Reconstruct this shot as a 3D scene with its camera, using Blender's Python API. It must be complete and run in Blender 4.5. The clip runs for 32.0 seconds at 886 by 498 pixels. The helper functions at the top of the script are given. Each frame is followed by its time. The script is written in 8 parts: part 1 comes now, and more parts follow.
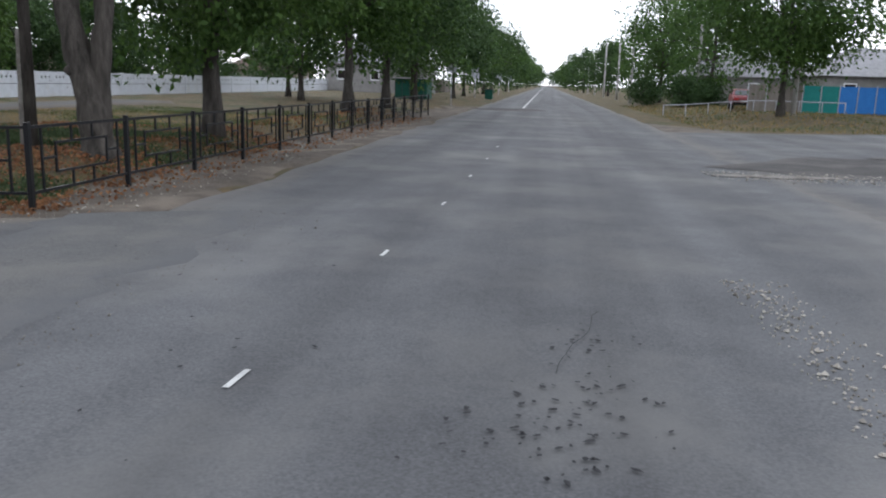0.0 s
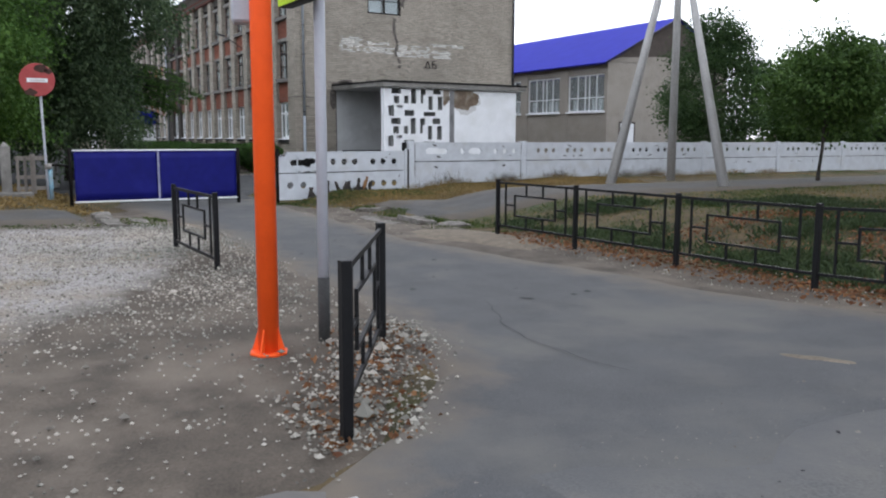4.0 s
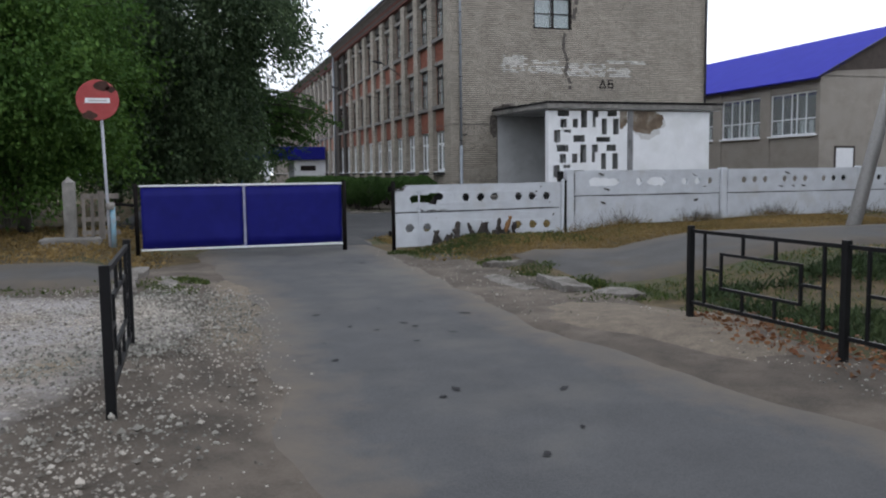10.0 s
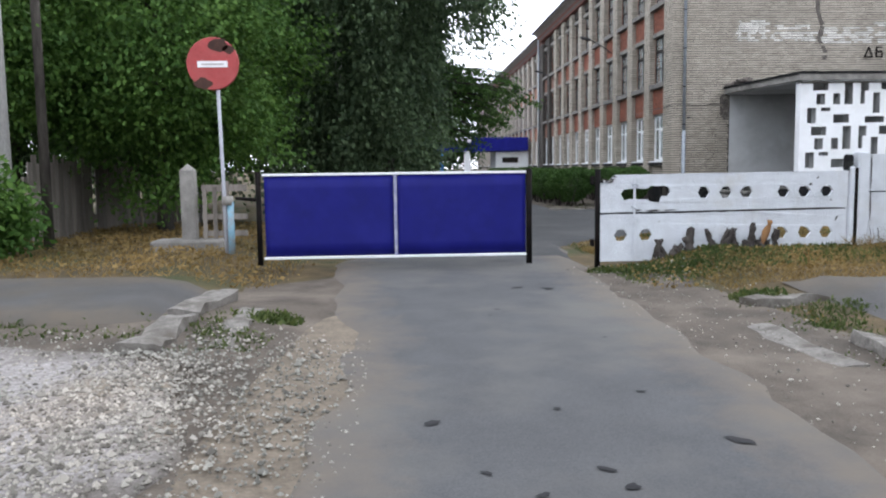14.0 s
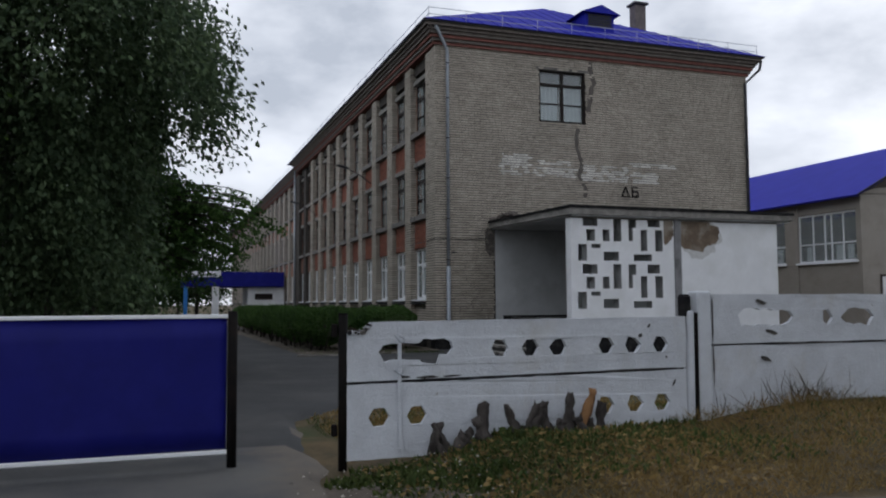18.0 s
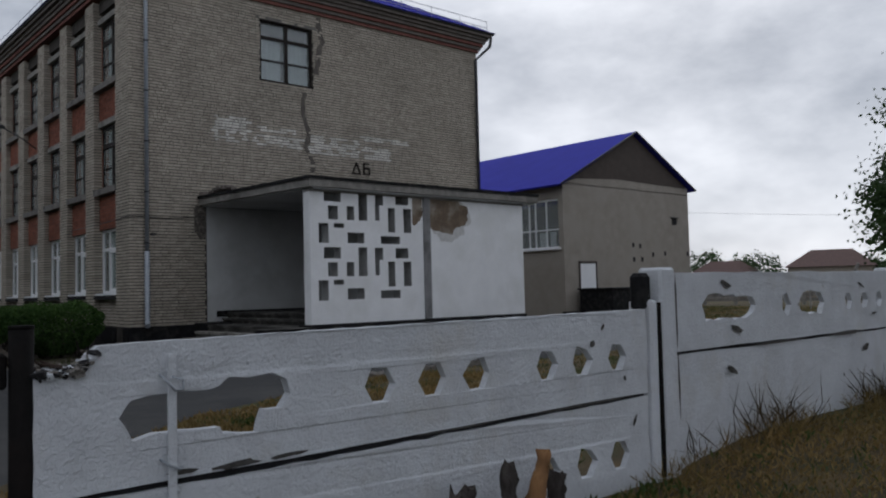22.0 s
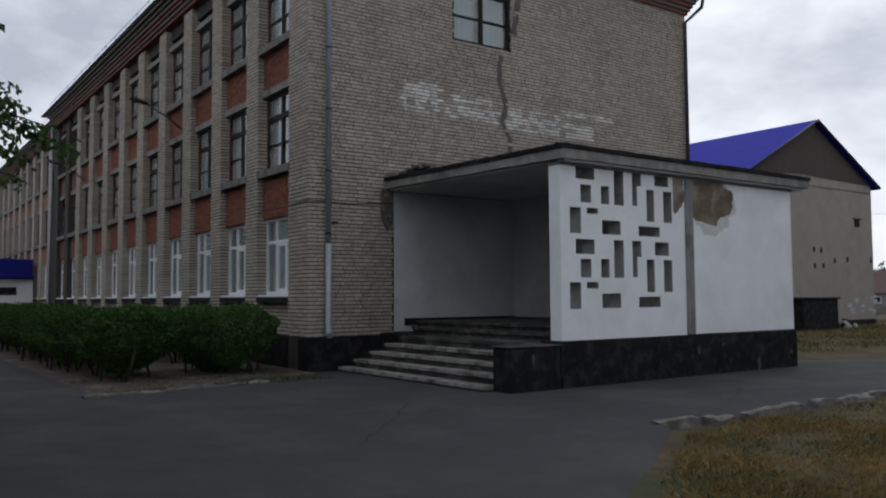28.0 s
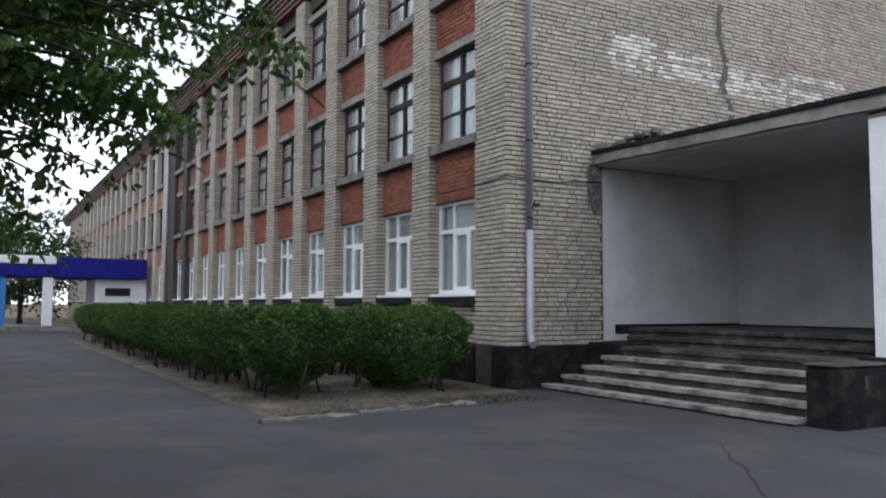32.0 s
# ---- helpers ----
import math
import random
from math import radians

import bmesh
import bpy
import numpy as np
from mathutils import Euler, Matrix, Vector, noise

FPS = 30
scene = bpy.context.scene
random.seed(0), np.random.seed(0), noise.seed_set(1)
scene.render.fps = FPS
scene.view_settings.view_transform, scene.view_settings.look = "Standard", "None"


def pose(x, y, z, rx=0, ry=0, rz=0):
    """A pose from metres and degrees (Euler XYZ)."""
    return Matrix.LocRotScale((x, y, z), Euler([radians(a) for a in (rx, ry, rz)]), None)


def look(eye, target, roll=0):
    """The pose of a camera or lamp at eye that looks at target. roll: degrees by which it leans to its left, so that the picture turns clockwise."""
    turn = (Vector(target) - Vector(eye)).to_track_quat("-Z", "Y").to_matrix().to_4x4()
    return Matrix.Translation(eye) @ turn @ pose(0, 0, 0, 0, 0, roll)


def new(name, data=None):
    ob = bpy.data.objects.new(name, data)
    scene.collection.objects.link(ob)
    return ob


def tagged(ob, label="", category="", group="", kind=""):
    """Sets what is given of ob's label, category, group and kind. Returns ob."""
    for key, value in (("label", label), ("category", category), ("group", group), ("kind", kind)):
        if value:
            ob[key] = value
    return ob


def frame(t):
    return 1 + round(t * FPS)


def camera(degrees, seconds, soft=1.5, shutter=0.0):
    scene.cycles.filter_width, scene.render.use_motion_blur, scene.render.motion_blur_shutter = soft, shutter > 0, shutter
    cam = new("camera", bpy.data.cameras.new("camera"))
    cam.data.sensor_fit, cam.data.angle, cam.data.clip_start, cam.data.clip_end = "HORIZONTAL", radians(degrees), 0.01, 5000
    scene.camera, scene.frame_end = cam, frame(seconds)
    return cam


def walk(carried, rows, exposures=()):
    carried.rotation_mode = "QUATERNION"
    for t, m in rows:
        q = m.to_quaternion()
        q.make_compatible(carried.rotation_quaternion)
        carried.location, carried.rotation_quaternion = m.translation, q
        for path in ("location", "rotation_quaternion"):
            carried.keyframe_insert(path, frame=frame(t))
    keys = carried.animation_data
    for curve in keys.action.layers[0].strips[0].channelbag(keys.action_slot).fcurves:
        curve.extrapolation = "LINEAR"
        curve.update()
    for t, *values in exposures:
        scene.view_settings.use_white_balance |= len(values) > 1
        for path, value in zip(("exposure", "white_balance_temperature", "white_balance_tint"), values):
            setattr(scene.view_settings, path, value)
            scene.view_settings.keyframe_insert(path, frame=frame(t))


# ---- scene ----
cam = camera(57.0, 32.0, 2.1)
PATH = [
    (0, (-0.165, -0.079, 1.897), (-0.393, 1.867, 1.496), 1.8),
    (0.5, (-0.209, -0.196, 1.956), (-0.511, 1.751, 1.609), 2.3),
    (1, (-0.343, -0.195, 1.971), (-0.889, 1.702, 1.65), 2.0),
    (1.5, (-0.558, -0.012, 1.936), (-1.332, 1.807, 1.631), 1.3),
    (2, (-0.831, 0.156, 1.917), (-1.826, 1.864, 1.614), 1.7),
    (2.5, (-1.101, 0.18, 1.928), (-2.311, 1.74, 1.612), 2.0),
    (3, (-1.544, 0.276, 1.954), (-2.975, 1.632, 1.617), 1.4),
    (3.5, (-2.034, 0.31, 1.942), (-3.654, 1.435, 1.613), 0.3),
    (4, (-2.407, 0.313, 1.957), (-4.126, 1.3, 1.686), 0.2),
    (4.5, (-2.887, 0.365, 2.027), (-4.648, 1.297, 1.863), 0.1),
    (6.5, (-4.332, 1.359, 2.067), (-6.122, 2.246, 2.171), -0.9),
    (7, (-4.703, 1.631, 2.011), (-6.507, 2.495, 2.065), -1.0),
    (7.5, (-5.135, 1.951, 1.962), (-6.939, 2.814, 1.939), -1.6),
    (8, (-5.597, 2.313, 1.894), (-7.405, 3.165, 1.81), -2.1),
    (8.5, (-6.091, 2.664, 1.897), (-7.901, 3.503, 1.768), -2.1),
    (9, (-6.546, 3.026, 1.87), (-8.384, 3.801, 1.726), -1.8),
    (9.5, (-7.016, 3.341, 1.829), (-8.887, 4.029, 1.669), -1.2),
    (10, (-7.522, 3.647, 1.809), (-9.425, 4.233, 1.621), -0.7),
    (10.5, (-8.043, 3.9, 1.776), (-9.984, 4.336, 1.569), -0.4),
    (11, (-8.605, 4.162, 1.753), (-10.567, 4.489, 1.544), -0.2),
    (11.5, (-9.168, 4.385, 1.715), (-11.145, 4.614, 1.527), -0.3),
    (12, (-9.848, 4.521, 1.659), (-11.835, 4.673, 1.48), -0.7),
    (12.5, (-10.546, 4.69, 1.62), (-12.534, 4.8, 1.43), -1.0),
    (13, (-11.181, 4.842, 1.64), (-13.168, 4.904, 1.428), -0.8),
    (13.5, (-11.874, 4.858, 1.661), (-13.86, 4.936, 1.437), -0.8),
    (15.5, (-14.282, 5.452, 1.66), (-16.269, 5.677, 1.665), -0.4),
    (16, (-14.983, 5.667, 1.663), (-16.959, 5.97, 1.721), -0.5),
    (16.5, (-15.55, 5.791, 1.685), (-17.508, 6.184, 1.785), -0.5),
    (17, (-16.144, 5.945, 1.72), (-18.077, 6.441, 1.855), -1.0),
    (17.5, (-16.76, 6.106, 1.716), (-18.666, 6.695, 1.866), -0.8),
    (18, (-17.358, 6.257, 1.71), (-19.242, 6.915, 1.842), -0.3),
    (18.5, (-18.012, 6.465, 1.712), (-19.867, 7.205, 1.827), -0.0),
    (19, (-18.649, 6.651, 1.717), (-20.431, 7.55, 1.842), -0.2),
    (19.5, (-19.273, 6.841, 1.715), (-20.951, 7.922, 1.834), -0.4),
    (20, (-19.823, 6.968, 1.707), (-21.413, 8.176, 1.816), -0.4),
    (20.5, (-20.309, 7.023, 1.706), (-21.838, 8.308, 1.796), -0.3),
    (21, (-20.882, 7.059, 1.687), (-22.385, 8.376, 1.769), -0.9),
    (21.5, (-21.535, 7.135, 1.706), (-23.041, 8.449, 1.788), -0.9),
    (22, (-22.136, 7.197, 1.711), (-23.641, 8.511, 1.811), -1.4),
    (22.5, (-22.755, 7.22, 1.706), (-24.258, 8.533, 1.833), -1.2),
    (23, (-23.36, 7.292, 1.7), (-24.867, 8.596, 1.863), -1.2),
    (23.5, (-23.944, 7.315, 1.682), (-25.473, 8.591, 1.867), -1.8),
    (24, (-24.489, 7.395, 1.679), (-26.017, 8.674, 1.852), -2.5),
    (24.5, (-24.979, 7.642, 1.703), (-26.514, 8.913, 1.866), -2.7),
    (26.5, (-27.284, 7.484, 1.682), (-28.719, 8.864, 1.875), -0.6),
    (27, (-27.759, 7.333, 1.684), (-29.205, 8.702, 1.858), -0.8),
    (27.5, (-28.248, 7.232, 1.762), (-29.774, 8.516, 1.904), -0.7),
    (28, (-28.805, 7.333, 1.77), (-30.432, 8.491, 1.887), -0.4),
    (28.5, (-29.369, 7.103, 1.744), (-31.021, 8.226, 1.842), 0.2),
    (29, (-30.008, 7.133, 1.728), (-31.676, 8.234, 1.811), -0.2),
    (29.5, (-30.585, 7.081, 1.683), (-32.269, 8.156, 1.771), -0.3),
    (30, (-31.326, 7.069, 1.677), (-33.021, 8.123, 1.809), -0.2),
    (30.5, (-31.99, 7.2, 1.68), (-33.704, 8.217, 1.842), -0.0),
    (31, (-32.527, 7.231, 1.624), (-34.249, 8.237, 1.778), 0.1),
    (31.5, (-33.26, 7.272, 1.63), (-34.991, 8.265, 1.76), -0.0),
    (32, (-33.753, 7.194, 1.617), (-35.488, 8.18, 1.753), 0.2),
]
EXPOSURES = [(t, e - (0.36 if t < 3.5 else 0.28) - (0.22 if 5 < t < 8.5 else 0.1 if t > 5 else 0.0) - (0.2 if 18 < t < 28 else 0.1 if t > 18 else 0.0), 5950, 11) for t, e in (
    (0.0, 0.88), (1.0, 0.75), (2.0, 0.62), (3.0, 0.72), (4.0, 0.8), (4.5, 0.55), (6.5, -0.3), (7.0, -0.3), (8.0, -0.3), (9.0, 0.25), (10.0, 0.52), (11.0, 0.75), (13.0, 1.45), (16.0, 0.68), (17.0, 0.12), (18.0, -0.2),
    (19.0, -0.15), (20.0, -0.25), (21.0, -0.32), (23.0, -0.42), (24.0, -0.5), (27.0, -0.3), (28.0, -0.25), (29.0, 0.15), (30.0, 0.58), (31.0, 0.78), (32.0, 1.1))]
walk(cam, [(t, look(eye, target, roll)) for t, eye, target, roll in PATH], EXPOSURES)

# ---- world and light ----
SUN_AZ, SUN_EL = radians(-33.0), radians(28.0)
world = bpy.data.worlds.new("sky")
scene.world = world
world.use_nodes = True
wn = world.node_tree
wn.nodes.clear()
w_out = wn.nodes.new("ShaderNodeOutputWorld")
w_bg = wn.nodes.new("ShaderNodeBackground")
w_sky = wn.nodes.new("ShaderNodeTexSky")
w_sky.sky_type = "NISHITA"
w_sky.sun_disc = False
w_sky.sun_elevation, w_sky.sun_rotation = SUN_EL, SUN_AZ
w_co = wn.nodes.new("ShaderNodeTexCoord")
w_map = wn.nodes.new("ShaderNodeMapping")
w_map.inputs["Scale"].default_value = (1.0, 1.0, 2.0)
w_no = wn.nodes.new("ShaderNodeTexNoise")
w_no.inputs["Scale"].default_value = 3.2
w_no.inputs["Detail"].default_value = 7.0
w_no.inputs["Roughness"].default_value = 0.56
w_ra = wn.nodes.new("ShaderNodeValToRGB")
w_ra.color_ramp.elements[0].position, w_ra.color_ramp.elements[0].color = 0.35, (8.4, 8.7, 9.2, 1)
w_ra.color_ramp.elements[1].position, w_ra.color_ramp.elements[1].color = 0.63, (17.5, 17.3, 17.1, 1)
w_mix = wn.nodes.new("ShaderNodeMix")
w_mix.data_type = "RGBA"
w_mix.inputs[0].default_value = 0.93
wn.links.new(w_co.outputs["Generated"], w_map.inputs["Vector"])
wn.links.new(w_map.outputs[0], w_no.inputs["Vector"])
wn.links.new(w_no.outputs["Fac"], w_ra.inputs[0])
wn.links.new(w_sky.outputs[0], w_mix.inputs[6])
wn.links.new(w_ra.outputs[0], w_mix.inputs[7])
wn.links.new(w_mix.outputs[2], w_bg.inputs["Color"])
wn.links.new(w_bg.outputs[0], w_out.inputs[0])
w_bg.inputs["Strength"].default_value = 0.10

sun = new("sun", bpy.data.lights.new("sun", "SUN"))
sun.data.energy, sun.data.angle, sun.data.color = 0.5, radians(35), (1.0, 0.95, 0.88)
sun.matrix_world = look((math.sin(SUN_AZ) * math.cos(SUN_EL), math.cos(SUN_AZ) * math.cos(SUN_EL), math.sin(SUN_EL)), (0, 0, 0))


# ---- materials ----
def ramp(nt, fac, stops):
    r = nt.nodes.new("ShaderNodeValToRGB")
    while len(r.color_ramp.elements) < len(stops):
        r.color_ramp.elements.new(0.5)
    for e, (p, c) in zip(r.color_ramp.elements, stops):
        e.position, e.color = p, (*c, 1)
    nt.links.new(fac, r.inputs[0])
    return r.outputs[0]


def noise_of(nt, scale, detail=5.0, rough=0.55, stretch=(1, 1, 1), vec=None):
    if vec is None:
        co = nt.nodes.new("ShaderNodeNewGeometry")
        vec = co.outputs["Position"]
    mp = nt.nodes.new("ShaderNodeMapping")
    mp.inputs["Scale"].default_value = stretch
    nt.links.new(vec, mp.inputs["Vector"])
    n = nt.nodes.new("ShaderNodeTexNoise")
    n.inputs["Scale"].default_value, n.inputs["Detail"].default_value, n.inputs["Roughness"].default_value = scale, detail, rough
    nt.links.new(mp.outputs[0], n.inputs["Vector"])
    return n.outputs["Fac"]


def blend(nt, fac, a, b, kind="MIX"):
    m = nt.nodes.new("ShaderNodeMix")
    m.data_type, m.blend_type = "RGBA", kind
    for s, v in ((m.inputs[0], fac), (m.inputs[6], a), (m.inputs[7], b)):
        if isinstance(v, (int, float)):
            s.default_value = v
        elif isinstance(v, tuple):
            s.default_value = (*v, 1)
        else:
            nt.links.new(v, s)
    return m.outputs[2]


def mat(name, c1, c2=None, scale=6.0, rough=0.85, metal=0.0, bump=0.15, fine=60.0, c3=None, big=0.5, vary=0.0, stretch=(1, 1, 1), dist=0.01, spec=0.2, dust=None, streak=0.0, grain=0.28):
    """Base colour between c1 and c2 by noise at two scales, stains of c3, relief by a fine noise."""
    m = bpy.data.materials.new(name)
    m.use_nodes = True
    nt = m.node_tree
    p = nt.nodes["Principled BSDF"]
    p.inputs["Roughness"].default_value, p.inputs["Metallic"].default_value = rough, metal
    p.inputs["Specular IOR Level"].default_value = spec
    c2 = c2 or tuple(v * 0.8 for v in c1)
    n1 = noise_of(nt, scale, stretch=stretch)
    col = ramp(nt, n1, [(0.3, c2), (0.7, c1)])
    n2 = noise_of(nt, fine, 3.0, stretch=stretch)
    dark = ramp(nt, n2, [(0.25, (1 - grain,) * 3), (0.75, (1 + grain * 0.55,) * 3)])
    col = blend(nt, 1.0, col, dark, "MULTIPLY")
    if c3:
        n3 = noise_of(nt, big, 6.0, 0.6)
        col = blend(nt, ramp(nt, n3, [(0.48, (0, 0, 0)), (0.66, (1, 1, 1))]), col, c3)
    if streak:
        n4 = noise_of(nt, 1.0, 4.0, 0.5, (0.9, 0.025, 1))
        col = blend(nt, 1.0, col, ramp(nt, n4, [(0.3, (1 - streak,) * 3), (0.7, (1 + streak,) * 3)]), "MULTIPLY")
    if dust:
        at = nt.nodes.new("ShaderNodeAttribute")
        at.attribute_name = "edge_dust"
        ma = nt.nodes.new("ShaderNodeMath")
        ma.operation = "MULTIPLY_ADD"
        nt.links.new(noise_of(nt, 2.6, 9.0, 0.68), ma.inputs[0])
        ma.inputs[1].default_value = 0.8
        nt.links.new(at.outputs["Fac"], ma.inputs[2])
        col = blend(nt, ramp(nt, ma.outputs[0], [(0.58, (0, 0, 0)), (1.0, (1, 1, 1))]), col, dust)
    if vary:
        oi = nt.nodes.new("ShaderNodeObjectInfo")
        v = ramp(nt, oi.outputs["Random"], [(0.0, (1 - vary,) * 3), (1.0, (1 + vary,) * 3)])
        col = blend(nt, 1.0, col, v, "MULTIPLY")
    nt.links.new(col, p.inputs["Base Color"])
    if bump:
        b = nt.nodes.new("ShaderNodeBump")
        b.inputs["Strength"].default_value, b.inputs["Distance"].default_value = bump, dist
        nt.links.new(n2, b.inputs["Height"])
        nt.links.new(b.outputs[0], p.inputs["Normal"])
    return m


def leafmat(name, c1, c2, trans=0.3):
    m = bpy.data.materials.new(name)
    m.use_nodes = True
    nt = m.node_tree
    p = nt.nodes["Principled BSDF"]
    g = nt.nodes.new("ShaderNodeNewGeometry")
    col = ramp(nt, g.outputs["Random Per Island"], [(0.0, c1), (1.0, c2)])
    n = noise_of(nt, 0.6, 3.0)
    col = blend(nt, 1.0, col, ramp(nt, n, [(0.3, (0.7, 0.75, 0.7)), (0.7, (1.25, 1.2, 1.1))]), "MULTIPLY")
    nt.links.new(col, p.inputs["Base Color"])
    p.inputs["Roughness"].default_value = 0.6
    p.inputs["Specular IOR Level"].default_value = 0.15
    t = nt.nodes.new("ShaderNodeBsdfTranslucent")
    nt.links.new(col, t.inputs["Color"])
    mx = nt.nodes.new("ShaderNodeMixShader")
    mx.inputs[0].default_value = trans
    nt.links.new(p.outputs[0], mx.inputs[1])
    nt.links.new(t.outputs[0], mx.inputs[2])
    nt.links.new(mx.outputs[0], nt.nodes["Material Output"].inputs[0])
    return m


M_ASPHALT = mat("asphalt_road", (0.1, 0.101, 0.105), (0.076, 0.077, 0.081), 1.2, 0.9, bump=0.35, fine=55, c3=(0.122, 0.12, 0.118), big=0.35, grain=0.36, dust=(0.135, 0.126, 0.118), streak=0.24)
M_DRIVE = mat("asphalt_drive", (0.086, 0.087, 0.09), (0.069, 0.07, 0.073), 1.6, 0.9, bump=0.35, fine=80, c3=(0.104, 0.101, 0.096), big=0.5, dust=(0.13, 0.11, 0.09))
M_YARD = mat("asphalt_yard", (0.052, 0.0535, 0.056), (0.041, 0.042, 0.044), 1.6, 0.9, bump=0.4, fine=60, c3=(0.062, 0.062, 0.062), big=0.5, grain=0.34)
M_DIRT = mat("dirt", (0.115, 0.096, 0.078), (0.062, 0.053, 0.044), 2.2, 0.95, bump=0.6, fine=45, c3=(0.145, 0.122, 0.1), big=0.8, dist=0.02)
M_GROUND = mat("dry_ground", (0.13, 0.094, 0.048), (0.05, 0.043, 0.027), 2.6, 0.95, bump=0.6, fine=40, c3=(0.042, 0.052, 0.022), big=0.45, dist=0.03)
M_GRAVEL = mat("pale_gravel", (0.4, 0.375, 0.365), (0.22, 0.203, 0.192), 16.0, 0.95, bump=0.8, fine=55, dist=0.03, c3=(0.21, 0.175, 0.13), big=0.7, dust=(0.1, 0.086, 0.072), grain=0.45)
M_STONE = mat("gravel_stone", (0.46, 0.43, 0.41), (0.32, 0.3, 0.28), 9.0, 0.9, vary=0.3)
M_CONC = mat("old_concrete", (0.31, 0.297, 0.275), (0.2, 0.19, 0.178), 5.0, 0.92, bump=0.5, fine=50, c3=(0.14, 0.132, 0.12), big=1.2)
M_KERB = mat("dirty_kerb_concrete", (0.24, 0.225, 0.205), (0.13, 0.12, 0.11), 7.0, 0.95, bump=0.6, fine=35, c3=(0.085, 0.075, 0.063), big=2.2, dist=0.02)
M_WHITE = mat("white_plaster", (0.83, 0.84, 0.86), (0.76, 0.77, 0.79), 2.0, 0.9, bump=0.25, fine=30, c3=(0.72, 0.73, 0.735), big=0.9, grain=0.06, dist=0.02)
# white plaster inside the porch, its shade put into a greyer colour
M_WHITE_SHADED = mat("shaded_white_plaster", (0.56, 0.57, 0.575), (0.47, 0.48, 0.485), 1.3, 0.9, bump=0.25, fine=40, c3=(0.4, 0.405, 0.405), big=0.5, grain=0.06)
M_BRICK = mat("silicate_brick", (0.43, 0.385, 0.335), (0.33, 0.295, 0.255), 2.0, 0.92, bump=0.3, fine=60, c3=(0.36, 0.325, 0.285), big=0.5)
M_REDBRICK = mat("red_brick", (0.34, 0.135, 0.085), (0.24, 0.095, 0.065), 2.0, 0.92, bump=0.3, fine=60, c3=(0.3, 0.17, 0.12), big=1.5)
M_BLACKPL = mat("black_painted_plinth", (0.017, 0.017, 0.019), (0.01, 0.01, 0.011), 4.0, 0.8, bump=0.4, fine=30, c3=(0.034, 0.033, 0.031), big=3.5, spec=0.1)
M_ROOF = mat("blue_metal_roof", (0.03, 0.034, 0.34), (0.025, 0.028, 0.29), 1.0, 0.7, metal=0.0, bump=0.03, spec=0.05, grain=0.05)
M_BLUE = mat("blue_sheet_metal", (0.009, 0.011, 0.2), (0.007, 0.009, 0.165), 2.5, 0.6, bump=0.05, c3=(0.014, 0.015, 0.22), big=1.5, spec=0.2, grain=0.06)
M_BLACK = mat("black_enamel_steel", (0.008, 0.008, 0.009), (0.005, 0.005, 0.006), 8.0, 0.5, bump=0.05, spec=0.2)
M_ORANGE = mat("orange_paint", (0.86, 0.105, 0.014), (0.76, 0.088, 0.012), 4.0, 0.5, bump=0.04, grain=0.05)
M_GREYPOLE = mat("grey_paint", (0.4, 0.41, 0.45), (0.34, 0.35, 0.39), 4.0, 0.5, bump=0.04, grain=0.06)
M_DARKWOOD = mat("dark_window_wood", (0.022, 0.017, 0.015), (0.013, 0.01, 0.009), 9.0, 0.65)
M_PVC = mat("white_window_plastic", (0.8, 0.81, 0.83), (0.74, 0.75, 0.77), 3.0, 0.4, bump=0.02, grain=0.05)
M_BARK = mat("grey_bark", (0.082, 0.073, 0.064), (0.026, 0.023, 0.02), 7.0, 0.95, bump=0.9, fine=22, stretch=(1, 1, 0.25), dist=0.04)
M_WOOD = mat("weathered_boards", (0.24, 0.215, 0.19), (0.14, 0.125, 0.11), 5.0, 0.9, stretch=(1, 1, 0.15), vary=0.2)
M_LEAF_A = leafmat("leaf_green", (0.035, 0.072, 0.019), (0.083, 0.144, 0.037))
M_LEAF_B = leafmat("leaf_dark", (0.027, 0.056, 0.022), (0.067, 0.112, 0.042))
M_LEAF_C = leafmat("leaf_bright", (0.039, 0.091, 0.019), (0.105, 0.192, 0.042))
M_LEAF_D = leafmat("maple_leaf", (0.037, 0.081, 0.023), (0.098, 0.178, 0.045))
M_LEAF_E = leafmat("birch_leaf", (0.036, 0.062, 0.034), (0.105, 0.152, 0.08))
M_HEDGE = leafmat("hedge_leaf", (0.024, 0.056, 0.016), (0.094, 0.172, 0.046))
M_GRASS = leafmat("grass_green", (0.036, 0.06, 0.017), (0.095, 0.118, 0.038))
M_STALK = leafmat("dry_stalk", (0.035, 0.028, 0.02), (0.09, 0.07, 0.045))
M_LAWN = leafmat("weed_green", (0.026, 0.044, 0.02), (0.062, 0.086, 0.04))
M_STRAW = leafmat("grass_dry", (0.14, 0.096, 0.04), (0.28, 0.2, 0.085))


def glassmat(name, tint, rough=0.06):
    m = bpy.data.materials.new(name)
    m.use_nodes = True
    p = m.node_tree.nodes["Principled BSDF"]
    p.inputs["Base Color"].default_value = (*tint, 1)
    p.inputs["Roughness"].default_value = rough
    p.inputs["IOR"].default_value = 1.5
    p.inputs["Transmission Weight"].default_value = 0.85
    return m


M_GLASS = glassmat("window_glass", (0.75, 0.8, 0.8))


# ---- mesh helpers ----
def ss(a, b, v):
    t = min(1.0, max(0.0, (v - a) / (b - a)))
    return t * t * (3 - 2 * t)


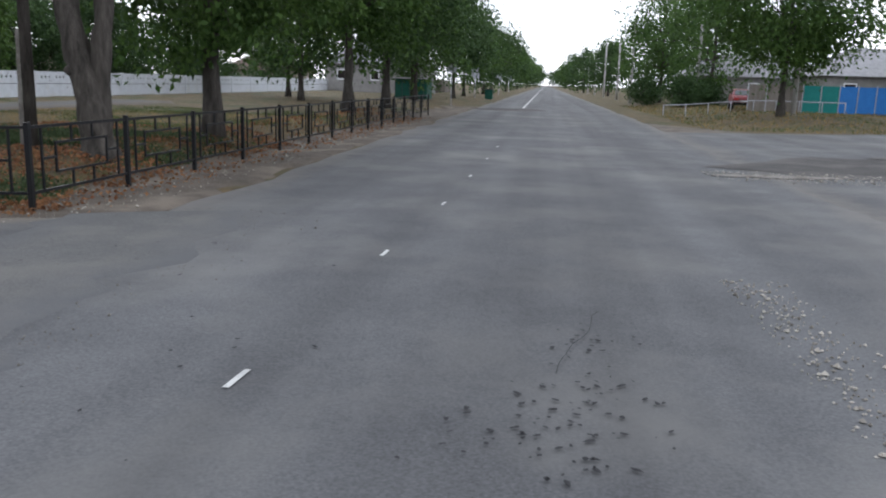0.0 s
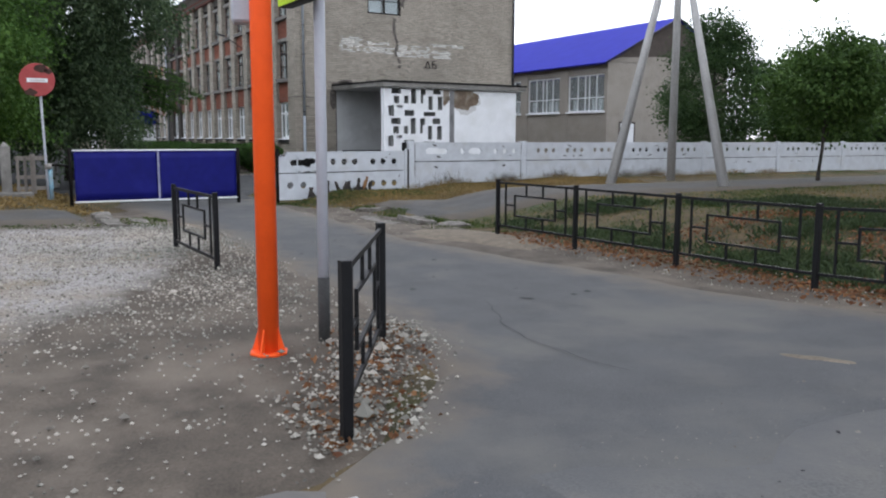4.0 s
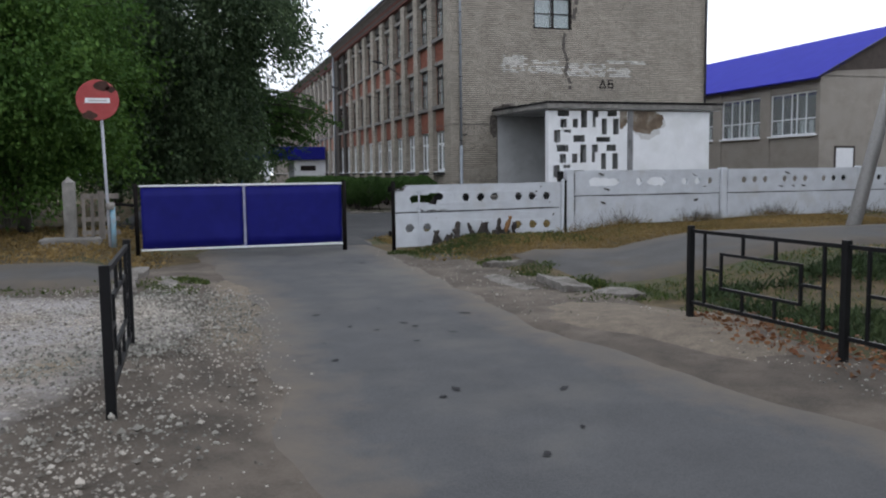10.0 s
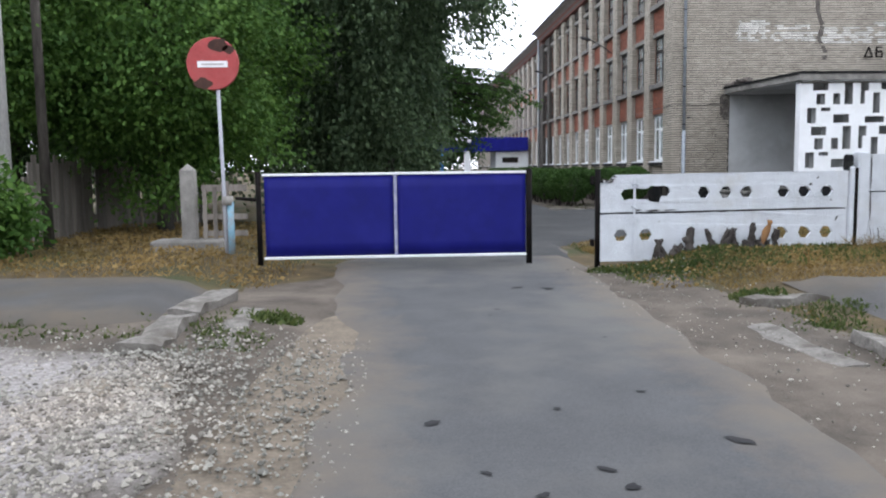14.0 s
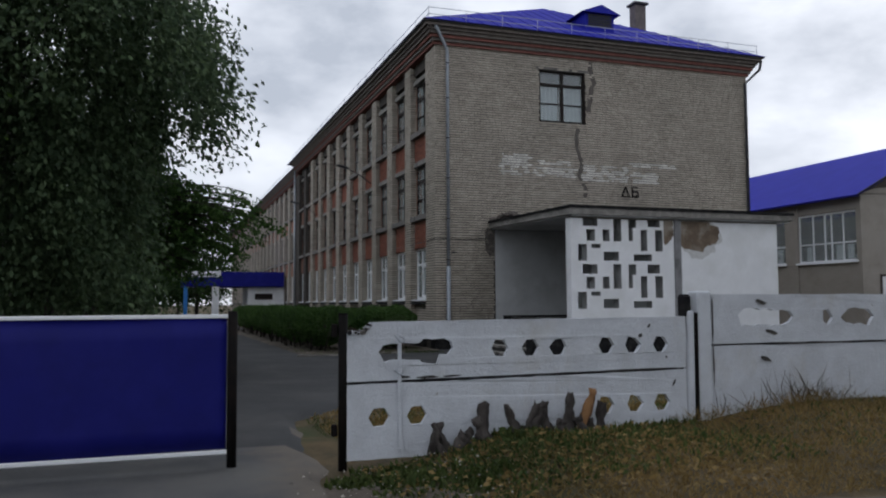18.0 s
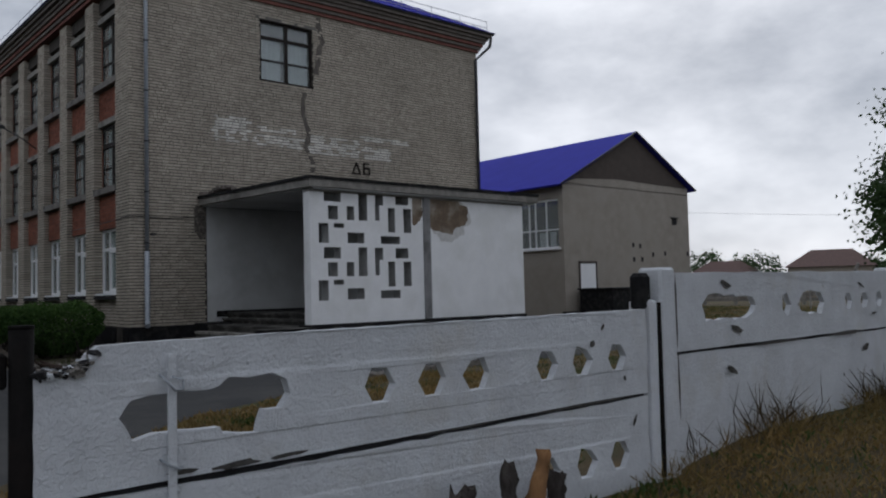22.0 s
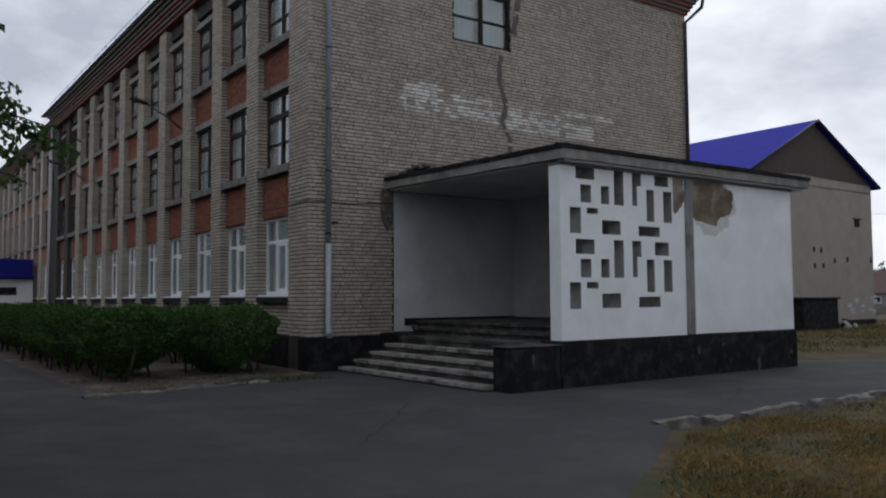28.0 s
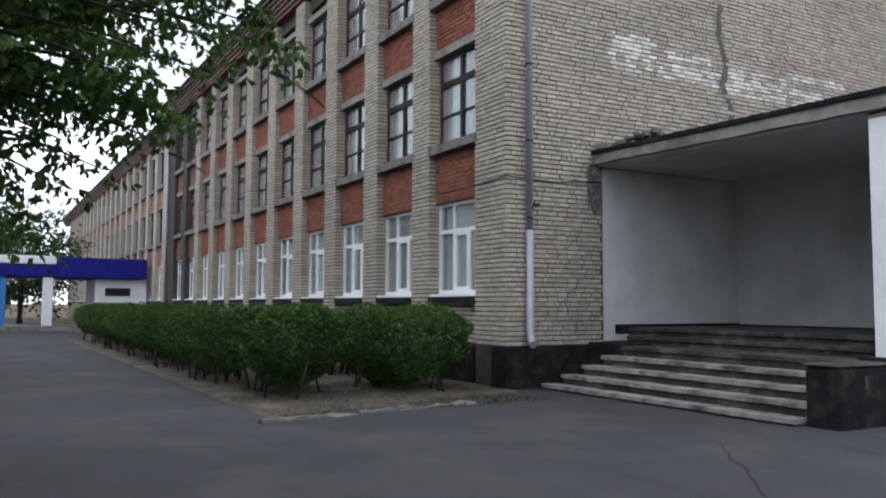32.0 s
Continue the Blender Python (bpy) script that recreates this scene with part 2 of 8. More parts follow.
def ground_z(x, y):
    """Height of the ground: a low crowned street, a raised lawn, a verge and the yard."""
    z = max(0.14 * ss(-9.5, -4.5, x), 0.15 * ss(-4.6, -3.3, -y) * ss(5.0, 9.0, -x) * (1.0 - ss(21.0, 24.0, -x)))
    inside = 1.0 - ss(0.0, 3.0, -26.2 - x)
    lawn = 0.46 * ss(10.2, 14.0, y) * ss(6.5, 8.2, -x)
    bank = 0.30 * ss(19.5, 24.5, -x) * ss(8.2, 10.0, y) + 0.25 * ss(13.0, 21.0, -x) * ss(13.0, 18.0, y)
    z += max(lawn, bank) * inside
    z += 0.30 * ss(-2.9, -1.6, -y) * ss(20.5, 25.0, -x) * (1.0 - ss(36.0, 40.0, -x))
    z -= 0.16 * ss(31.0, 41.0, -x)
    z += 0.5 * ss(7.0, 14.0, x) * ss(36.0, 50.0, y)
    return z


def mesh_of(name, verts, faces, material, parent=None, smooth=False):
    me = bpy.data.meshes.new(name)
    me.from_pydata([tuple(v) for v in verts], [], faces)
    me.update()
    if smooth:
        for p in me.polygons:
            p.use_smooth = True
    ob = new(name, me)
    if material:
        me.materials.append(material)
    ob.parent = parent
    return ob


def part(name, bm, material, parent, label=""):
    me = bpy.data.meshes.new(name)
    bm.to_mesh(me)
    bm.free()
    ob = new(name, me)
    me.materials.append(material)
    ob.parent = parent
    if label:
        tagged(ob, label)
    return ob


def empty(name, x=0, y=0, z=0, rz=0):
    e = new(name)
    e.matrix_world = pose(x, y, z, 0, 0, rz)
    return e


BOXF = [(0, 3, 2, 1), (4, 5, 6, 7), (0, 1, 5, 4), (1, 2, 6, 5), (2, 3, 7, 6), (3, 0, 4, 7)]


def box_v(x0, x1, y0, y1, z0, z1):
    return [(x0, y0, z0), (x1, y0, z0), (x1, y1, z0), (x0, y1, z0), (x0, y0, z1), (x1, y0, z1), (x1, y1, z1), (x0, y1, z1)]


def add_box(bm, x0, x1, y0, y1, z0, z1, bevel=0.0, m=None):
    vs = [bm.verts.new(v) for v in box_v(x0, x1, y0, y1, z0, z1)]
    fs = [bm.faces.new([vs[i] for i in f]) for f in BOXF]
    if bevel:
        es = list({e for f in fs for e in f.edges})
        r = bmesh.ops.bevel(bm, geom=es, offset=bevel, segments=1, affect="EDGES")
        vs = list({v for f in r["faces"] for v in f.verts} | {v for v in vs if v.is_valid})
    if m is not None:
        bmesh.ops.transform(bm, matrix=m, verts=[v for v in vs if v.is_valid])
    return vs


def box(name, x0, x1, y0, y1, z0, z1, material, parent=None, bevel=0.0, label=""):
    bm = bmesh.new()
    add_box(bm, min(x0, x1), max(x0, x1), min(y0, y1), max(y0, y1), min(z0, z1), max(z0, z1), bevel)
    return part(name, bm, material, parent, label)


def add_tube(bm, pts, radii, n=8, cap=True):
    """A tapered tube along points."""
    rings = []
    prev = None
    for i, p in enumerate(pts):
        p = Vector(p)
        d = (Vector(pts[min(i + 1, len(pts) - 1)]) - Vector(pts[max(i - 1, 0)])).normalized()
        a = d.orthogonal().normalized() if prev is None else (prev - d * prev.dot(d)).normalized()
        prev = a
        b = d.cross(a)
        r = radii[i] if isinstance(radii, (list, tuple)) else radii
        rings.append([bm.verts.new(p + (a * math.cos(6.2832 * k / n) + b * math.sin(6.2832 * k / n)) * r) for k in range(n)])
    for r0, r1 in zip(rings, rings[1:]):
        for k in range(n):
            f = bm.faces.new((r0[k], r0[(k + 1) % n], r1[(k + 1) % n], r1[k]))
            f.smooth = True
    if cap:
        bm.faces.new(rings[0][::-1])
        bm.faces.new(rings[-1])


def tube(name, pts, radii, material, parent=None, n=10, label=""):
    bm = bmesh.new()
    add_tube(bm, pts, radii, n)
    return part(name, bm, material, parent, label)


def strip(name, left, right, across, step, material, off=0.02, jitter=0.0, seed=0, label="", category="", edge=0.0):
    """A ground sheet lofted between two polylines, laid on the ground."""
    def walk_line(pts, n):
        pts = [Vector((*p, 0)) for p in pts]
        ls = [(b - a).length for a, b in zip(pts, pts[1:])]
        tot = sum(ls)
        out = []
        for i in range(n + 1):
            d = tot * i / n
            for a, b, l in zip(pts, pts[1:], ls):
                if d <= l + 1e-6:
                    out.append(a.lerp(b, min(1, d / l)))
                    break
                d -= l
            else:
                out.append(pts[-1])
        return out
    n = max(2, int(sum((Vector(b) - Vector(a)).length for a, b in zip(left, left[1:])) / step))
    L, R = walk_line(left, n), walk_line(right, n)
    verts, faces, dusts = [], [], []
    across += 2
    for i, (a, b) in enumerate(zip(L, R)):
        d = (b - a).normalized()
        wd = max(0.5, (b - a).length)
        ja = jitter * (noise.noise((a.x * 0.9, a.y * 0.9, seed)) + 0.5 * noise.noise((a.x * 3, a.y * 3, seed + 5)))
        jb = jitter * (noise.noise((b.x * 0.9, b.y * 0.9, seed + 9)) + 0.5 * noise.noise((b.x * 3, b.y * 3, seed + 3)))
        a2, b2 = a + d * ja, b + d * jb
        e = min(0.25, 0.18 / wd)
        for k in range(across + 1):
            t = 0.0 if k == 0 else 1.0 if k == across else e + (1 - 2 * e) * (k - 1) / (across - 2)
            p = a2.lerp(b2, t)
            o = off - (off + 0.03 if k in (0, across) or i in (0, n) else 0)
            verts.append((p.x, p.y, ground_z(p.x, p.y) + o))
            dusts.append(0.52 * (1.0 - ss(0.0, 1.3, min(t, 1 - t) * wd)))
    w = across + 1
    for i in range(n):
        for k in range(across):
            faces.append((i * w + k, i * w + k + 1, (i + 1) * w + k + 1, (i + 1) * w + k))
    ob = mesh_of(name, verts, faces, material, smooth=True)
    at = ob.data.attributes.new("edge_dust", "FLOAT", "POINT")
    at.data.foreach_set("value", dusts)
    tagged(ob, label, category, kind="structure")
    return ob


# ---- ground, streets and paths ----
def axis(lo, hi, fine_lo, fine_hi, fine, n_far):
    a = list(np.arange(fine_lo, fine_hi + 1e-6, fine))
    lo_part = [fine_lo - (fine_lo - lo) * (k / n_far) ** 2.5 for k in range(n_far, 0, -1)]
    hi_part = [fine_hi + (hi - fine_hi) * (k / n_far) ** 2.5 for k in range(1, n_far + 1)]
    return lo_part + a + hi_part


def rough_z(x, y):
    return 0.035 * noise.noise((x * 0.7, y * 0.7, 3.0)) + 0.02 * noise.noise((x * 2.1, y * 2.1, 7.0)) - 0.02


gx, gy = axis(-1500, 1500, -60, 24, 0.5, 14), axis(-1500, 2500, -14, 60, 0.5, 14)
gv = [(x, y, ground_z(x, y) + rough_z(x, y)) for y in gy for x in gx]
gw = len(gx)
gf = [(j * gw + i, j * gw + i + 1, (j + 1) * gw + i + 1, (j + 1) * gw + i) for j in range(len(gy) - 1) for i in range(gw - 1)]
tagged(mesh_of("ground", gv, gf, M_GROUND, smooth=True), "dry trampled earth with patchy yellow and green grass", "ground", kind="structure")

# bare earth along the street and the drive
strip("dirt_verge", [(-5.0, 9.0), (-5.0, 62)], [(-7.2, 9.6), (-7.2, 62)], 4, 0.4, M_DIRT, 0.03, 0.5, 21, "dusty earth with fallen leaves along the street edge", "ground")
strip("dirt_shoulder", [(-5.2, 9.2), (-9, 8.2), (-16, 7.2), (-25.2, 7.4)], [(-6.2, 9.8), (-10, 9.9), (-16.4, 9.7), (-25.2, 8.6)], 5, 0.35, M_DIRT, 0.028, 0.35, 22, "sandy earth shoulder beside the school drive", "ground")
strip("dirt_lot", [(-6.3, -16), (-6.3, 2.0), (-9.6, 4.5), (-16, 4.9), (-25.4, 4.1)], [(-20.6, -16), (-20.6, -6.0), (-20.6, -1.0), (-20.7, 2.2), (-24.0, 2.6)], 14, 0.35, M_DIRT, 0.03, 0.3, 24, "grey trodden earth between gravel and asphalt", "ground")
strip("gravel_lot", [(-9.4, -16), (-9.2, -1.0), (-11.2, 1.6), (-16.6, 3.9)], [(-19.8, -16), (-20.0, -3.0), (-20.0, 0.8), (-18.9, 3.2)], 12, 0.3, M_GRAVEL, 0.055, 0.6, 23, "pale crushed stone spread over earth", "gravel")
strip("dirt_corner", [(5.5, 24), (30, 30)], [(5.0, 16), (30, 15)], 8, 0.8, mat("dark_earth", (0.10, 0.09, 0.08), (0.06, 0.055, 0.05), 1.5, 0.95, bump=0.5, fine=30, dist=0.02), 0.03, 0.8, 25, "dark muddy earth of a side lane", "ground")
strip("side_lane", [(4.2, 44), (9, 36), (40, 33)], [(4.2, 16), (9, 28), (40, 26)], 6, 0.8, M_DIRT, 0.02, 0.5, 26, "pale dusty side lane", "lane")

strip("road", [(-5.0, -60), (-5.0, 900)], [(4.9, -60), (4.9, 900)], 10, 1.5, M_ASPHALT, 0.05, 0.3, 1, "worn grey asphalt street", "road")
strip("road_apron", [(4.3, 1.0), (4.3, 16.0), (4.3, 34.5)], [(9.0, -4.0), (16.0, 12.0), (19.0, 41.0)], 10, 0.8, M_ASPHALT, 0.052, 0.5, 51, "worn grey asphalt widening into a side lane", "road")
strip("road_edge", [(-6.5, -40), (-6.45, 2.0)], [(-4.6, -40), (-4.6, 2.0)], 3, 0.4, M_ASPHALT, 0.056, 0.15, 31, "worn grey asphalt at the crossing", "road")
strip("driveway", [(-4.3, 1.5), (-6.2, 1.7), (-7.0, 2.6), (-7.9, 3.5), (-9.3, 3.9), (-12, 4.0), (-16, 4.2), (-19.9, 4.25), (-25.6, 3.7), (-31, 4.2)], [(-4.3, 9.2), (-6.5, 9.0), (-9, 8.5), (-16, 7.5), (-25, 7.85), (-31, 8.2)], 8, 0.35, M_DRIVE, 0.058, 0.22, 2, "cracked grey asphalt school drive", "driveway")
M_GRIT = mat("gritty_asphalt", (0.112, 0.111, 0.109), (0.096, 0.096, 0.096), 2.2, 0.95, bump=0.6, fine=48, c3=(0.126, 0.121, 0.115), big=0.8, grain=0.42, dist=0.015, dust=(0.09, 0.091, 0.095))
strip("gritty_edge", [(-5.9, 2.5), (-5.6, 4.0), (-6.0, 9.4)], [(-3.3, 2.4), (-3.3, 5.0), (-3.6, 10.4)], 6, 0.3, M_GRIT, 0.064, 0.5, 41, "worn gritty asphalt between drive and street", "road")
strip("school_yard", [(-26.4, 3.85), (-29.5, 4.2), (-36, 0.8), (-60, 0.8), (-140, 0.8)], [(-26.4, 7.85), (-29.5, 8.15), (-34.5, 12.6), (-60, 12.6), (-140, 12.6)], 12, 0.8, M_YARD, 0.068, 0.12, 3, "dark smooth asphalt of the school yard", "yard")
strip("porch_apron", [(-32.2, 10.8), (-33.9, 13.0), (-36.3, 16.6), (-36.3, 34.0), (-36.3, 60.0)], [(-48.5, 10.8), (-48.5, 13.4), (-48.5, 17.0), (-40.2, 32.0), (-40.0, 60.0)], 8, 0.5, M_YARD, 0.075, 0.1, 4, "cracked dark asphalt path round the porch", "path")
strip("side_path", [(-36.2, 43.0), (-30, 44.5), (-26.6, 44.7)], [(-36.2, 45.5), (-30, 47.0), (-26.6, 47.2)], 4, 1.0, M_YARD, 0.05, 0.1, 5, "narrow asphalt path across the grass", "path")
strip("planting_bed", [(-45.3, 10.9), (-60, 10.8), (-76.5, 10.6)], [(-46.6, 16.6), (-60, 16.9), (-76.5, 16.9)], 6, 0.6, M_DIRT, 0.098, 0.05, 6, "earth bed with sparse grass under the hedge", "planting bed")
M_FOOTWAY = mat("asphalt_footway", (0.086, 0.084, 0.083), (0.062, 0.061, 0.06), 1.9, 0.92, bump=0.45, fine=70, c3=(0.075, 0.067, 0.057), big=0.8, dust=(0.1, 0.085, 0.068))
strip("sidewalk", [(-20.6, 2.4), (-20.8, 0.0), (-21.2, -16)], [(-23.3, 2.5), (-23.4, 0.0), (-23.8, -16)], 5, 0.4, M_FOOTWAY, 0.09, 0.12, 7, "old cracked asphalt footway", "sidewalk")
strip("sidewalk", [(-19.3, 9.9), (-19.0, 13.0), (-18.6, 40)], [(-22.6, 9.7), (-22.2, 13.0), (-21.8, 40)], 5, 0.4, M_FOOTWAY, 0.08, 0.14, 8, "old cracked asphalt footway", "sidewalk")


def on_ground(x, y, off=0.0):
    return ground_z(x, y) + off


def stain(name, x, y, rx, ry, material, off, label, category, seed, rz=0.0, n=22, rough=0.3, dome=0.0):
    """An irregular patch on the ground; with dome it is a low swell whose rim runs out under the surface."""
    def spot(k, f):
        a = 6.2832 * k / n
        r = f * (1 + rough * (noise.noise((math.cos(a) * 1.4 + seed, math.sin(a) * 1.4, seed * 3.1)) * 1.3 + 0.5 * noise.noise((math.cos(a) * 4 + seed, math.sin(a) * 4, seed))))
        px, py = rx * r * math.cos(a), ry * r * math.sin(a)
        return x + px * math.cos(rz) - py * math.sin(rz), y + px * math.sin(rz) + py * math.cos(rz)
    verts = [(x, y, on_ground(x, y, off + dome))]
    rings = (1.0,) if not dome else (0.3, 0.55, 0.8, 1.0)
    for f in rings:
        for k in range(n):
            wx, wy = spot(k, f)
            h = dome * ((1 - f * f) - 0.5 * f + 0.35 * noise.noise((wx * 2.5, wy * 2.5, seed))) if dome else 0.0
            verts.append((wx, wy, on_ground(wx, wy, off + h)))
    faces = [(0, k + 1, (k + 1) % n + 1) for k in range(n)]
    for q in range(len(rings) - 1):
        a0, b0 = 1 + q * n, 1 + (q + 1) * n
        faces += [(a0 + k, b0 + k, b0 + (k + 1) % n, a0 + (k + 1) % n) for k in range(n)]
    ob = mesh_of(name, verts, faces, material, smooth=bool(dome))
    tagged(ob, label, category, kind="structure")
    return ob


M_PAINT_W = mat("worn_white_paint", (0.62, 0.62, 0.6), (0.42, 0.42, 0.41), 6.0, 0.8, c3=(0.25, 0.25, 0.25), big=3.0)
M_PAINT_Y = mat("worn_yellow_paint", (0.6, 0.36, 0.07), (0.45, 0.27, 0.06), 6.0, 0.8, c3=(0.3, 0.22, 0.1), big=3.0)
M_PATCH_D = mat("dark_asphalt_spot", (0.03, 0.03, 0.032), (0.018, 0.018, 0.02), 5.0, 0.9)
M_SAND = mat("pale_sand", (0.19, 0.158, 0.122), (0.12, 0.1, 0.078), 5.0, 0.95, bump=0.5, fine=35, dist=0.02)


def marking(x0, x1, y0, y1, material, label, skew=0.0):
    n = max(2, int((y1 - y0) / 0.5))
    verts, faces = [], []
    for k in range(n + 1):
        y = y0 + (y1 - y0) * k / n
        j = 0.015 * noise.noise((y * 5, x0, 1))
        verts += [(x0 + j + skew * k / n, y, on_ground(x0, y, 0.06)), (x1 + j + skew * k / n, y, on_ground(x1, y, 0.06))]
    faces = [(2 * k, 2 * k + 1, 2 * k + 3, 2 * k + 2) for k in range(n)]
    tagged(mesh_of("road_marking", verts, faces, material), label, "road marking", kind="structure")


for xx, yy in ((-1.84, 4.03), (-1.69, 7.67), (-1.53, 11.23), (-1.47, 14.9), (-1.42, 18.6), (-1.4, 22.3)):
    marking(xx - 0.02, xx + 0.02, yy, yy + 0.3, M_PAINT_W, "short worn white dash on the asphalt", 0.02)
marking(-1.78, -1.64, 60, 640, M_PAINT_W, "solid white centre line")
for k, (a, b) in enumerate(((-6.0, -5.46), (-5.34, -4.86), (-4.74, -4.26), (-4.14, -3.66), (-3.54, -3.06), (-2.94, -2.46), (-2.34, -1.86), (-1.74, -1.26))):
    marking(a, b, -2.2, 1.88, (M_PAINT_W, M_PAINT_Y)[k % 2], ("worn white crossing stripe", "worn yellow crossing stripe")[k % 2])

rs = random.Random(11)
PITS = (-0.2, 0.5, 3.2, 2.2)
for k in range(190):
    # tar spots and crumbled asphalt on the street and the drive
    if k < 120:
        t = rs.random()
        x, y = PITS[0] + PITS[1] * t + rs.gauss(0, 0.13 + 0.2 * (1 - t)), PITS[2] + PITS[3] * t * t + rs.uniform(0, 0.6)
        r = rs.uniform(0.005, 0.015)
    elif k < 160:
        x, y = rs.uniform(-5.4, -1.2), rs.uniform(2.6, 8)
        r = rs.uniform(0.005, 0.016)
    else:
        x, y = rs.uniform(-24, -10), rs.uniform(4.8, 7.0)
        r = rs.uniform(0.012, 0.05)
    stain("asphalt_spot", x, y, r * rs.uniform(1, 2.4), r, M_PATCH_D, 0.066, "small dark pit in the asphalt", "pothole", k + 1.5, rs.uniform(0, 3), 9, 0.6)
M_DAMP = mat("damp_muddy_asphalt", (0.062, 0.058, 0.056), (0.042, 0.04, 0.039), 1.4, 0.9, bump=0.5, fine=30, c3=(0.085, 0.08, 0.075), big=0.6, dist=0.02)
stain("dark_patch", 12.5, 23.5, 3.6, 1.7, M_DAMP, 0.07, "dark damp broken asphalt at the side lane", "asphalt patch", 3.4, 0.3, rough=0.5)
stain("sand_patch", -6.6, 6.3, 0.42, 0.16, M_SAND, 0.052, "thin sand drift on the asphalt", "sand", 6.1, 0.4, dome=0.02)
stain("sand_heap", -15.7, 8.75, 1.9, 1.0, M_SAND, 0.04, "sandy earth worn bare beside the drive", "sand", 4.7, 0.1, dome=0.05)
stain("sand_patch", -19.0, 4.25, 3.0, 0.42, M_SAND, 0.04, "sand washed onto the drive edge", "sand", 8.2, -0.06, dome=0.014)
stain("dark_patch", 9.2, 20.0, 4.6, 2.9, M_DAMP, 0.062, "dark damp broken asphalt at the side lane", "asphalt patch", 9.4, 0.35, rough=0.5)
stain("dark_patch", -2.2, 56.0, 2.4, 2.6, M_DAMP, 0.063, "dark tar patch across the street", "asphalt patch", 2.4, 0.0)
stain("broken_edge", 4.6, 17.3, 1.3, 0.3, M_KERB, 0.066, "crumbled stones at the street edge", "gravel", 5.4, 0.1)


def crack(pts, w, label="long crack in the asphalt", off=0.071, material=None):
    verts, faces = [], []
    pts = [Vector((*p, 0)) for p in pts]
    line = []
    for a, b in zip(pts, pts[1:]):
        m = max(2, int((b - a).length / 0.18))
        line += [a.lerp(b, k / m) for k in range(m)]
    line.append(pts[-1])
    for k, p in enumerate(line):
        d = (line[min(k + 1, len(line) - 1)] - line[max(k - 1, 0)]).normalized()
        nrm = Vector((-d.y, d.x, 0))
        p = p + nrm * 0.07 * noise.noise((p.x * 3, p.y * 3, 2))
        ww = w * (0.5 + abs(noise.noise((p.x * 4, p.y * 4, 9))))
        for s in (-1, 1):
            q = p + nrm * s * ww
            verts.append((q.x, q.y, on_ground(q.x, q.y, off)))
    faces = [(2 * k, 2 * k + 1, 2 * k + 3, 2 * k + 2) for k in range(len(line) - 1)]
    tagged(mesh_of("asphalt_crack", verts, faces, material or M_PATCH_D), label, "crack", kind="structure")


crack([(-10.31, 5.45), (-9.25, 4.95), (-8.55, 4.75), (-7.7, 4.67), (-7.1, 4.72)], 0.006)
crack([(-0.02, 4.6), (0.1, 5.2), (0.33, 6.1)], 0.0035)
crack([(-40.91, 15.16), (-39.66, 14.14), (-38.96, 13.5), (-37.7, 12.4)], 0.018, off=0.08)
crack([(-40.21, 16.38), (-39.85, 16.3), (-39.4, 16.1)], 0.012, off=0.08)
crack([(-38.8, 16.9), (-37.84, 17.12), (-37.4, 17.6)], 0.03, off=0.08)
crack([(-38.2, 19.6), (-38.29, 20.4), (-38.45, 21.4)], 0.03, off=0.08)
crack([(-36.6, 18.0), (-38.0, 20.5), (-39.0, 22.0)], 0.014, off=0.08)
crack([(-38.9, 18.4), (-39.6, 21.0), (-39.8, 24.0)], 0.014, off=0.08)
crack([(-41.0, 12.2), (-41.4, 12.6), (-41.5, 13.0)], 0.006, off=0.08)


# ---- kerbs ----
def kerb(x, y, rz, length, label, w=0.3, h=0.1, tilt=0.0):
    """A broken concrete block, half sunk in the earth."""
    bm = bmesh.new()
    add_box(bm, -length / 2, length / 2, -w / 2, w / 2, -0.14, h)
    bmesh.ops.subdivide_edges(bm, edges=bm.edges, cuts=5, use_grid_fill=True)
    for v in bm.verts:
        v.co += Vector(noise.noise_vector(v.co * 2.2 + Vector((x, y, 0)))) * 0.07 + Vector(noise.noise_vector(v.co * 9 + Vector((x, y, 0)))) * 0.02
        e = max(abs(v.co.x) / (length / 2), abs(v.co.y) / (w / 2))
        v.co.z -= 0.07 * max(0.0, e - 0.75)
    ob = part("kerb_stone", bm, M_KERB, None)
    ob.matrix_world = pose(x, y, on_ground(x, y, -0.005), tilt, 0, rz)
    return tagged(ob, label, "kerb", "loose kerb stones")


kerb(-19.95, 2.7, 1, 1.5, "cracked pale concrete kerb block by the footway", 0.34, 0.11, 2)
kerb(-21.5, 2.7, -3, 1.4, "cracked pale concrete kerb block by the footway", 0.36, 0.13, -3)
kerb(-20.3, 3.3, 2, 2.0, "sunken concrete kerb block by the footway", 0.24, 0.06, 1)
kerb(-19.6, 8.45, 2, 1.7, "broken concrete kerb block beside sandy earth", 0.3, 0.06, 3)
kerb(-18.95, 9.1, -6, 1.3, "broken concrete kerb block beside sandy earth", 0.42, 0.14, -4)
kerb(-17.9, 9.5, 20, 0.7, "broken concrete kerb block beside sandy earth", 0.36, 0.1, 5)
for k in range(7):
    kerb(-36.4 + 0.05 * (k % 3), 16.75 + 0.92 * k, 90 + (k * 7) % 5 - 2, (0.8, 0.55, 0.86, 0.7, 0.5, 0.88, 0.75)[k], "worn pale kerb stone along the path edge", 0.16, 0.115, 0)
for k in range(5):
    kerb(-45.33 - 0.13 * k, 11.15 + 0.8 * k, 99, (0.8, 0.84, 0.7, 0.84, 0.8)[k], "worn pale kerb stone along the planting bed", 0.13, 0.125, 0)
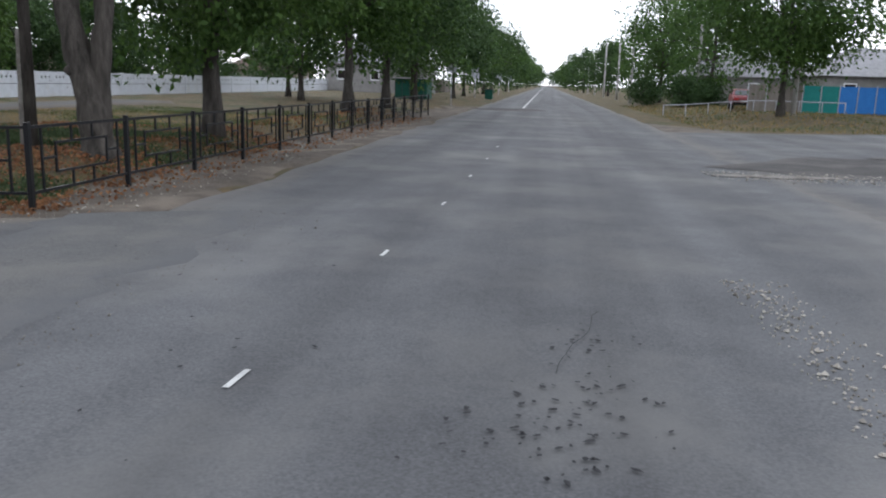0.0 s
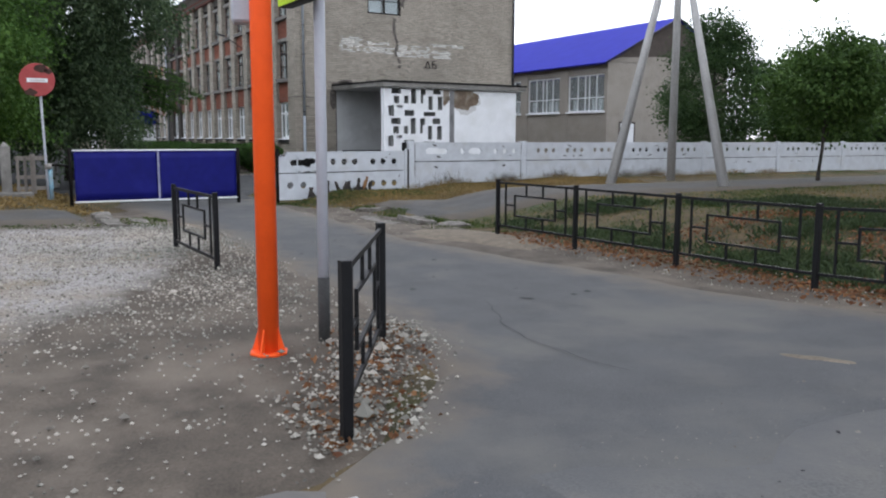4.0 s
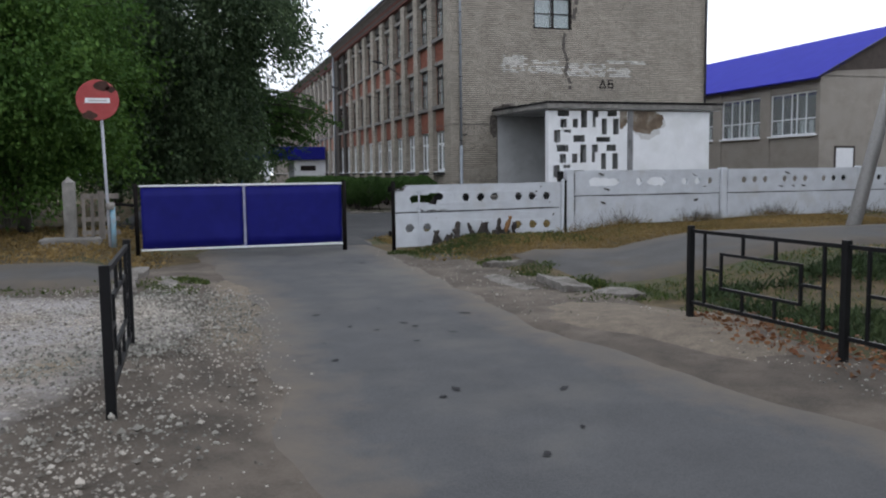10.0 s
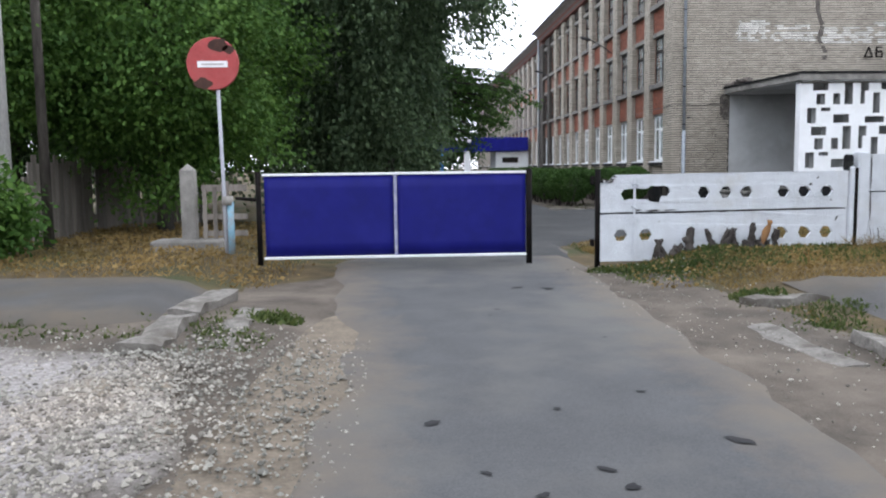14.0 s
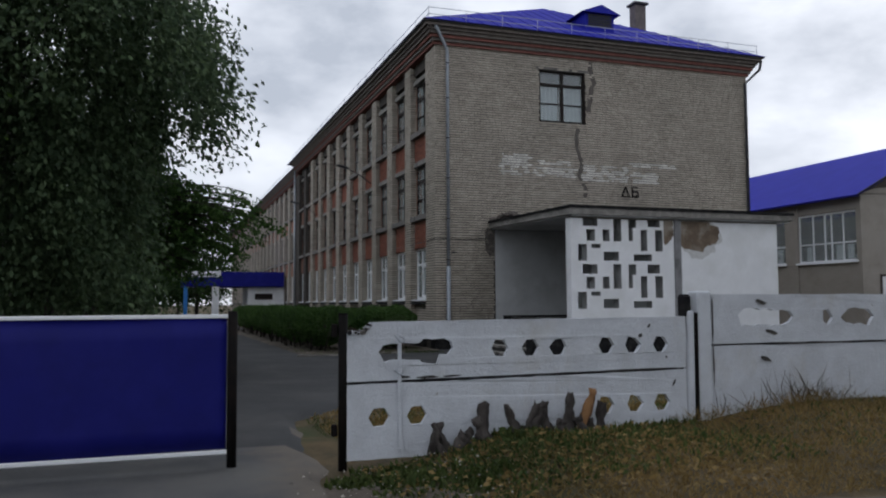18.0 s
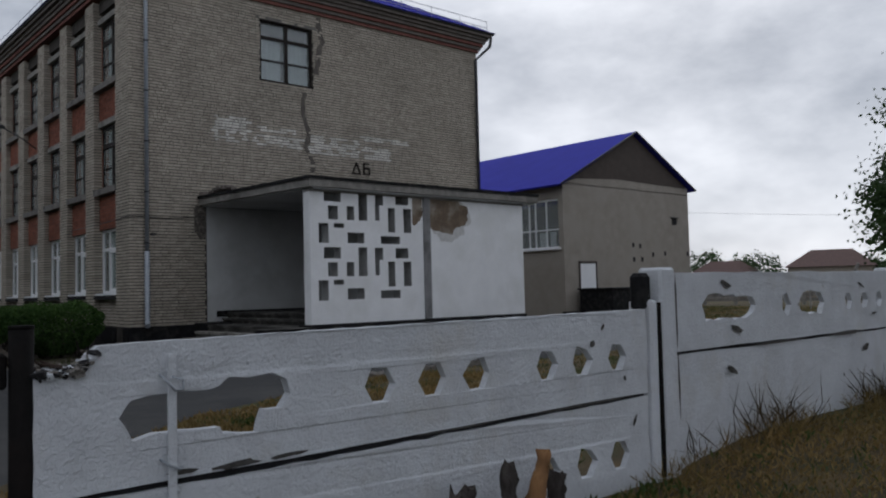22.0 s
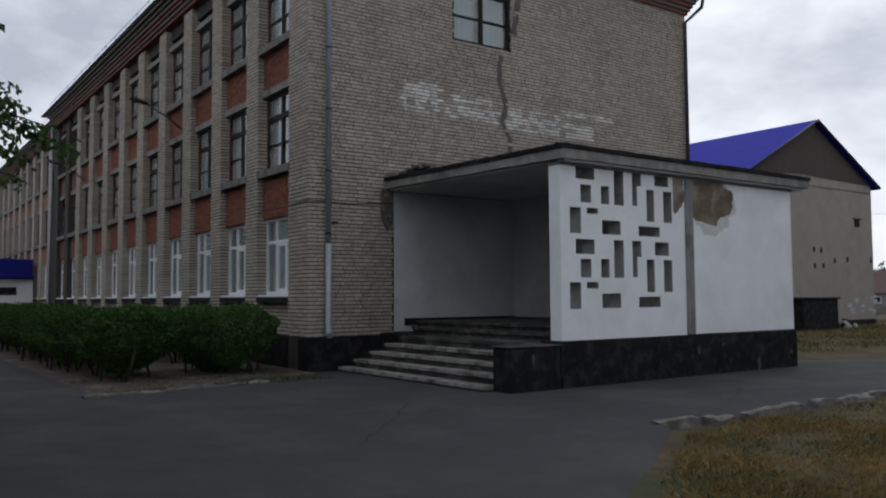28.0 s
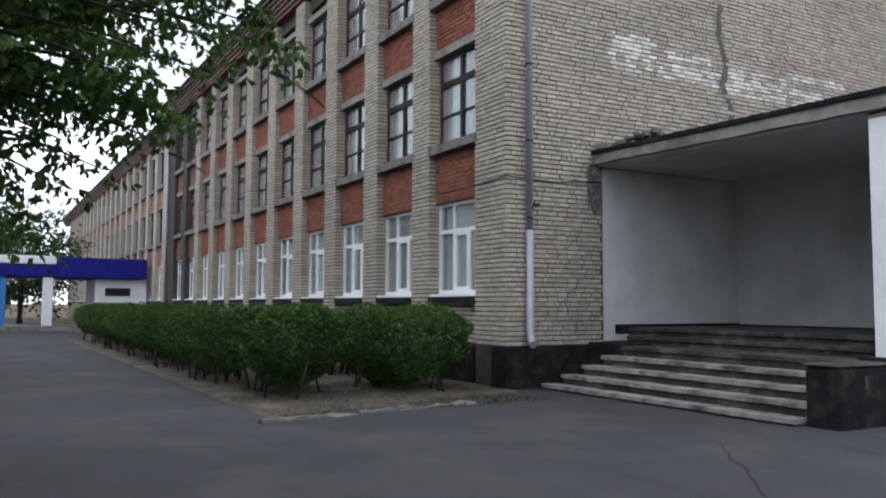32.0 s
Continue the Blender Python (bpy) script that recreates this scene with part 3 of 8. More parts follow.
kerb(-24.6, 8.05, 96, 0.5, "small sunken concrete slab by the gate", 0.5, 0.03, 0)
kerb(-21.6, 9.3, 100, 1.0, "low concrete kerb block at the path edge", 0.25, 0.07, 0)


# ---- bricks ----
def brick_mat(name, c1, c2, dark=0.86):
    m = bpy.data.materials.new(name)
    m.use_nodes = True
    nt = m.node_tree
    p = nt.nodes["Principled BSDF"]
    p.inputs["Roughness"].default_value = 0.92
    p.inputs["Specular IOR Level"].default_value = 0.25
    g = nt.nodes.new("ShaderNodeNewGeometry")
    oi = nt.nodes.new("ShaderNodeObjectInfo")
    add = nt.nodes.new("ShaderNodeMath")
    add.operation = "ADD"
    nt.links.new(g.outputs["Random Per Island"], add.inputs[0])
    nt.links.new(oi.outputs["Random"], add.inputs[1])
    fr = nt.nodes.new("ShaderNodeMath")
    fr.operation = "FRACT"
    nt.links.new(add.outputs[0], fr.inputs[0])
    col = ramp(nt, fr.outputs[0], [(0.0, c2), (0.55, c1), (1.0, tuple(min(1, v * 1.12) for v in c1))])
    n1 = noise_of(nt, 0.45, 6.0, 0.6)
    col = blend(nt, 1.0, col, ramp(nt, n1, [(0.3, (dark, dark, dark * 0.98)), (0.65, (1.08, 1.07, 1.05))]), "MULTIPLY")
    n2 = noise_of(nt, 38.0, 3.0)
    col = blend(nt, 1.0, col, ramp(nt, n2, [(0.3, (0.8, 0.8, 0.8)), (0.7, (1.12, 1.12, 1.12))]), "MULTIPLY")
    nt.links.new(col, p.inputs["Base Color"])
    b = nt.nodes.new("ShaderNodeBump")
    b.inputs["Strength"].default_value, b.inputs["Distance"].default_value = 0.35, 0.008
    nt.links.new(n2, b.inputs["Height"])
    nt.links.new(b.outputs[0], p.inputs["Normal"])
    return m


M_BR_GREY = brick_mat("grey_silicate_brick", (0.42, 0.379, 0.327), (0.345, 0.31, 0.267))
M_BR_WHITE = brick_mat("whitewashed_brick", (0.68, 0.66, 0.63), (0.52, 0.5, 0.465), 0.85)
M_BR_RED = brick_mat("red_clay_brick", (0.25, 0.092, 0.06), (0.175, 0.066, 0.046), 0.8)
M_MORTAR = mat("grey_mortar", (0.085, 0.076, 0.068), (0.05, 0.045, 0.041), 5.0, 0.95)
M_MORTAR_RED = mat("dusty_red_mortar", (0.19, 0.105, 0.078), (0.14, 0.078, 0.06), 5.0, 0.95)
M_SILL = mat("sooty_concrete_ledge", (0.24, 0.225, 0.21), (0.15, 0.14, 0.13), 5.0, 0.92, c3=(0.09, 0.085, 0.08), big=2.5)
# pale curtains, brightened to stand in for sky reflected in the glass too
M_CURTAIN = mat("curtain_with_sky_sheen", (0.74, 0.79, 0.81), (0.55, 0.6, 0.62), 3.0, 0.95, stretch=(6, 6, 0.4))
# unlit look of the rooms behind the glass, put into a dark grey
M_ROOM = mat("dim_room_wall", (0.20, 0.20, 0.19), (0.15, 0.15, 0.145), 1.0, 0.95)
M_PIPE = mat("galvanised_pipe", (0.38, 0.41, 0.45), (0.30, 0.33, 0.37), 5.0, 0.5, metal=0.3)
M_PIPE_D = mat("dark_drain_pipe", (0.05, 0.05, 0.055), (0.035, 0.035, 0.04), 5.0, 0.55)
M_COR_D = mat("sooty_cornice_brick", (0.19, 0.165, 0.15), (0.125, 0.11, 0.10), 4.0, 0.92, bump=0.3)
M_COR_R = mat("red_cornice_brick", (0.235, 0.105, 0.085), (0.17, 0.075, 0.065), 4.0, 0.92, bump=0.3)
M_RAIL = mat("pale_roof_rail", (0.55, 0.56, 0.58), (0.46, 0.47, 0.5), 5.0, 0.5)
M_CRACK = mat("crack_filling", (0.16, 0.145, 0.13), (0.09, 0.08, 0.072), 8.0, 0.95, bump=0.5, fine=30)

GX, FY = -47.45, 16.45
BRICKS = []


def brick_rows(u0, u1, z0, z1, holes=(), pitch=0.26, course=0.1, seed=1, keep=None):
    """Rows of stretchers and headers on a wall: (u start, u end, z start, z end, depth), cut off at the holes."""
    r = random.Random(seed)
    out = []
    k, z = 0, z0
    while z + course * 0.6 < z1:
        u = u0 - (0.13 if k % 2 else 0.0) - (0.06 if k % 3 == 2 else 0)
        cut = [h for h in holes if h[2] < z + 0.05 < h[3]]
        while u < u1:
            w = pitch if r.random() > 0.4 else pitch / 2
            a, b = max(u, u0), min(u + w - 0.014, u1)
            if u1 - b < 0.06:
                b = u1
            for h in cut:
                if h[0] <= a < h[1]:
                    a = h[1]
                if h[0] < b <= h[1]:
                    b = h[0]
                if a < h[0] and b > h[1]:
                    b = h[0]
            if a - u0 < 0.06:
                a = u0
            if b - a > 0.03:
                out.append((a, b, z + 0.01 + r.uniform(0, 0.007), min(z + course - 0.01 - r.uniform(0, 0.006), z1), r.uniform(-0.006, 0.008)))
            u += w
        z += course
        k += 1
    return out


def brick_mesh(name, boxes, material, parent, label=""):
    """Many bricks joined: boxes are (x0, x1, y0, y1, z0, z1)."""
    verts, faces = [], []
    for i, b in enumerate(boxes):
        verts += box_v(*b)
        faces += [tuple(i * 8 + j for j in f) for f in BOXF]
    ob = mesh_of(name, verts, faces, material, parent)
    tagged(ob, label, kind="stuff")
    return ob


# ---- school building ----
school = tagged(empty("school_building"), "three-storey grey brick school with red brick bands and blue hipped roof", "school")
S = school
GW = (21.03, 23.17, 9.17, 11.37)
T = 0.5
box("gable_wall", GX - 0.02, GX - T, FY + 0.02, GW[0], -0.3, 11.95, M_MORTAR, S)
box("gable_wall", GX - 0.02, GX - T, GW[1], 31.48, -0.3, 11.95, M_MORTAR, S)
box("gable_wall", GX - 0.02, GX - T, GW[0], GW[1], -0.3, GW[2], M_MORTAR, S)
box("gable_wall", GX - 0.02, GX - T, GW[0], GW[1], GW[3], 11.95, M_MORTAR, S)
box("rear_wall", GX - T, -150, 31.5, 31.48, -0.3, 11.95, M_MORTAR, S)
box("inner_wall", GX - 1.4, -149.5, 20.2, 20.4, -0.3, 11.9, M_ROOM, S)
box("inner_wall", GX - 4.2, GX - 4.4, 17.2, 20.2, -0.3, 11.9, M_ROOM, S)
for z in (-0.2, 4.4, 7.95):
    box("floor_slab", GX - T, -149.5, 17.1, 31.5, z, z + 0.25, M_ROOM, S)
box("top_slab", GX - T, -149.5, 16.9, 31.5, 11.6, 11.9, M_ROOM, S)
box("plinth", GX + 0.05, GX - T, FY - 0.05, 18.95, -0.4, 0.78, M_BLACKPL, S, 0.02, "black-painted concrete plinth")
box("plinth", GX - 1.3, -83, FY + 0.02, 17.1, -0.4, 0.75, M_BLACKPL, S, 0.0, "black-painted concrete plinth")

PITCH, WW = 2.95, 2.08
PW = PITCH - WW
FLOORS = ((1.86, 4.0), (5.36, 7.5), (8.92, 11.35))
NEAR = 11


# window builders: shared meshes, placed many times
def frame_mesh(name, w, h, bars, depth, material):
    """bars: (u0, u1, v0, v1) in metres from the lower left corner."""
    bm = bmesh.new()
    us, vs_ = sorted({round(q, 4) for b in bars for q in b[:2]}), sorted({round(q, 4) for b in bars for q in b[2:]})
    full = {(i, j) for i in range(len(us) - 1) for j in range(len(vs_) - 1) if any(b[0] < (us[i] + us[i + 1]) / 2 < b[1] and b[2] < (vs_[j] + vs_[j + 1]) / 2 < b[3] for b in bars)}
    cache = {}
    def vert(i, j, s):
        if (i, j, s) not in cache:
            cache[i, j, s] = bm.verts.new((us[i], s * depth / 2, vs_[j]))
        return cache[i, j, s]
    for i, j in full:
        bm.faces.new((vert(i, j, -1), vert(i + 1, j, -1), vert(i + 1, j + 1, -1), vert(i, j + 1, -1)))
        bm.faces.new((vert(i, j, 1), vert(i, j + 1, 1), vert(i + 1, j + 1, 1), vert(i + 1, j, 1)))
        for di, dj, a, b in ((-1, 0, (i, j + 1), (i, j)), (1, 0, (i + 1, j), (i + 1, j + 1)), (0, -1, (i, j), (i + 1, j)), (0, 1, (i + 1, j + 1), (i, j + 1))):
            if (i + di, j + dj) not in full:
                bm.faces.new((vert(*a, -1), vert(*a, 1), vert(*b, 1), vert(*b, -1)))
    bmesh.ops.recalc_face_normals(bm, faces=bm.faces)
    me = bpy.data.meshes.new(name)
    bm.to_mesh(me)
    bm.free()
    me.materials.append(material)
    return me


def panel_mesh(name, u0, u1, v0, v1, y, material, wave=0.0, th=0.006):
    bm = bmesh.new()
    if wave:
        n = 16
        a = [bm.verts.new((u0 + (u1 - u0) * k / n, y + wave * math.sin(k * 1.9), v0)) for k in range(n + 1)]
        b = [bm.verts.new((v.co.x, v.co.y, v1)) for v in a]
        for k in range(n):
            bm.faces.new((a[k], a[k + 1], b[k + 1], b[k])).smooth = True
    else:
        add_box(bm, u0, u1, y - th / 2, y + th / 2, v0, v1)
    me = bpy.data.meshes.new(name)
    bm.to_mesh(me)
    bm.free()
    me.materials.append(material)
    return me


H1 = FLOORS[0][1] - FLOORS[0][0]
pvc = frame_mesh("window", WW, H1, [(0, 0.08, 0, H1), (WW - 0.08, WW, 0, H1), (0.08, WW - 0.08, 0, 0.09), (0.08, WW - 0.08, H1 - 0.08, H1), (0.08, WW - 0.08, 1.42, 1.51),
                                    (0.66, 0.74, 0.09, 1.42), (1.34, 1.42, 0.09, 1.42), (0.74, 0.81, 0.09, 1.42), (1.27, 1.34, 0.09, 1.42), (0.81, 1.27, 0.09, 0.17), (0.81, 1.27, 1.35, 1.42), (0.66, 0.74, 1.51, H1 - 0.08)], 0.09, M_PVC)
H2 = 2.14
wood = frame_mesh("window", WW, H2, [(0, 0.08, 0, H2), (WW - 0.08, WW, 0, H2), (0.08, WW - 0.08, 0, 0.08), (0.08, WW - 0.08, H2 - 0.08, H2), (0.08, WW - 0.08, 1.42, 1.56), (WW / 2 - 0.06, WW / 2 + 0.06, 0.08, 1.42),
                                     (WW / 2 - 0.06, WW / 2 + 0.06, 1.56, H2 - 0.08), (0.08, WW / 2 - 0.06, 0.7, 0.74), (WW / 2 + 0.06, WW - 0.08, 0.7, 0.74)], 0.1, M_DARKWOOD)
pane_lo = panel_mesh("pane", 0.06, WW - 0.06, 0.06, 1.45, 0.0, M_GLASS)
pane_hi = panel_mesh("pane", 0.06, WW - 0.06, 1.49, H2 - 0.06, 0.0, M_GLASS)
cur_a = panel_mesh("curtain", 0.05, 0.75, 0.05, 2.05, 0.15, M_CURTAIN, 0.03)
cur_b = panel_mesh("curtain", 1.0, 2.03, 0.05, 2.05, 0.16, M_CURTAIN, 0.03)
cur_c = panel_mesh("curtain", 0.05, 2.03, 0.05, 2.05, 0.16, M_CURTAIN, 0.03)
sill_w = panel_mesh("sill", -0.04, WW + 0.04, -0.06, 0.0, -0.14, M_PVC, th=0.3)
sill_c = panel_mesh("sill", -0.05, WW + 0.05, -0.2, 0.0, -0.17, M_SILL, th=0.34)
sill_b = panel_mesh("ledge", -0.05, WW + 0.05, -0.2, -0.062, -0.16, M_BLACKPL, th=0.34)
lintel = panel_mesh("lintel", -0.02, WW + 0.02, 2.15, 2.34, -0.06, M_CONC, th=0.26)


rw = random.Random(5)


def window_at(x_right, z0, floor, back):
    m = pose(x_right - WW, FY + 0.33 + back, z0)
    w = new("window", pvc if floor == 0 else wood)
    w.parent = S
    w.matrix_basis = m
    kids = [("pane", pane_lo), ("pane", pane_hi)]
    if floor == 0:
        kids += [("sill", sill_w), ("ledge", sill_b)]
    else:
        kids += [("sill", sill_c), ("lintel", lintel)]
    pick = rw.random()
    kids += [("curtain", cur_a), ("curtain", cur_b)] if pick < 0.45 else ([("curtain", cur_c)] if pick < 0.8 else [("curtain", cur_b)])
    for nm, me in kids:
        o = new(nm, me)
        o.parent = w
        if nm == "pane":
            o.visible_shadow = False
    return w


grey_boxes, red_boxes = [], []
x = GX - 1.2
bay_edges = []
for i in range(NEAR + 21):
    far = i >= NEAR
    back = 0.3 if far else 0.0
    if i == NEAR:
        x -= 1.1
    xr, xl = x, x - WW
    px0, px1 = xl - PW, xl
    if i == NEAR - 1:
        px0 -= 1.1
    box("pilaster", px0 + 0.015, px1 - 0.015, FY + 0.015 + back, FY + 0.75, 0.0, 11.6, M_MORTAR if not far else M_BRICK, S)
    for z0, z1 in ((0.6, FLOORS[0][0] - 0.2), (4.0, 5.16), (7.68, 8.72), (11.5, 11.95)):
        red = z0 in (4.0, 7.68)
        box("spandrel", xl, xr, FY + 0.2 + back, FY + 0.6, z0, z1, (M_MORTAR_RED if red else M_MORTAR) if not far else (M_REDBRICK if red else M_BRICK), S)
    for f, (z0, z1) in enumerate(FLOORS):
        window_at(xr, z0 if f < 2 else 8.92, f, back)
    box("reveal", xl + 0.0, xl + 0.07, FY + 0.28 + back, FY + 0.6, 5.36, 7.5, M_REDBRICK, S)
    box("reveal", xl + 0.0, xl + 0.07, FY + 0.28 + back, FY + 0.6, 8.92, 11.3, M_REDBRICK, S)
    if i < 9:
        for a, b, z0, z1, d in brick_rows(px0, px1, 0.78, 11.9, seed=20 + i):
            grey_boxes.append((a, b, FY + d, FY + 0.29, z0, z1))
        for zz0, zz1 in ((4.02, 5.16), (7.68, 8.72)):
            for a, b, z0, z1, d in brick_rows(xl, xr, zz0, zz1, seed=60 + i):
                red_boxes.append((a, b, FY + 0.185 + d, FY + 0.26, z0, z1))
        for a, b, z0, z1, d in brick_rows(xl, xr, 0.78, 1.66, seed=90 + i):
            grey_boxes.append((a, b, FY + 0.185 + d, FY + 0.26, z0, z1))
    x -= PITCH
for a, b, z0, z1, d in brick_rows(GX - 1.2, GX - 0.07, 0.78, 11.9, seed=14):
    grey_boxes.append((a, b, FY + d, FY + 0.25, z0, z1))
brick_mesh("brickwork", grey_boxes, M_BR_GREY, S, "grey silicate brick courses of the piers")
brick_mesh("brickwork", red_boxes, M_BR_RED, S, "red brick infill between storeys")
box("corner_pier", GX - 1.19, GX - 0.075, FY + 0.015, FY + 0.7, -0.3, 11.9, M_MORTAR, S)

# gable bricks: the nearest stretch singly, the rest joined
patches = ((19.3, 20.6, 6.93, 7.8), (20.75, 22.7, 6.88, 7.32), (22.9, 25.2, 6.75, 7.45), (25.4, 26.7, 6.8, 7.3), (25.3, 27.6, 7.48, 7.66), (20.9, 22.4, 7.42, 7.55))
g_grey, g_white, g_near = [], [], []
holes = (GW, (18.95, 23.4, 0.0, 4.72), (18.9, 29.0, 4.7, 5.0), (23.2, 28.4, 0.0, 4.72))
for a, b, z0, z1, d in brick_rows(FY, 31.48, 0.78, 11.95, holes, seed=3):
    c, zc = (a + b) / 2, (z0 + z1) / 2
    bx = (GX - 0.07, GX + d * 1.5 + 0.002, a, b, z0, z1)
    w = any(p[0] < c < p[1] and p[2] < zc < p[3] for p in patches) and noise.noise((c * 3.1, zc * 4.7, 2.0)) > -0.22
    if w:
        g_white.append(bx)
    elif c < 18.95 and zc < 4.05 and len(g_near) < 298:
        g_near.append(bx)
    else:
        g_grey.append(bx)
gable_face = mesh_of("gable_face", box_v(GX - 0.03, GX - 0.012, FY + 0.03, FY + 0.06, 0.8, 11.9), BOXF, M_MORTAR, S)
brick_mesh("brickwork", g_grey, M_BR_GREY, S, "weathered grey silicate brick courses")
brick_mesh("brickwork", g_white, M_BR_WHITE, S, "bricks with flaking white paint where lettering was")

# crack filled with cement, running down from the cornice past the window
def wall_crack(pts, w0):
    verts, faces = [], []
    line = []
    for (a, za), (b, zb) in zip(pts, pts[1:]):
        m = max(2, int(abs(zb - za) / 0.1))
        line += [(a + (b - a) * k / m, za + (zb - za) * k / m) for k in range(m)]
    for k, (yy, zz) in enumerate(line):
        j = 0.08 * noise.noise((yy * 2, zz * 3.5, 4)) + 0.04 * noise.noise((yy, zz * 11, 1))
        w = w0 * (0.55 + 0.6 * abs(noise.noise((zz * 2.3, 1, 7))))
        verts += [(GX + 0.012, yy + j - w, zz), (GX + 0.012, yy + j + w, zz)]
    faces = [(2 * k, 2 * k + 1, 2 * k + 3, 2 * k + 2) for k in range(len(line) - 1)]
    return mesh_of("crack", verts, faces, M_CRACK, S)


wall_crack([(23.4, 11.9), (23.55, 11.0), (23.35, 10.2), (23.3, 9.6)], 0.15)
wall_crack([(22.75, 9.0), (22.7, 8.4), (22.95, 7.5), (22.8, 7.0), (23.1, 6.5), (23.15, 6.0)], 0.15)
wall_crack([(18.2, 3.0), (17.75, 2.6), (18.3, 2.1), (17.9, 1.7), (18.2, 1.2), (18.15, 0.85)], 0.02)


# two letters left from an old inscription, made of flat strips
for n_, strokes in (("letter", ((24.84, 6.18, 25.02, 6.62), (25.02, 6.62, 25.2, 6.18), (24.84, 6.2, 25.2, 6.2))), ("letter", ((25.36, 6.18, 25.36, 6.62), (25.36, 6.6, 25.62, 6.6), (25.36, 6.42, 25.62, 6.42), (25.62, 6.42, 25.62, 6.2), (25.36, 6.2, 25.62, 6.2)))):
    bm = bmesh.new()
    for (y0, z0, y1, z1) in strokes:
        d = Vector((0, y1 - y0, z1 - z0))
        q = Vector((0, -d.z, d.y)).normalized() * 0.03
        c = [Vector((GX + 0.006, y0, z0)) - q, Vector((GX + 0.006, y0, z0)) + q, Vector((GX + 0.006, y1, z1)) + q, Vector((GX + 0.006, y1, z1)) - q]
        vs = [bm.verts.new(p) for p in c] + [bm.verts.new(p + Vector((0.04, 0, 0))) for p in c]
        for f in BOXF:
            bm.faces.new([vs[i] for i in f])
    part(n_, bm, M_DARKWOOD, S, "dark metal letter left on the brick wall")

# gable window, dark wood with pale curtains
gw_h = GW[3] - GW[2]
gwin = new("window", frame_mesh("window", 2.14, gw_h, [(0, 0.09, 0, gw_h), (2.05, 2.14, 0, gw_h), (0.09, 2.05, 0, 0.1), (0.09, 2.05, gw_h - 0.08, gw_h), (0.09, 2.05, 1.55, 1.65), (1.04, 1.16, 0.1, 1.55), (1.04, 1.16, 1.65, gw_h - 0.08), (0.09, 1.04, 0.78, 0.82), (1.16, 2.05, 0.78, 0.82)], 0.12, M_DARKWOOD))
gwin.parent = S
gwin.matrix_basis = pose(GX - 0.16, GW[0], GW[2], 0, 0, 90)
for nm, me in (("pane", panel_mesh("pane", 0.05, 2.15, 0.05, gw_h - 0.05, 0.0, M_GLASS)), ("curtain", panel_mesh("curtain", 0.1, 0.98, 0.1, 1.6, 0.2, M_CURTAIN, 0.03)), ("curtain", panel_mesh("curtain", 1.2, 2.1, 0.1, 1.65, 0.2, M_CURTAIN, 0.03))):
    o = new(nm, me)
    o.parent = gwin
    o.visible_shadow = nm != "pane"
box("lintel", GX + 0.006, GX - 0.2, GW[0] - 0.15, GW[1] + 0.2, GW[3] + 0.0, GW[3] + 0.12, M_SILL, S)

# cornice, stepping outwards, and roof
levels = ((11.95, 12.07, 0.08, M_COR_R), (12.07, 12.2, 0.15, M_COR_D), (12.2, 12.33, 0.22, M_COR_R), (12.33, 12.46, 0.30, M_COR_D), (12.46, 12.58, 0.38, M_COR_D), (12.58, 12.7, 0.5, M_COR_D), (12.7, 12.76, 0.58, M_PIPE_D))
xm = GX - 1.2 - PITCH * NEAR
for z0, z1, p, m_ in levels:
    box("cornice", GX + p, xm - p, FY - p, 31.48 + p, z0, z1, m_, S)
    box("cornice", xm - p - 0.003, -150, FY + 0.3 - p, 31.48 + p, z0 - 0.35, z1 - 0.35, m_, S)
ez, ov = 12.765, 0.64
rv = [(GX + ov, FY - ov, ez), (GX + ov, 31.48 + ov, ez), (xm - 1.5, 31.48 + ov, ez), (xm - 1.5, FY - ov, ez), (-53.3, 24.2, 16.35), (xm - 1.5, 24.2, 16.35)]
roof = mesh_of("roof", rv, [(0, 1, 4), (1, 2, 5, 4), (3, 0, 4, 5), (2, 3, 5)], M_ROOF, S)
tagged(roof, "blue painted sheet metal hipped roof")
rv = [(xm - 1.4, FY - 0.3, ez - 0.35), (xm - 1.4, 31.48 + ov, ez - 0.35), (-150, 31.48 + ov, ez - 0.35), (-150, FY - 0.3, ez - 0.35), (xm - 1.4, 24.2, 16.0), (-150, 24.2, 16.0)]
mesh_of("roof", rv, [(1, 2, 5, 4), (3, 0, 4, 5)], M_ROOF, S)
apex = Vector((-53.3, 24.2, 16.35))
for k in range(1, 26):
    # raised seams of the hip end
    yy = FY - ov + (31.48 - FY + 2 * ov) * k / 26
    base = Vector((GX + ov, yy, ez))
    t = 1 - abs(yy - 24.2) / (24.2 - FY + ov)
    top = Vector((GX + ov + (apex.x - GX - ov) * t, yy, ez + (apex.z - ez) * t))
    if t > 0.06:
        tube("roof_seam", [base + Vector((0, 0, 0.012)), top + Vector((0, 0, 0.012))], 0.014, M_ROOF, S, 4)
bm = bmesh.new()
vs = [(-48.4, 23.75, 13.5), (-48.4, 25.2, 13.5), (-48.4, 25.2, 14.45), (-48.4, 23.75, 14.45), (-51.2, 23.75, 13.5), (-51.2, 25.2, 13.5), (-51.2, 25.2, 14.45), (-51.2, 23.75, 14.45)]
v = [bm.verts.new(q) for q in vs]
for f in ((0, 1, 2, 3), (1, 5, 6, 2), (4, 0, 3, 7), (3, 2, 6, 7)):
    bm.faces.new([v[i] for i in f])
dormer = part("dormer", bm, M_ROOF, S, "blue metal roof vent box with dark louvres")
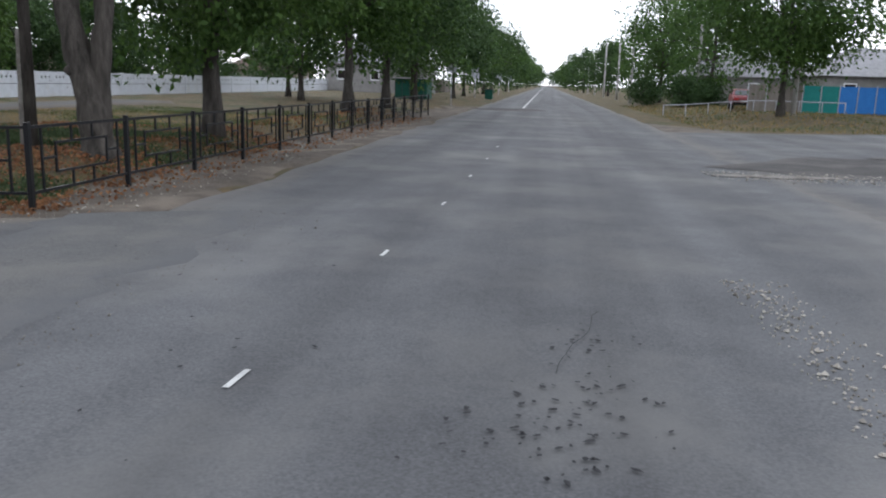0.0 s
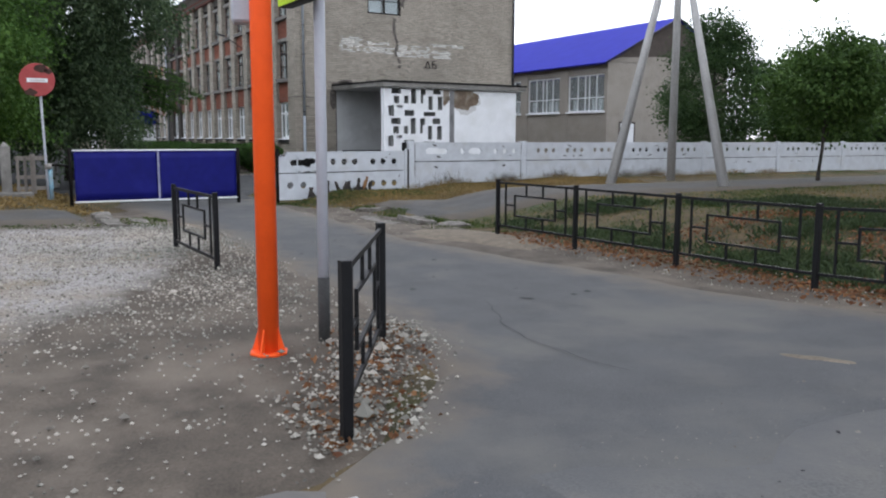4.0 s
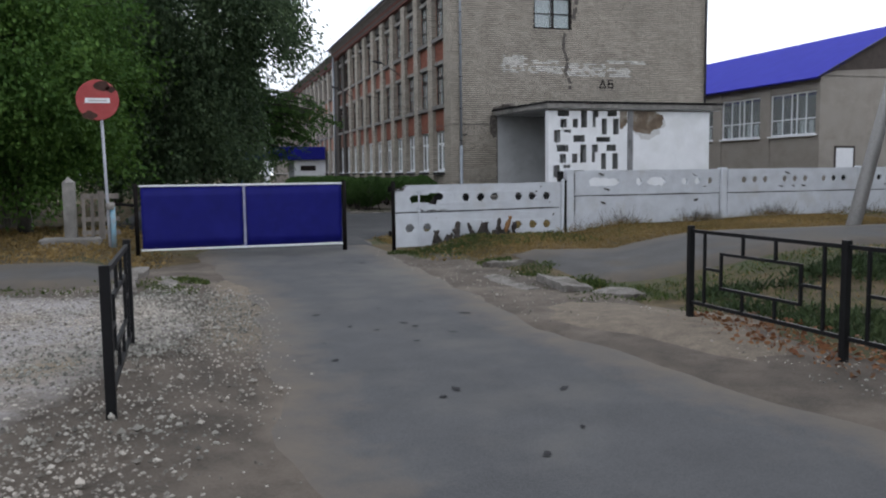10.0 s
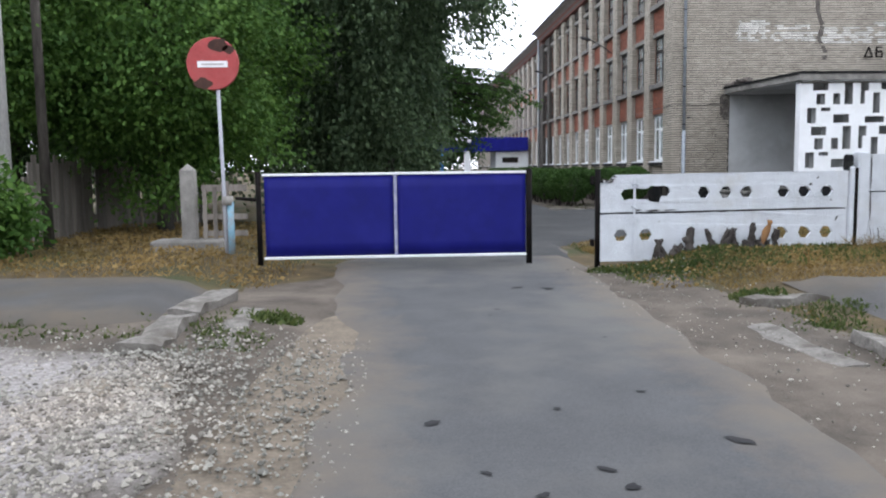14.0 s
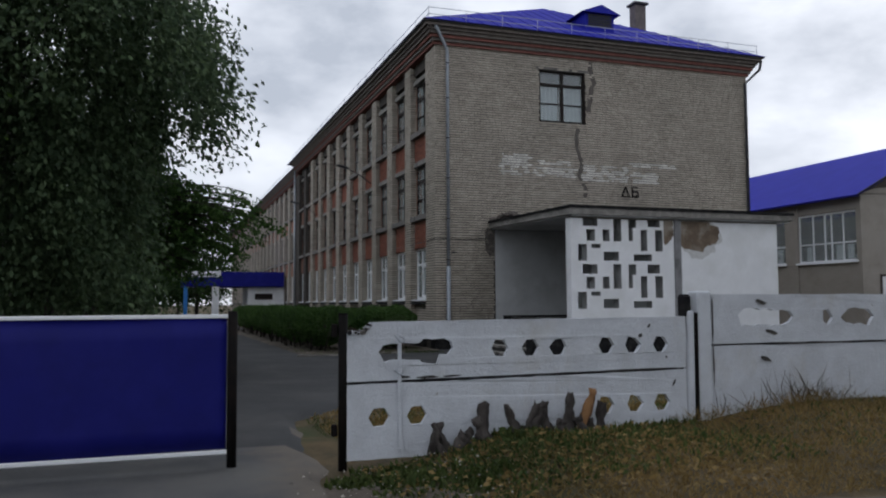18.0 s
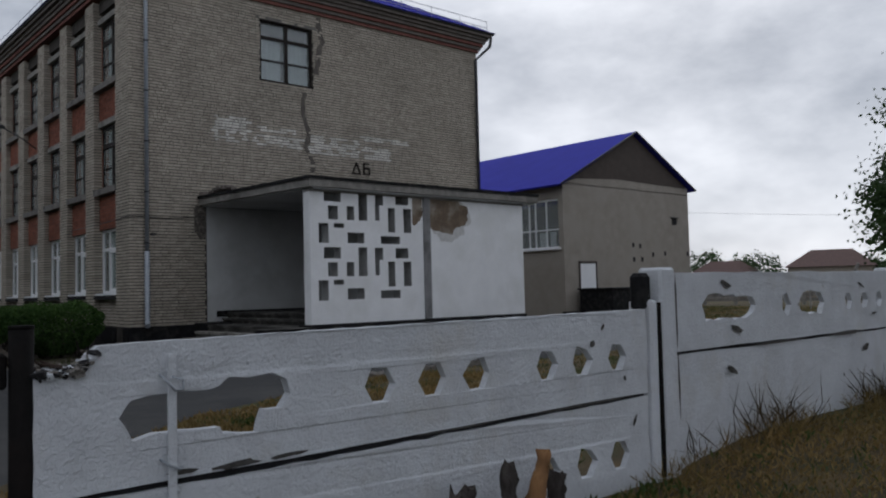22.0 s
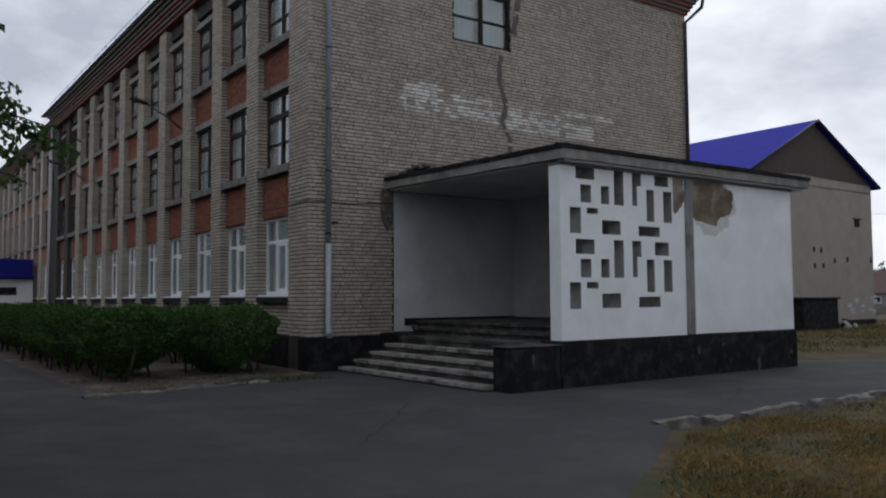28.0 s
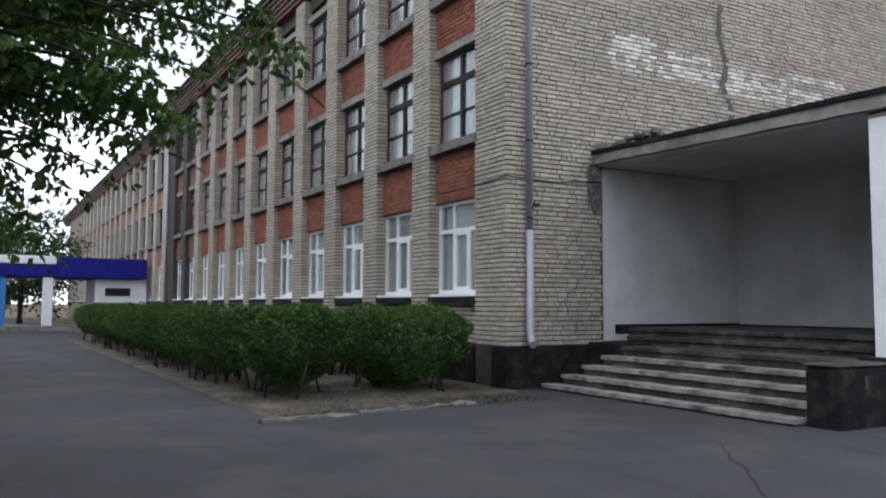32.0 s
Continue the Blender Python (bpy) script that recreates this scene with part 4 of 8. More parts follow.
mesh_of("dormer_roof", [(-48.2, 23.5, 14.4), (-48.2, 25.45, 14.4), (-48.2, 24.5, 14.78), (-51.6, 23.5, 14.4), (-51.6, 25.45, 14.4), (-51.6, 24.5, 14.78)], [(0, 2, 5, 3), (2, 1, 4, 5), (0, 1, 2)], M_ROOF, dormer)
for k in range(5):
    box("louvre", -48.38, -48.34, 23.9, 25.05, 13.85 + 0.11 * k, 13.92 + 0.11 * k, M_PIPE_D, dormer)
box("chimney", -51.3, -51.85, 28.2, 28.8, 14.2, 16.35, M_COR_D, S, 0.02, "sooty brick chimney on the roof")
box("chimney_cap", -51.2, -51.95, 28.1, 28.9, 16.36, 16.46, M_PIPE_D, S)


def railing(p0, p1, n):
    p0, p1 = Vector(p0), Vector(p1)
    for h in (0.28, 0.55):
        tube("roof_rail", [p0 + Vector((0, 0, h)), p1 + Vector((0, 0, h))], 0.014, M_RAIL, S, 5)
    for k in range(n + 1):
        q = p0.lerp(p1, k / n)
        tube("rail_post", [q, q + Vector((0, 0, 0.58))], 0.013, M_RAIL, S, 5)


railing((GX + 0.35, FY - 0.35, ez), (GX + 0.35, 31.48 + 0.35, ez), 10)
railing((GX + 0.35, FY - 0.35, ez), (xm, FY - 0.35, ez), 20)
railing((xm - 0.3, FY - 0.05, ez - 0.35), (-149, FY - 0.05, ez - 0.35), 30)

# drain pipes
dp = tube("drain_pipe", [(GX + 0.42, FY - 0.1, 12.6), (GX + 0.40, FY + 0.05, 12.35), (GX + 0.14, FY + 0.48, 11.75), (GX + 0.12, FY + 0.5, 11.5), (GX + 0.12, FY + 0.5, 3.1)], 0.065, M_PIPE, S, 10, "galvanised drain pipe on the corner")
tube("pipe_sleeve", [(GX + 0.12, FY + 0.5, 3.14), (GX + 0.12, FY + 0.5, 1.06), (GX + 0.2, FY + 0.47, 0.9), (GX + 0.34, FY + 0.42, 0.82)], 0.085, M_PIPE, dp, 10)
for z in (3.4, 5.0, 6.6, 8.2, 9.8, 11.2):
    tube("pipe_bracket", [(GX + 0.12, FY + 0.5, z - 0.02), (GX + 0.12, FY + 0.5, z + 0.02)], 0.08, M_PIPE_D, dp, 10)
tube("drain_pipe", [(GX + 0.5, 31.93, 12.6), (GX + 0.45, 31.88, 12.2), (GX + 0.12, 31.33, 11.6), (GX + 0.12, 31.33, 0.3)], 0.065, M_PIPE_D, S, 8, "dark drain pipe on the corner")
tube("drain_pipe", [(xm - 0.6, FY - 0.1, 12.3), (xm - 0.6, FY - 0.1, 0.3)], 0.07, M_PIPE, S, 8, "galvanised drain pipe at the wall joint")
tube("wall_cable", [(GX - 6, FY - 0.02, 4.16), (GX - 1.2, FY - 0.02, 4.2), (GX + 0.03, FY - 0.02, 4.24), (GX + 0.03, 17.6, 4.2), (GX + 0.03, 18.9, 4.3)], 0.012, M_PIPE_D, S, 5, "thin black cable along the wall")
for lx in (-57.6, -73.0):
    lamp = tube("wall_lamp_arm", [(lx, FY - 0.02, 7.8), (lx, FY - 0.5, 8.15), (lx + 0.05, FY - 1.3, 8.55)], 0.03, M_PIPE_D, S, 6, "dark wall-mounted lamp on a bent arm")
    bm = bmesh.new()
    add_box(bm, -0.12, 0.12, -0.3, 0.3, -0.06, 0.06, 0.04)
    hd = part("lamp_head", bm, M_PIPE_D, lamp)
    hd.matrix_world = pose(lx + 0.05, FY - 1.5, 8.6, -12, 0, 0)
box("cable_box", GX + 0.01, GX + 0.06, 17.1, 17.26, 3.65, 3.72, M_PIPE_D, S, 0.0, "small dark bracket on the brick wall")

# entrance canopy far down the facade
canopy = tagged(empty("entrance_canopy"), "blue sheet metal entrance canopy with white post and block", "canopy")
box("canopy_top", -89.0, -95.0, 11.3, 16.6, 3.2, 4.45, M_BLUE, canopy, 0.02)
box("canopy_top", -89.0, -95.0, 8.2, 11.28, 3.25, 4.0, M_BLUE, canopy, 0.02)
box("white_fascia", -88.95, -95.0, 8.15, 11.29, 4.02, 4.5, M_PVC, canopy, 0.02)
box("white_post", -89.1, -89.6, 10.6, 11.15, -0.2, 3.2, M_WHITE, canopy, 0.02)
box("blue_post", -89.2, -89.5, 8.3, 8.6, -0.2, 3.24, mat("light_blue_paint", (0.06, 0.24, 0.62), None, 3.0, 0.5), canopy, 0.02)
ent = box("entrance_block", -89.6, -94.5, 13.6, 16.7, -0.2, 3.15, M_WHITE, canopy, 0.02)
box("dark_window", -89.58, -89.52, 14.2, 15.7, 2.1, 2.6, M_DARKWOOD, ent)
box("entrance_step", -88.8, -94, 8.0, 13.5, -0.2, 0.25, M_CONC, canopy, 0.02)


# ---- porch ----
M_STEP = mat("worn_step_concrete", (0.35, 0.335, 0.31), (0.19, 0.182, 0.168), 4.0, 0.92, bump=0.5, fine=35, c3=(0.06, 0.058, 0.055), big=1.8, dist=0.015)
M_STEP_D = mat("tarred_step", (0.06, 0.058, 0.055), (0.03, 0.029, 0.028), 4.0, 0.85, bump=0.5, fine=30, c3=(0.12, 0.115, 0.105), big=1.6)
porch = tagged(empty("porch"), "whitewashed school porch with pierced screen wall and black plinth", "porch")
PX = -40.87
PZ = 0.86
box("plinth", PX + 0.04, PX - 0.6, 18.8, 27.17, -0.45, PZ, M_BLACKPL, porch, 0.02, "black-painted concrete plinth")
box("plinth", PX - 0.6, GX, 23.4, 27.17, -0.45, PZ, M_BLACKPL, porch, 0.0)
box("stair_cheek", PX + 0.04, PX - 0.52, 17.44, 18.795, -0.45, PZ - 0.09, M_BLACKPL, porch, 0.05, "black-painted stair cheek with worn corner")
box("cheek_cap", PX + 0.05, PX - 0.53, 17.42, 18.795, PZ - 0.088, PZ - 0.06, M_STEP_D, porch, 0.012, "bare concrete cap of the stair cheek")



def step(y0, y1, x0, x1, z, h, material, seed, label):
    """A tread slab with a chipped nose over a darker riser."""
    n = 40
    bm = bmesh.new()
    top, low, back, backl = [], [], [], []
    for k in range(n + 1):
        xx = x0 + (x1 - x0) * k / n
        j = 0.025 * noise.noise((xx * 1.3, seed, 0)) + 0.018 * noise.noise((xx * 4.5, seed, 3))
        dz = 0.012 * noise.noise((xx * 2.2, seed, 8))
        chip = 0.03 * max(0, noise.noise((xx * 2.8, seed + 4, 1)) - 0.25)
        top.append(bm.verts.new((xx, y0 + j + chip, z + dz - chip * 0.7)))
        low.append(bm.verts.new((xx, y0 + j, z - 0.07 + dz)))
        back.append(bm.verts.new((xx, y1, z)))
        backl.append(bm.verts.new((xx, y1, z - 0.07)))
    for k in range(n):
        bm.faces.new((top[k], top[k + 1], back[k + 1], back[k]))
        bm.faces.new((low[k], low[k + 1], top[k + 1], top[k]))
        bm.faces.new((low[k + 1], low[k], backl[k], backl[k + 1]))
    bm.faces.new((low[0], top[0], back[0], backl[0]))
    bm.faces.new((low[-1], backl[-1], back[-1], top[-1]))
    return part("step_tread", bm, material, porch, label)


sx0, sx1 = -47.3, PX - 0.52
for k in range(5):
    z = -0.17 + 0.194 * (k + 1)
    y0 = 17.2 + 0.31 * k
    y1 = 19.35 if k == 4 else y0 + 0.36
    step(y0, y1, sx0 + 0.25 * k, sx1, z, 0.19, M_STEP if k < 4 else M_STEP_D, 3.0 + k, "worn chipped concrete tread")
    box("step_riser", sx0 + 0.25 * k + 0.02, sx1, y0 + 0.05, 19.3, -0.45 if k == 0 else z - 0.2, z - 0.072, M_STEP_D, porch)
for k in range(2):
    z = 0.8 + 0.17 * (k + 1)
    y0 = 19.3 + 0.33 * k
    step(y0, 23.2 if k else y0 + 0.4, GX + 0.02 + 0.35 * (1 - k), PX - 0.42, z, 0.17, M_STEP_D, 9.0 + k, "tarred upper step")
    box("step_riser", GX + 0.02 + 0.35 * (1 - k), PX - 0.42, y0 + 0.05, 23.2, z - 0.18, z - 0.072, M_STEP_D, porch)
box("black_skirting", GX + 0.012, GX + 0.05, 19.3, 23.19, 1.0, 1.2, M_BLACKPL, porch)
box("black_skirting", GX + 0.05, PX - 0.42, 23.14, 23.19, 1.0, 1.17, M_BLACKPL, porch)
box("landing_edge", GX + 0.06, sx0 + 1.0, 18.5, 19.3, -0.4, 0.84, M_BLACKPL, porch, 0.02)

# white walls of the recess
box("white_wall", GX + 0.011, GX - 0.01, 18.98, 23.2, 0.85, 4.62, M_WHITE_SHADED, porch, 0.0, "whitewashed wall inside the porch")
box("white_wall", PX - 0.42, GX + 0.011, 23.2, 23.4, 0.85, 4.62, M_WHITE_SHADED, porch, 0.0, "whitewashed back wall of the porch")
box("right_wall", PX, PX - 0.3, 23.05, 27.12, PZ, 4.52, M_WHITE, porch, 0.015, "whitewashed smooth plaster wall")
box("end_wall", PX - 0.3, GX, 26.95, 27.12, PZ, 4.62, M_WHITE, porch, 0.015)
box("pilaster", PX + 0.05, PX - 0.35, 22.78, 23.05, PZ, 4.52, mat("grey_concrete_post", (0.3, 0.3, 0.31), (0.2, 0.2, 0.205), 3.0, 0.9, c3=(0.12, 0.12, 0.12), big=1.5), porch, 0.02, "damp grey concrete post")

# pierced screen: a thick wall with rectangular openings
U = [(19.81, 20.38, 4.31, 4.62), (19.95, 20.27, 3.8, 4.19), (20.58, 20.84, 3.8, 4.2), (21.0, 21.31, 3.8, 4.63), (21.6, 21.9, 4.28, 4.63), (21.6, 21.76, 3.82, 4.28), (22.37, 22.86, 4.33, 4.63),
     (22.08, 22.34, 3.48, 4.22), (22.67, 22.97, 3.48, 4.22), (19.62, 19.95, 3.12, 3.68), (20.13, 20.48, 3.56, 3.69), (20.6, 21.19, 3.13, 3.44), (21.79, 22.52, 3.13, 3.36)]
HOLES = U + [(a - 0.03, b - 0.03, c - 1.63, d - 1.62) for a, b, c, d in U]
HOLES = [(0.301 + 0.959 * a, 0.301 + 0.959 * b, 0.07 + 0.959 * c, 0.07 + 0.959 * d) for a, b, c, d in HOLES]
ys = sorted({18.85, 22.78} | {round(v, 3) for h in HOLES for v in h[:2]})
zs = sorted({PZ, 4.55} | {round(v, 3) for h in HOLES for v in h[2:]})
solid = {}
for i, (a, b) in enumerate(zip(ys, ys[1:])):
    for j, (c, d) in enumerate(zip(zs, zs[1:])):
        cy, cz = (a + b) / 2, (c + d) / 2
        solid[i, j] = not any(h[0] < cy < h[1] and h[2] < cz < h[3] for h in HOLES)
bm = bmesh.new()
vc = {}


def gv_(xx, yy, zz):
    key = (round(xx, 3), round(yy, 3), round(zz, 3))
    if key not in vc:
        vc[key] = bm.verts.new((xx, yy, zz))
    return vc[key]


x1, x0 = PX, PX - 0.33
for (i, j), s in solid.items():
    if not s:
        continue
    a, b, c, d = ys[i], ys[i + 1], zs[j], zs[j + 1]
    bm.faces.new((gv_(x1, a, c), gv_(x1, b, c), gv_(x1, b, d), gv_(x1, a, d)))
    bm.faces.new((gv_(x0, b, c), gv_(x0, a, c), gv_(x0, a, d), gv_(x0, b, d)))
    if not solid.get((i - 1, j), False):
        bm.faces.new((gv_(x0, a, c), gv_(x1, a, c), gv_(x1, a, d), gv_(x0, a, d)))
    if not solid.get((i + 1, j), False):
        bm.faces.new((gv_(x1, b, c), gv_(x0, b, c), gv_(x0, b, d), gv_(x1, b, d)))
    if not solid.get((i, j - 1), False):
        bm.faces.new((gv_(x0, a, c), gv_(x0, b, c), gv_(x1, b, c), gv_(x1, a, c)))
    if not solid.get((i, j + 1), False):
        bm.faces.new((gv_(x1, a, d), gv_(x1, b, d), gv_(x0, b, d), gv_(x0, a, d)))
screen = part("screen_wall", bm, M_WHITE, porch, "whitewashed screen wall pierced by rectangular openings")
# faces inside the openings: their shade is painted as a greyer material
screen.data.materials.append(mat("grey_shaded_reveal", (0.4, 0.405, 0.405), (0.3, 0.303, 0.303), 4.0, 0.95, bump=0.4, fine=30, c3=(0.2, 0.2, 0.198), big=2.0))
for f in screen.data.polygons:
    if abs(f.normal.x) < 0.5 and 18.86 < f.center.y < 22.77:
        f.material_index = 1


def wall_patch(cy, cz, ry, rz_, seed, material, name="damp_patch", label="", xx=PX + 0.006, clip=None):
    n = 60
    verts = [(xx, cy, cz)]
    for k in range(n):
        a = 6.2832 * k / n
        r = 1 + 0.28 * noise.noise((math.cos(a) * 1.6 + seed, math.sin(a) * 1.6, seed)) + 0.14 * noise.noise((math.cos(a) * 5 + seed, math.sin(a) * 5, 1)) + 0.08 * noise.noise((math.cos(a) * 14 + seed, math.sin(a) * 14, 6))
        yy, zz = cy + ry * r * math.cos(a), cz + rz_ * r * math.sin(a)
        if clip:
            yy, zz = min(max(yy, clip[0]), clip[1]), min(max(zz, clip[2]), clip[3])
        verts.append((xx, yy, zz))
    ob = mesh_of(name, verts, [(0, k + 1, (k + 1) % n + 1) for k in range(n)], material, porch)
    return tagged(ob, label)


M_DAMP = mat("bare_brown_render", (0.21, 0.16, 0.115), (0.13, 0.10, 0.075), 3.0, 0.95, bump=0.4, fine=30, c3=(0.3, 0.27, 0.23), big=2.0)
M_GREYDAMP = mat("grey_damp_plaster", (0.68, 0.68, 0.67), (0.52, 0.52, 0.515), 7.0, 0.95, bump=0.3)
wall_patch(23.6, 4.1, 0.95, 0.6, 2.0, M_DAMP, label="brown bare render where plaster fell off", clip=(23.06, 26, 3, 4.5))
wall_patch(23.8, 3.86, 0.9, 0.6, 5.0, M_GREYDAMP, label="grey damp edge on plaster", xx=PX + 0.003, clip=(23.06, 26, 3, 4.5))
wall_patch(22.4, 4.18, 0.4, 0.5, 7.0, M_DAMP, label="brown bare render where plaster fell off", clip=(22.37, 22.77, 3.3, 4.5))
M_SCUFF = mat("scuffed_black_paint", (0.11, 0.105, 0.1), (0.04, 0.038, 0.036), 9.0, 0.9)
for k in range(5):
    wall_patch(rw.uniform(17.5, 27.0), rw.uniform(0.0, 0.6), rw.uniform(0.03, 0.09), rw.uniform(0.04, 0.17), 11.0 + k, M_SCUFF, "scuff", "scuffed bare concrete on the plinth", PX + 0.047)

# roof slab with a tarred felt edge and crumbled bricks at the wall
bm = bmesh.new()
n = 46
ring = []
ry0, ry1, rx0, rx1 = 18.72, 27.65, GX + 0.0, PX + 0.22


def fall(xx):
    """The porch roof drops a little towards its front edge."""
    return 0.018 * (xx - GX)


def slab(z0, z1, out, seed, name, material, label):
    bm = bmesh.new()
    lo, hi = [], []
    pts = []
    for k in range(40):
        pts.append((rx0 + (rx1 - rx0) * k / 40, ry0 + 0.0))
    for k in range(60):
        pts.append((rx1, ry0 + (ry1 - ry0) * k / 60))
    for k in range(40):
        pts.append((rx1 + (rx0 - rx1) * k / 40, ry1))
    pts.append((rx0, ry1))
    cx, cy = (rx0 + rx1) / 2, (ry0 + ry1) / 2
    for xx, yy in pts:
        d = Vector((xx - cx, yy - cy, 0)).normalized()
        o = out + 0.02 * noise.noise((xx * 3, yy * 3, seed)) + 0.015 * noise.noise((xx * 9, yy * 9, seed))
        if xx <= rx0 + 1e-3:
            d.x = 0
        lo.append(bm.verts.new((xx + d.x * o, yy + d.y * o, z0 - fall(xx) + 0.012 * noise.noise((xx * 2, yy * 2, seed)))))
        hi.append(bm.verts.new((xx + d.x * o, yy + d.y * o, z1 - fall(xx) + 0.015 * noise.noise((xx * 4, yy * 4, seed + 1)))))
    m = len(pts)
    for k in range(m):
        bm.faces.new((lo[k], lo[(k + 1) % m], hi[(k + 1) % m], hi[k]))
    bm.faces.new(hi)
    bm.faces.new(lo[::-1])
    return part(name, bm, material, porch, label)


slab(4.68, 4.88, 0.0, 1.0, "roof_slab", M_CONC, "weathered concrete porch roof slab")
soffit = box("soffit", GX + 0.02, PX + 0.15, 18.85, 27.55, 4.63, 4.676, M_WHITE_SHADED, porch, 0.0, "whitewashed underside of the porch roof")
for v in soffit.data.vertices:
    v.co.z -= fall(v.co.x)
slab(4.885, 4.97, 0.05, 4.0, "roof_felt", M_BLACKPL, "black tarred felt on the porch roof")
box("roof_beam", PX + 0.02, PX - 0.34, 18.84, 27.14, 4.45, 4.51, M_CONC, porch, 0.01)
for k in range(26):
    b = box("loose_brick", -0.13, 0.13, -0.06, 0.06, 0, 0.085, M_COR_D, porch, 0.012, "broken dark brick lying on the porch roof")
    b.matrix_world = pose(GX + rw.uniform(0.1, 1.7), 18.9 + rw.uniform(-0.14, 0.3), 4.975 + (k % 3) * 0.05, rw.uniform(-8, 8), rw.uniform(-8, 8), rw.uniform(0, 180))
wall_patch(18.8, 4.2, 0.28, 0.6, 4.2, mat("black_soot", (0.15, 0.135, 0.12), (0.05, 0.046, 0.042), 16.0, 0.95, c3=(0.22, 0.195, 0.17), big=7.0), "soot_streak", "soot-blackened brick below the porch roof", GX + 0.014, (18.55, 18.97, 3.3, 4.66))


# ---- gymnasium ----
M_GYMWALL = mat("beige_gym_plaster", (0.33, 0.30, 0.265), (0.27, 0.245, 0.215), 1.2, 0.92, bump=0.2, fine=30, c3=(0.30, 0.275, 0.245), big=0.4)
M_GYMDARK = mat("brown_gable_sheet", (0.085, 0.07, 0.062), (0.065, 0.054, 0.048), 2.0, 0.85)
gym = tagged(empty("gymnasium"), "beige gymnasium with tall windows, brown gable and blue pitched roof", "gymnasium")
QX, QY0, QY1 = -55.95, 46.9, 61.2
box("gable_wall", QX, QX - 0.4, QY0, QY1, -0.4, 8.35, M_GYMWALL, gym)
box("side_wall", QX - 0.4, -100, QY0 + 0.06, QY0 + 0.4, -0.4, 4.2, M_GYMWALL, gym)
box("side_wall", QX - 0.4, -100, QY0 + 0.06, QY0 + 0.4, 7.4, 8.35, M_GYMWALL, gym)
box("rear_wall", QX - 0.4, -100, QY1 - 0.4, QY1, -0.4, 8.35, M_GYMWALL, gym)
box("inner_wall", QX - 0.5, -99.8, QY1 - 4.0, QY1 - 3.8, -0.4, 8.3, M_ROOM, gym)
box("gym_floor", QX - 0.4, -100, QY0 + 0.4, QY1 - 0.4, -0.4, 0.1, M_ROOM, gym)
box("plinth", QX + 0.04, QX - 0.3, QY0 - 0.04, QY1 + 0.04, -0.5, 0.15, M_BLACKPL, gym)
mesh_of("gable_plate", [(QX + 0.02, QY0 + 1.4, 8.7), (QX + 0.02, 52.5, 8.95), (QX + 0.02, QY1 - 0.05, 8.8), (QX + 0.02, 54.5, 12.25), (QX + 0.02, QY0 + 0.1, 8.36)], [(4, 0, 3), (0, 1, 3), (1, 2, 3)], M_GYMDARK, gym)
mesh_of("gable_head", [(QX, QY0, 8.3), (QX, QY1, 8.3), (QX, QY1, 8.82), (QX, 54.5, 12.2)], [(0, 1, 2, 3)], M_GYMWALL, gym)
gr = mesh_of("roof", [(QX + 0.35, QY0 - 0.55, 8.2), (QX + 0.35, 54.5, 12.4), (QX + 0.35, QY1 + 0.55, 8.7), (-101, QY0 - 0.55, 8.2), (-101, 54.5, 12.4), (-101, QY1 + 0.55, 8.7)], [(0, 1, 4, 3), (1, 2, 5, 4)], M_ROOF, gym)
mod = gr.modifiers.new("thick", "SOLIDIFY")
mod.thickness = 0.12
for a, b, z in ((QY0 - 0.57, 54.5, 8.17), (QY1 + 0.57, 54.5, 8.67)):
    tube("barge_board", [(QX + 0.37, a, z), (QX + 0.37, b, 12.36)], 0.07, M_PIPE_D, gym, 4)
for k in range(6):
    xr = QX - 0.35 - 6.1 * k
    xl = xr - 4.95
    box("pier", xl - 1.15 if k < 5 else -100, xl, QY0, QY0 + 0.4, -0.4, 8.35, M_GYMWALL, gym)
    bars = [(0, 0.1, 0, 3.15), (4.85, 4.95, 0, 3.15), (0.1, 4.85, 0, 0.1), (0.1, 4.85, 3.05, 3.15), (0.1, 4.85, 1.15, 1.23)] + [(u, u + 0.08, 0.1, 3.05) for u in (1.2, 2.2, 2.75, 3.7)]
    wn_ = new("window", frame_mesh("window", 4.95, 3.15, bars, 0.1, M_PVC))
    wn_.parent = gym
    wn_.matrix_basis = pose(xl, QY0 + 0.2, 4.22)
    o = new("pane", panel_mesh("pane", 0.05, 4.9, 0.05, 3.1, 0.0, M_GLASS))
    o.parent = wn_
    o.visible_shadow = False
    for u0, u1 in ((0.5, 0.95), (3.0, 3.6), (3.9, 4.4)):
        o = new("paper_sheet", panel_mesh("paper_sheet", u0, u1, 0.15, 1.05, 0.12, M_PVC))
        o.parent = wn_
    box("sill", xl - 0.1, xr + 0.1, QY0 - 0.12, QY0 + 0.3, 4.1, 4.22, M_PVC, gym)
hatch = box("hatch", QX + 0.05, QX - 0.02, 48.38, 49.95, 1.5, 3.2, M_PVC, gym, 0.01, "white boarded hatch in the gym wall")
box("hatch_frame", QX + 0.07, QX + 0.03, 48.25, 48.38, 1.4, 3.32, M_GYMDARK, hatch)
box("hatch_frame", QX + 0.07, QX + 0.03, 49.95, 50.07, 1.4, 3.32, M_GYMDARK, hatch)
box("hatch_frame", QX + 0.07, QX + 0.03, 48.25, 50.07, 3.2, 3.34, M_GYMDARK, hatch)
for yy, zz in ((54.2, 4.5), (55.0, 4.45), (54.25, 3.5), (55.2, 3.52), (56.5, 3.85), (58.0, 3.95), (60.9, 3.96)):
    box("wall_hole", QX + 0.012, QX - 0.05, yy - 0.12, yy + 0.12, zz - 0.17, zz + 0.15, M_PATCH_D, gym, 0.0, "dark hole in the plaster")
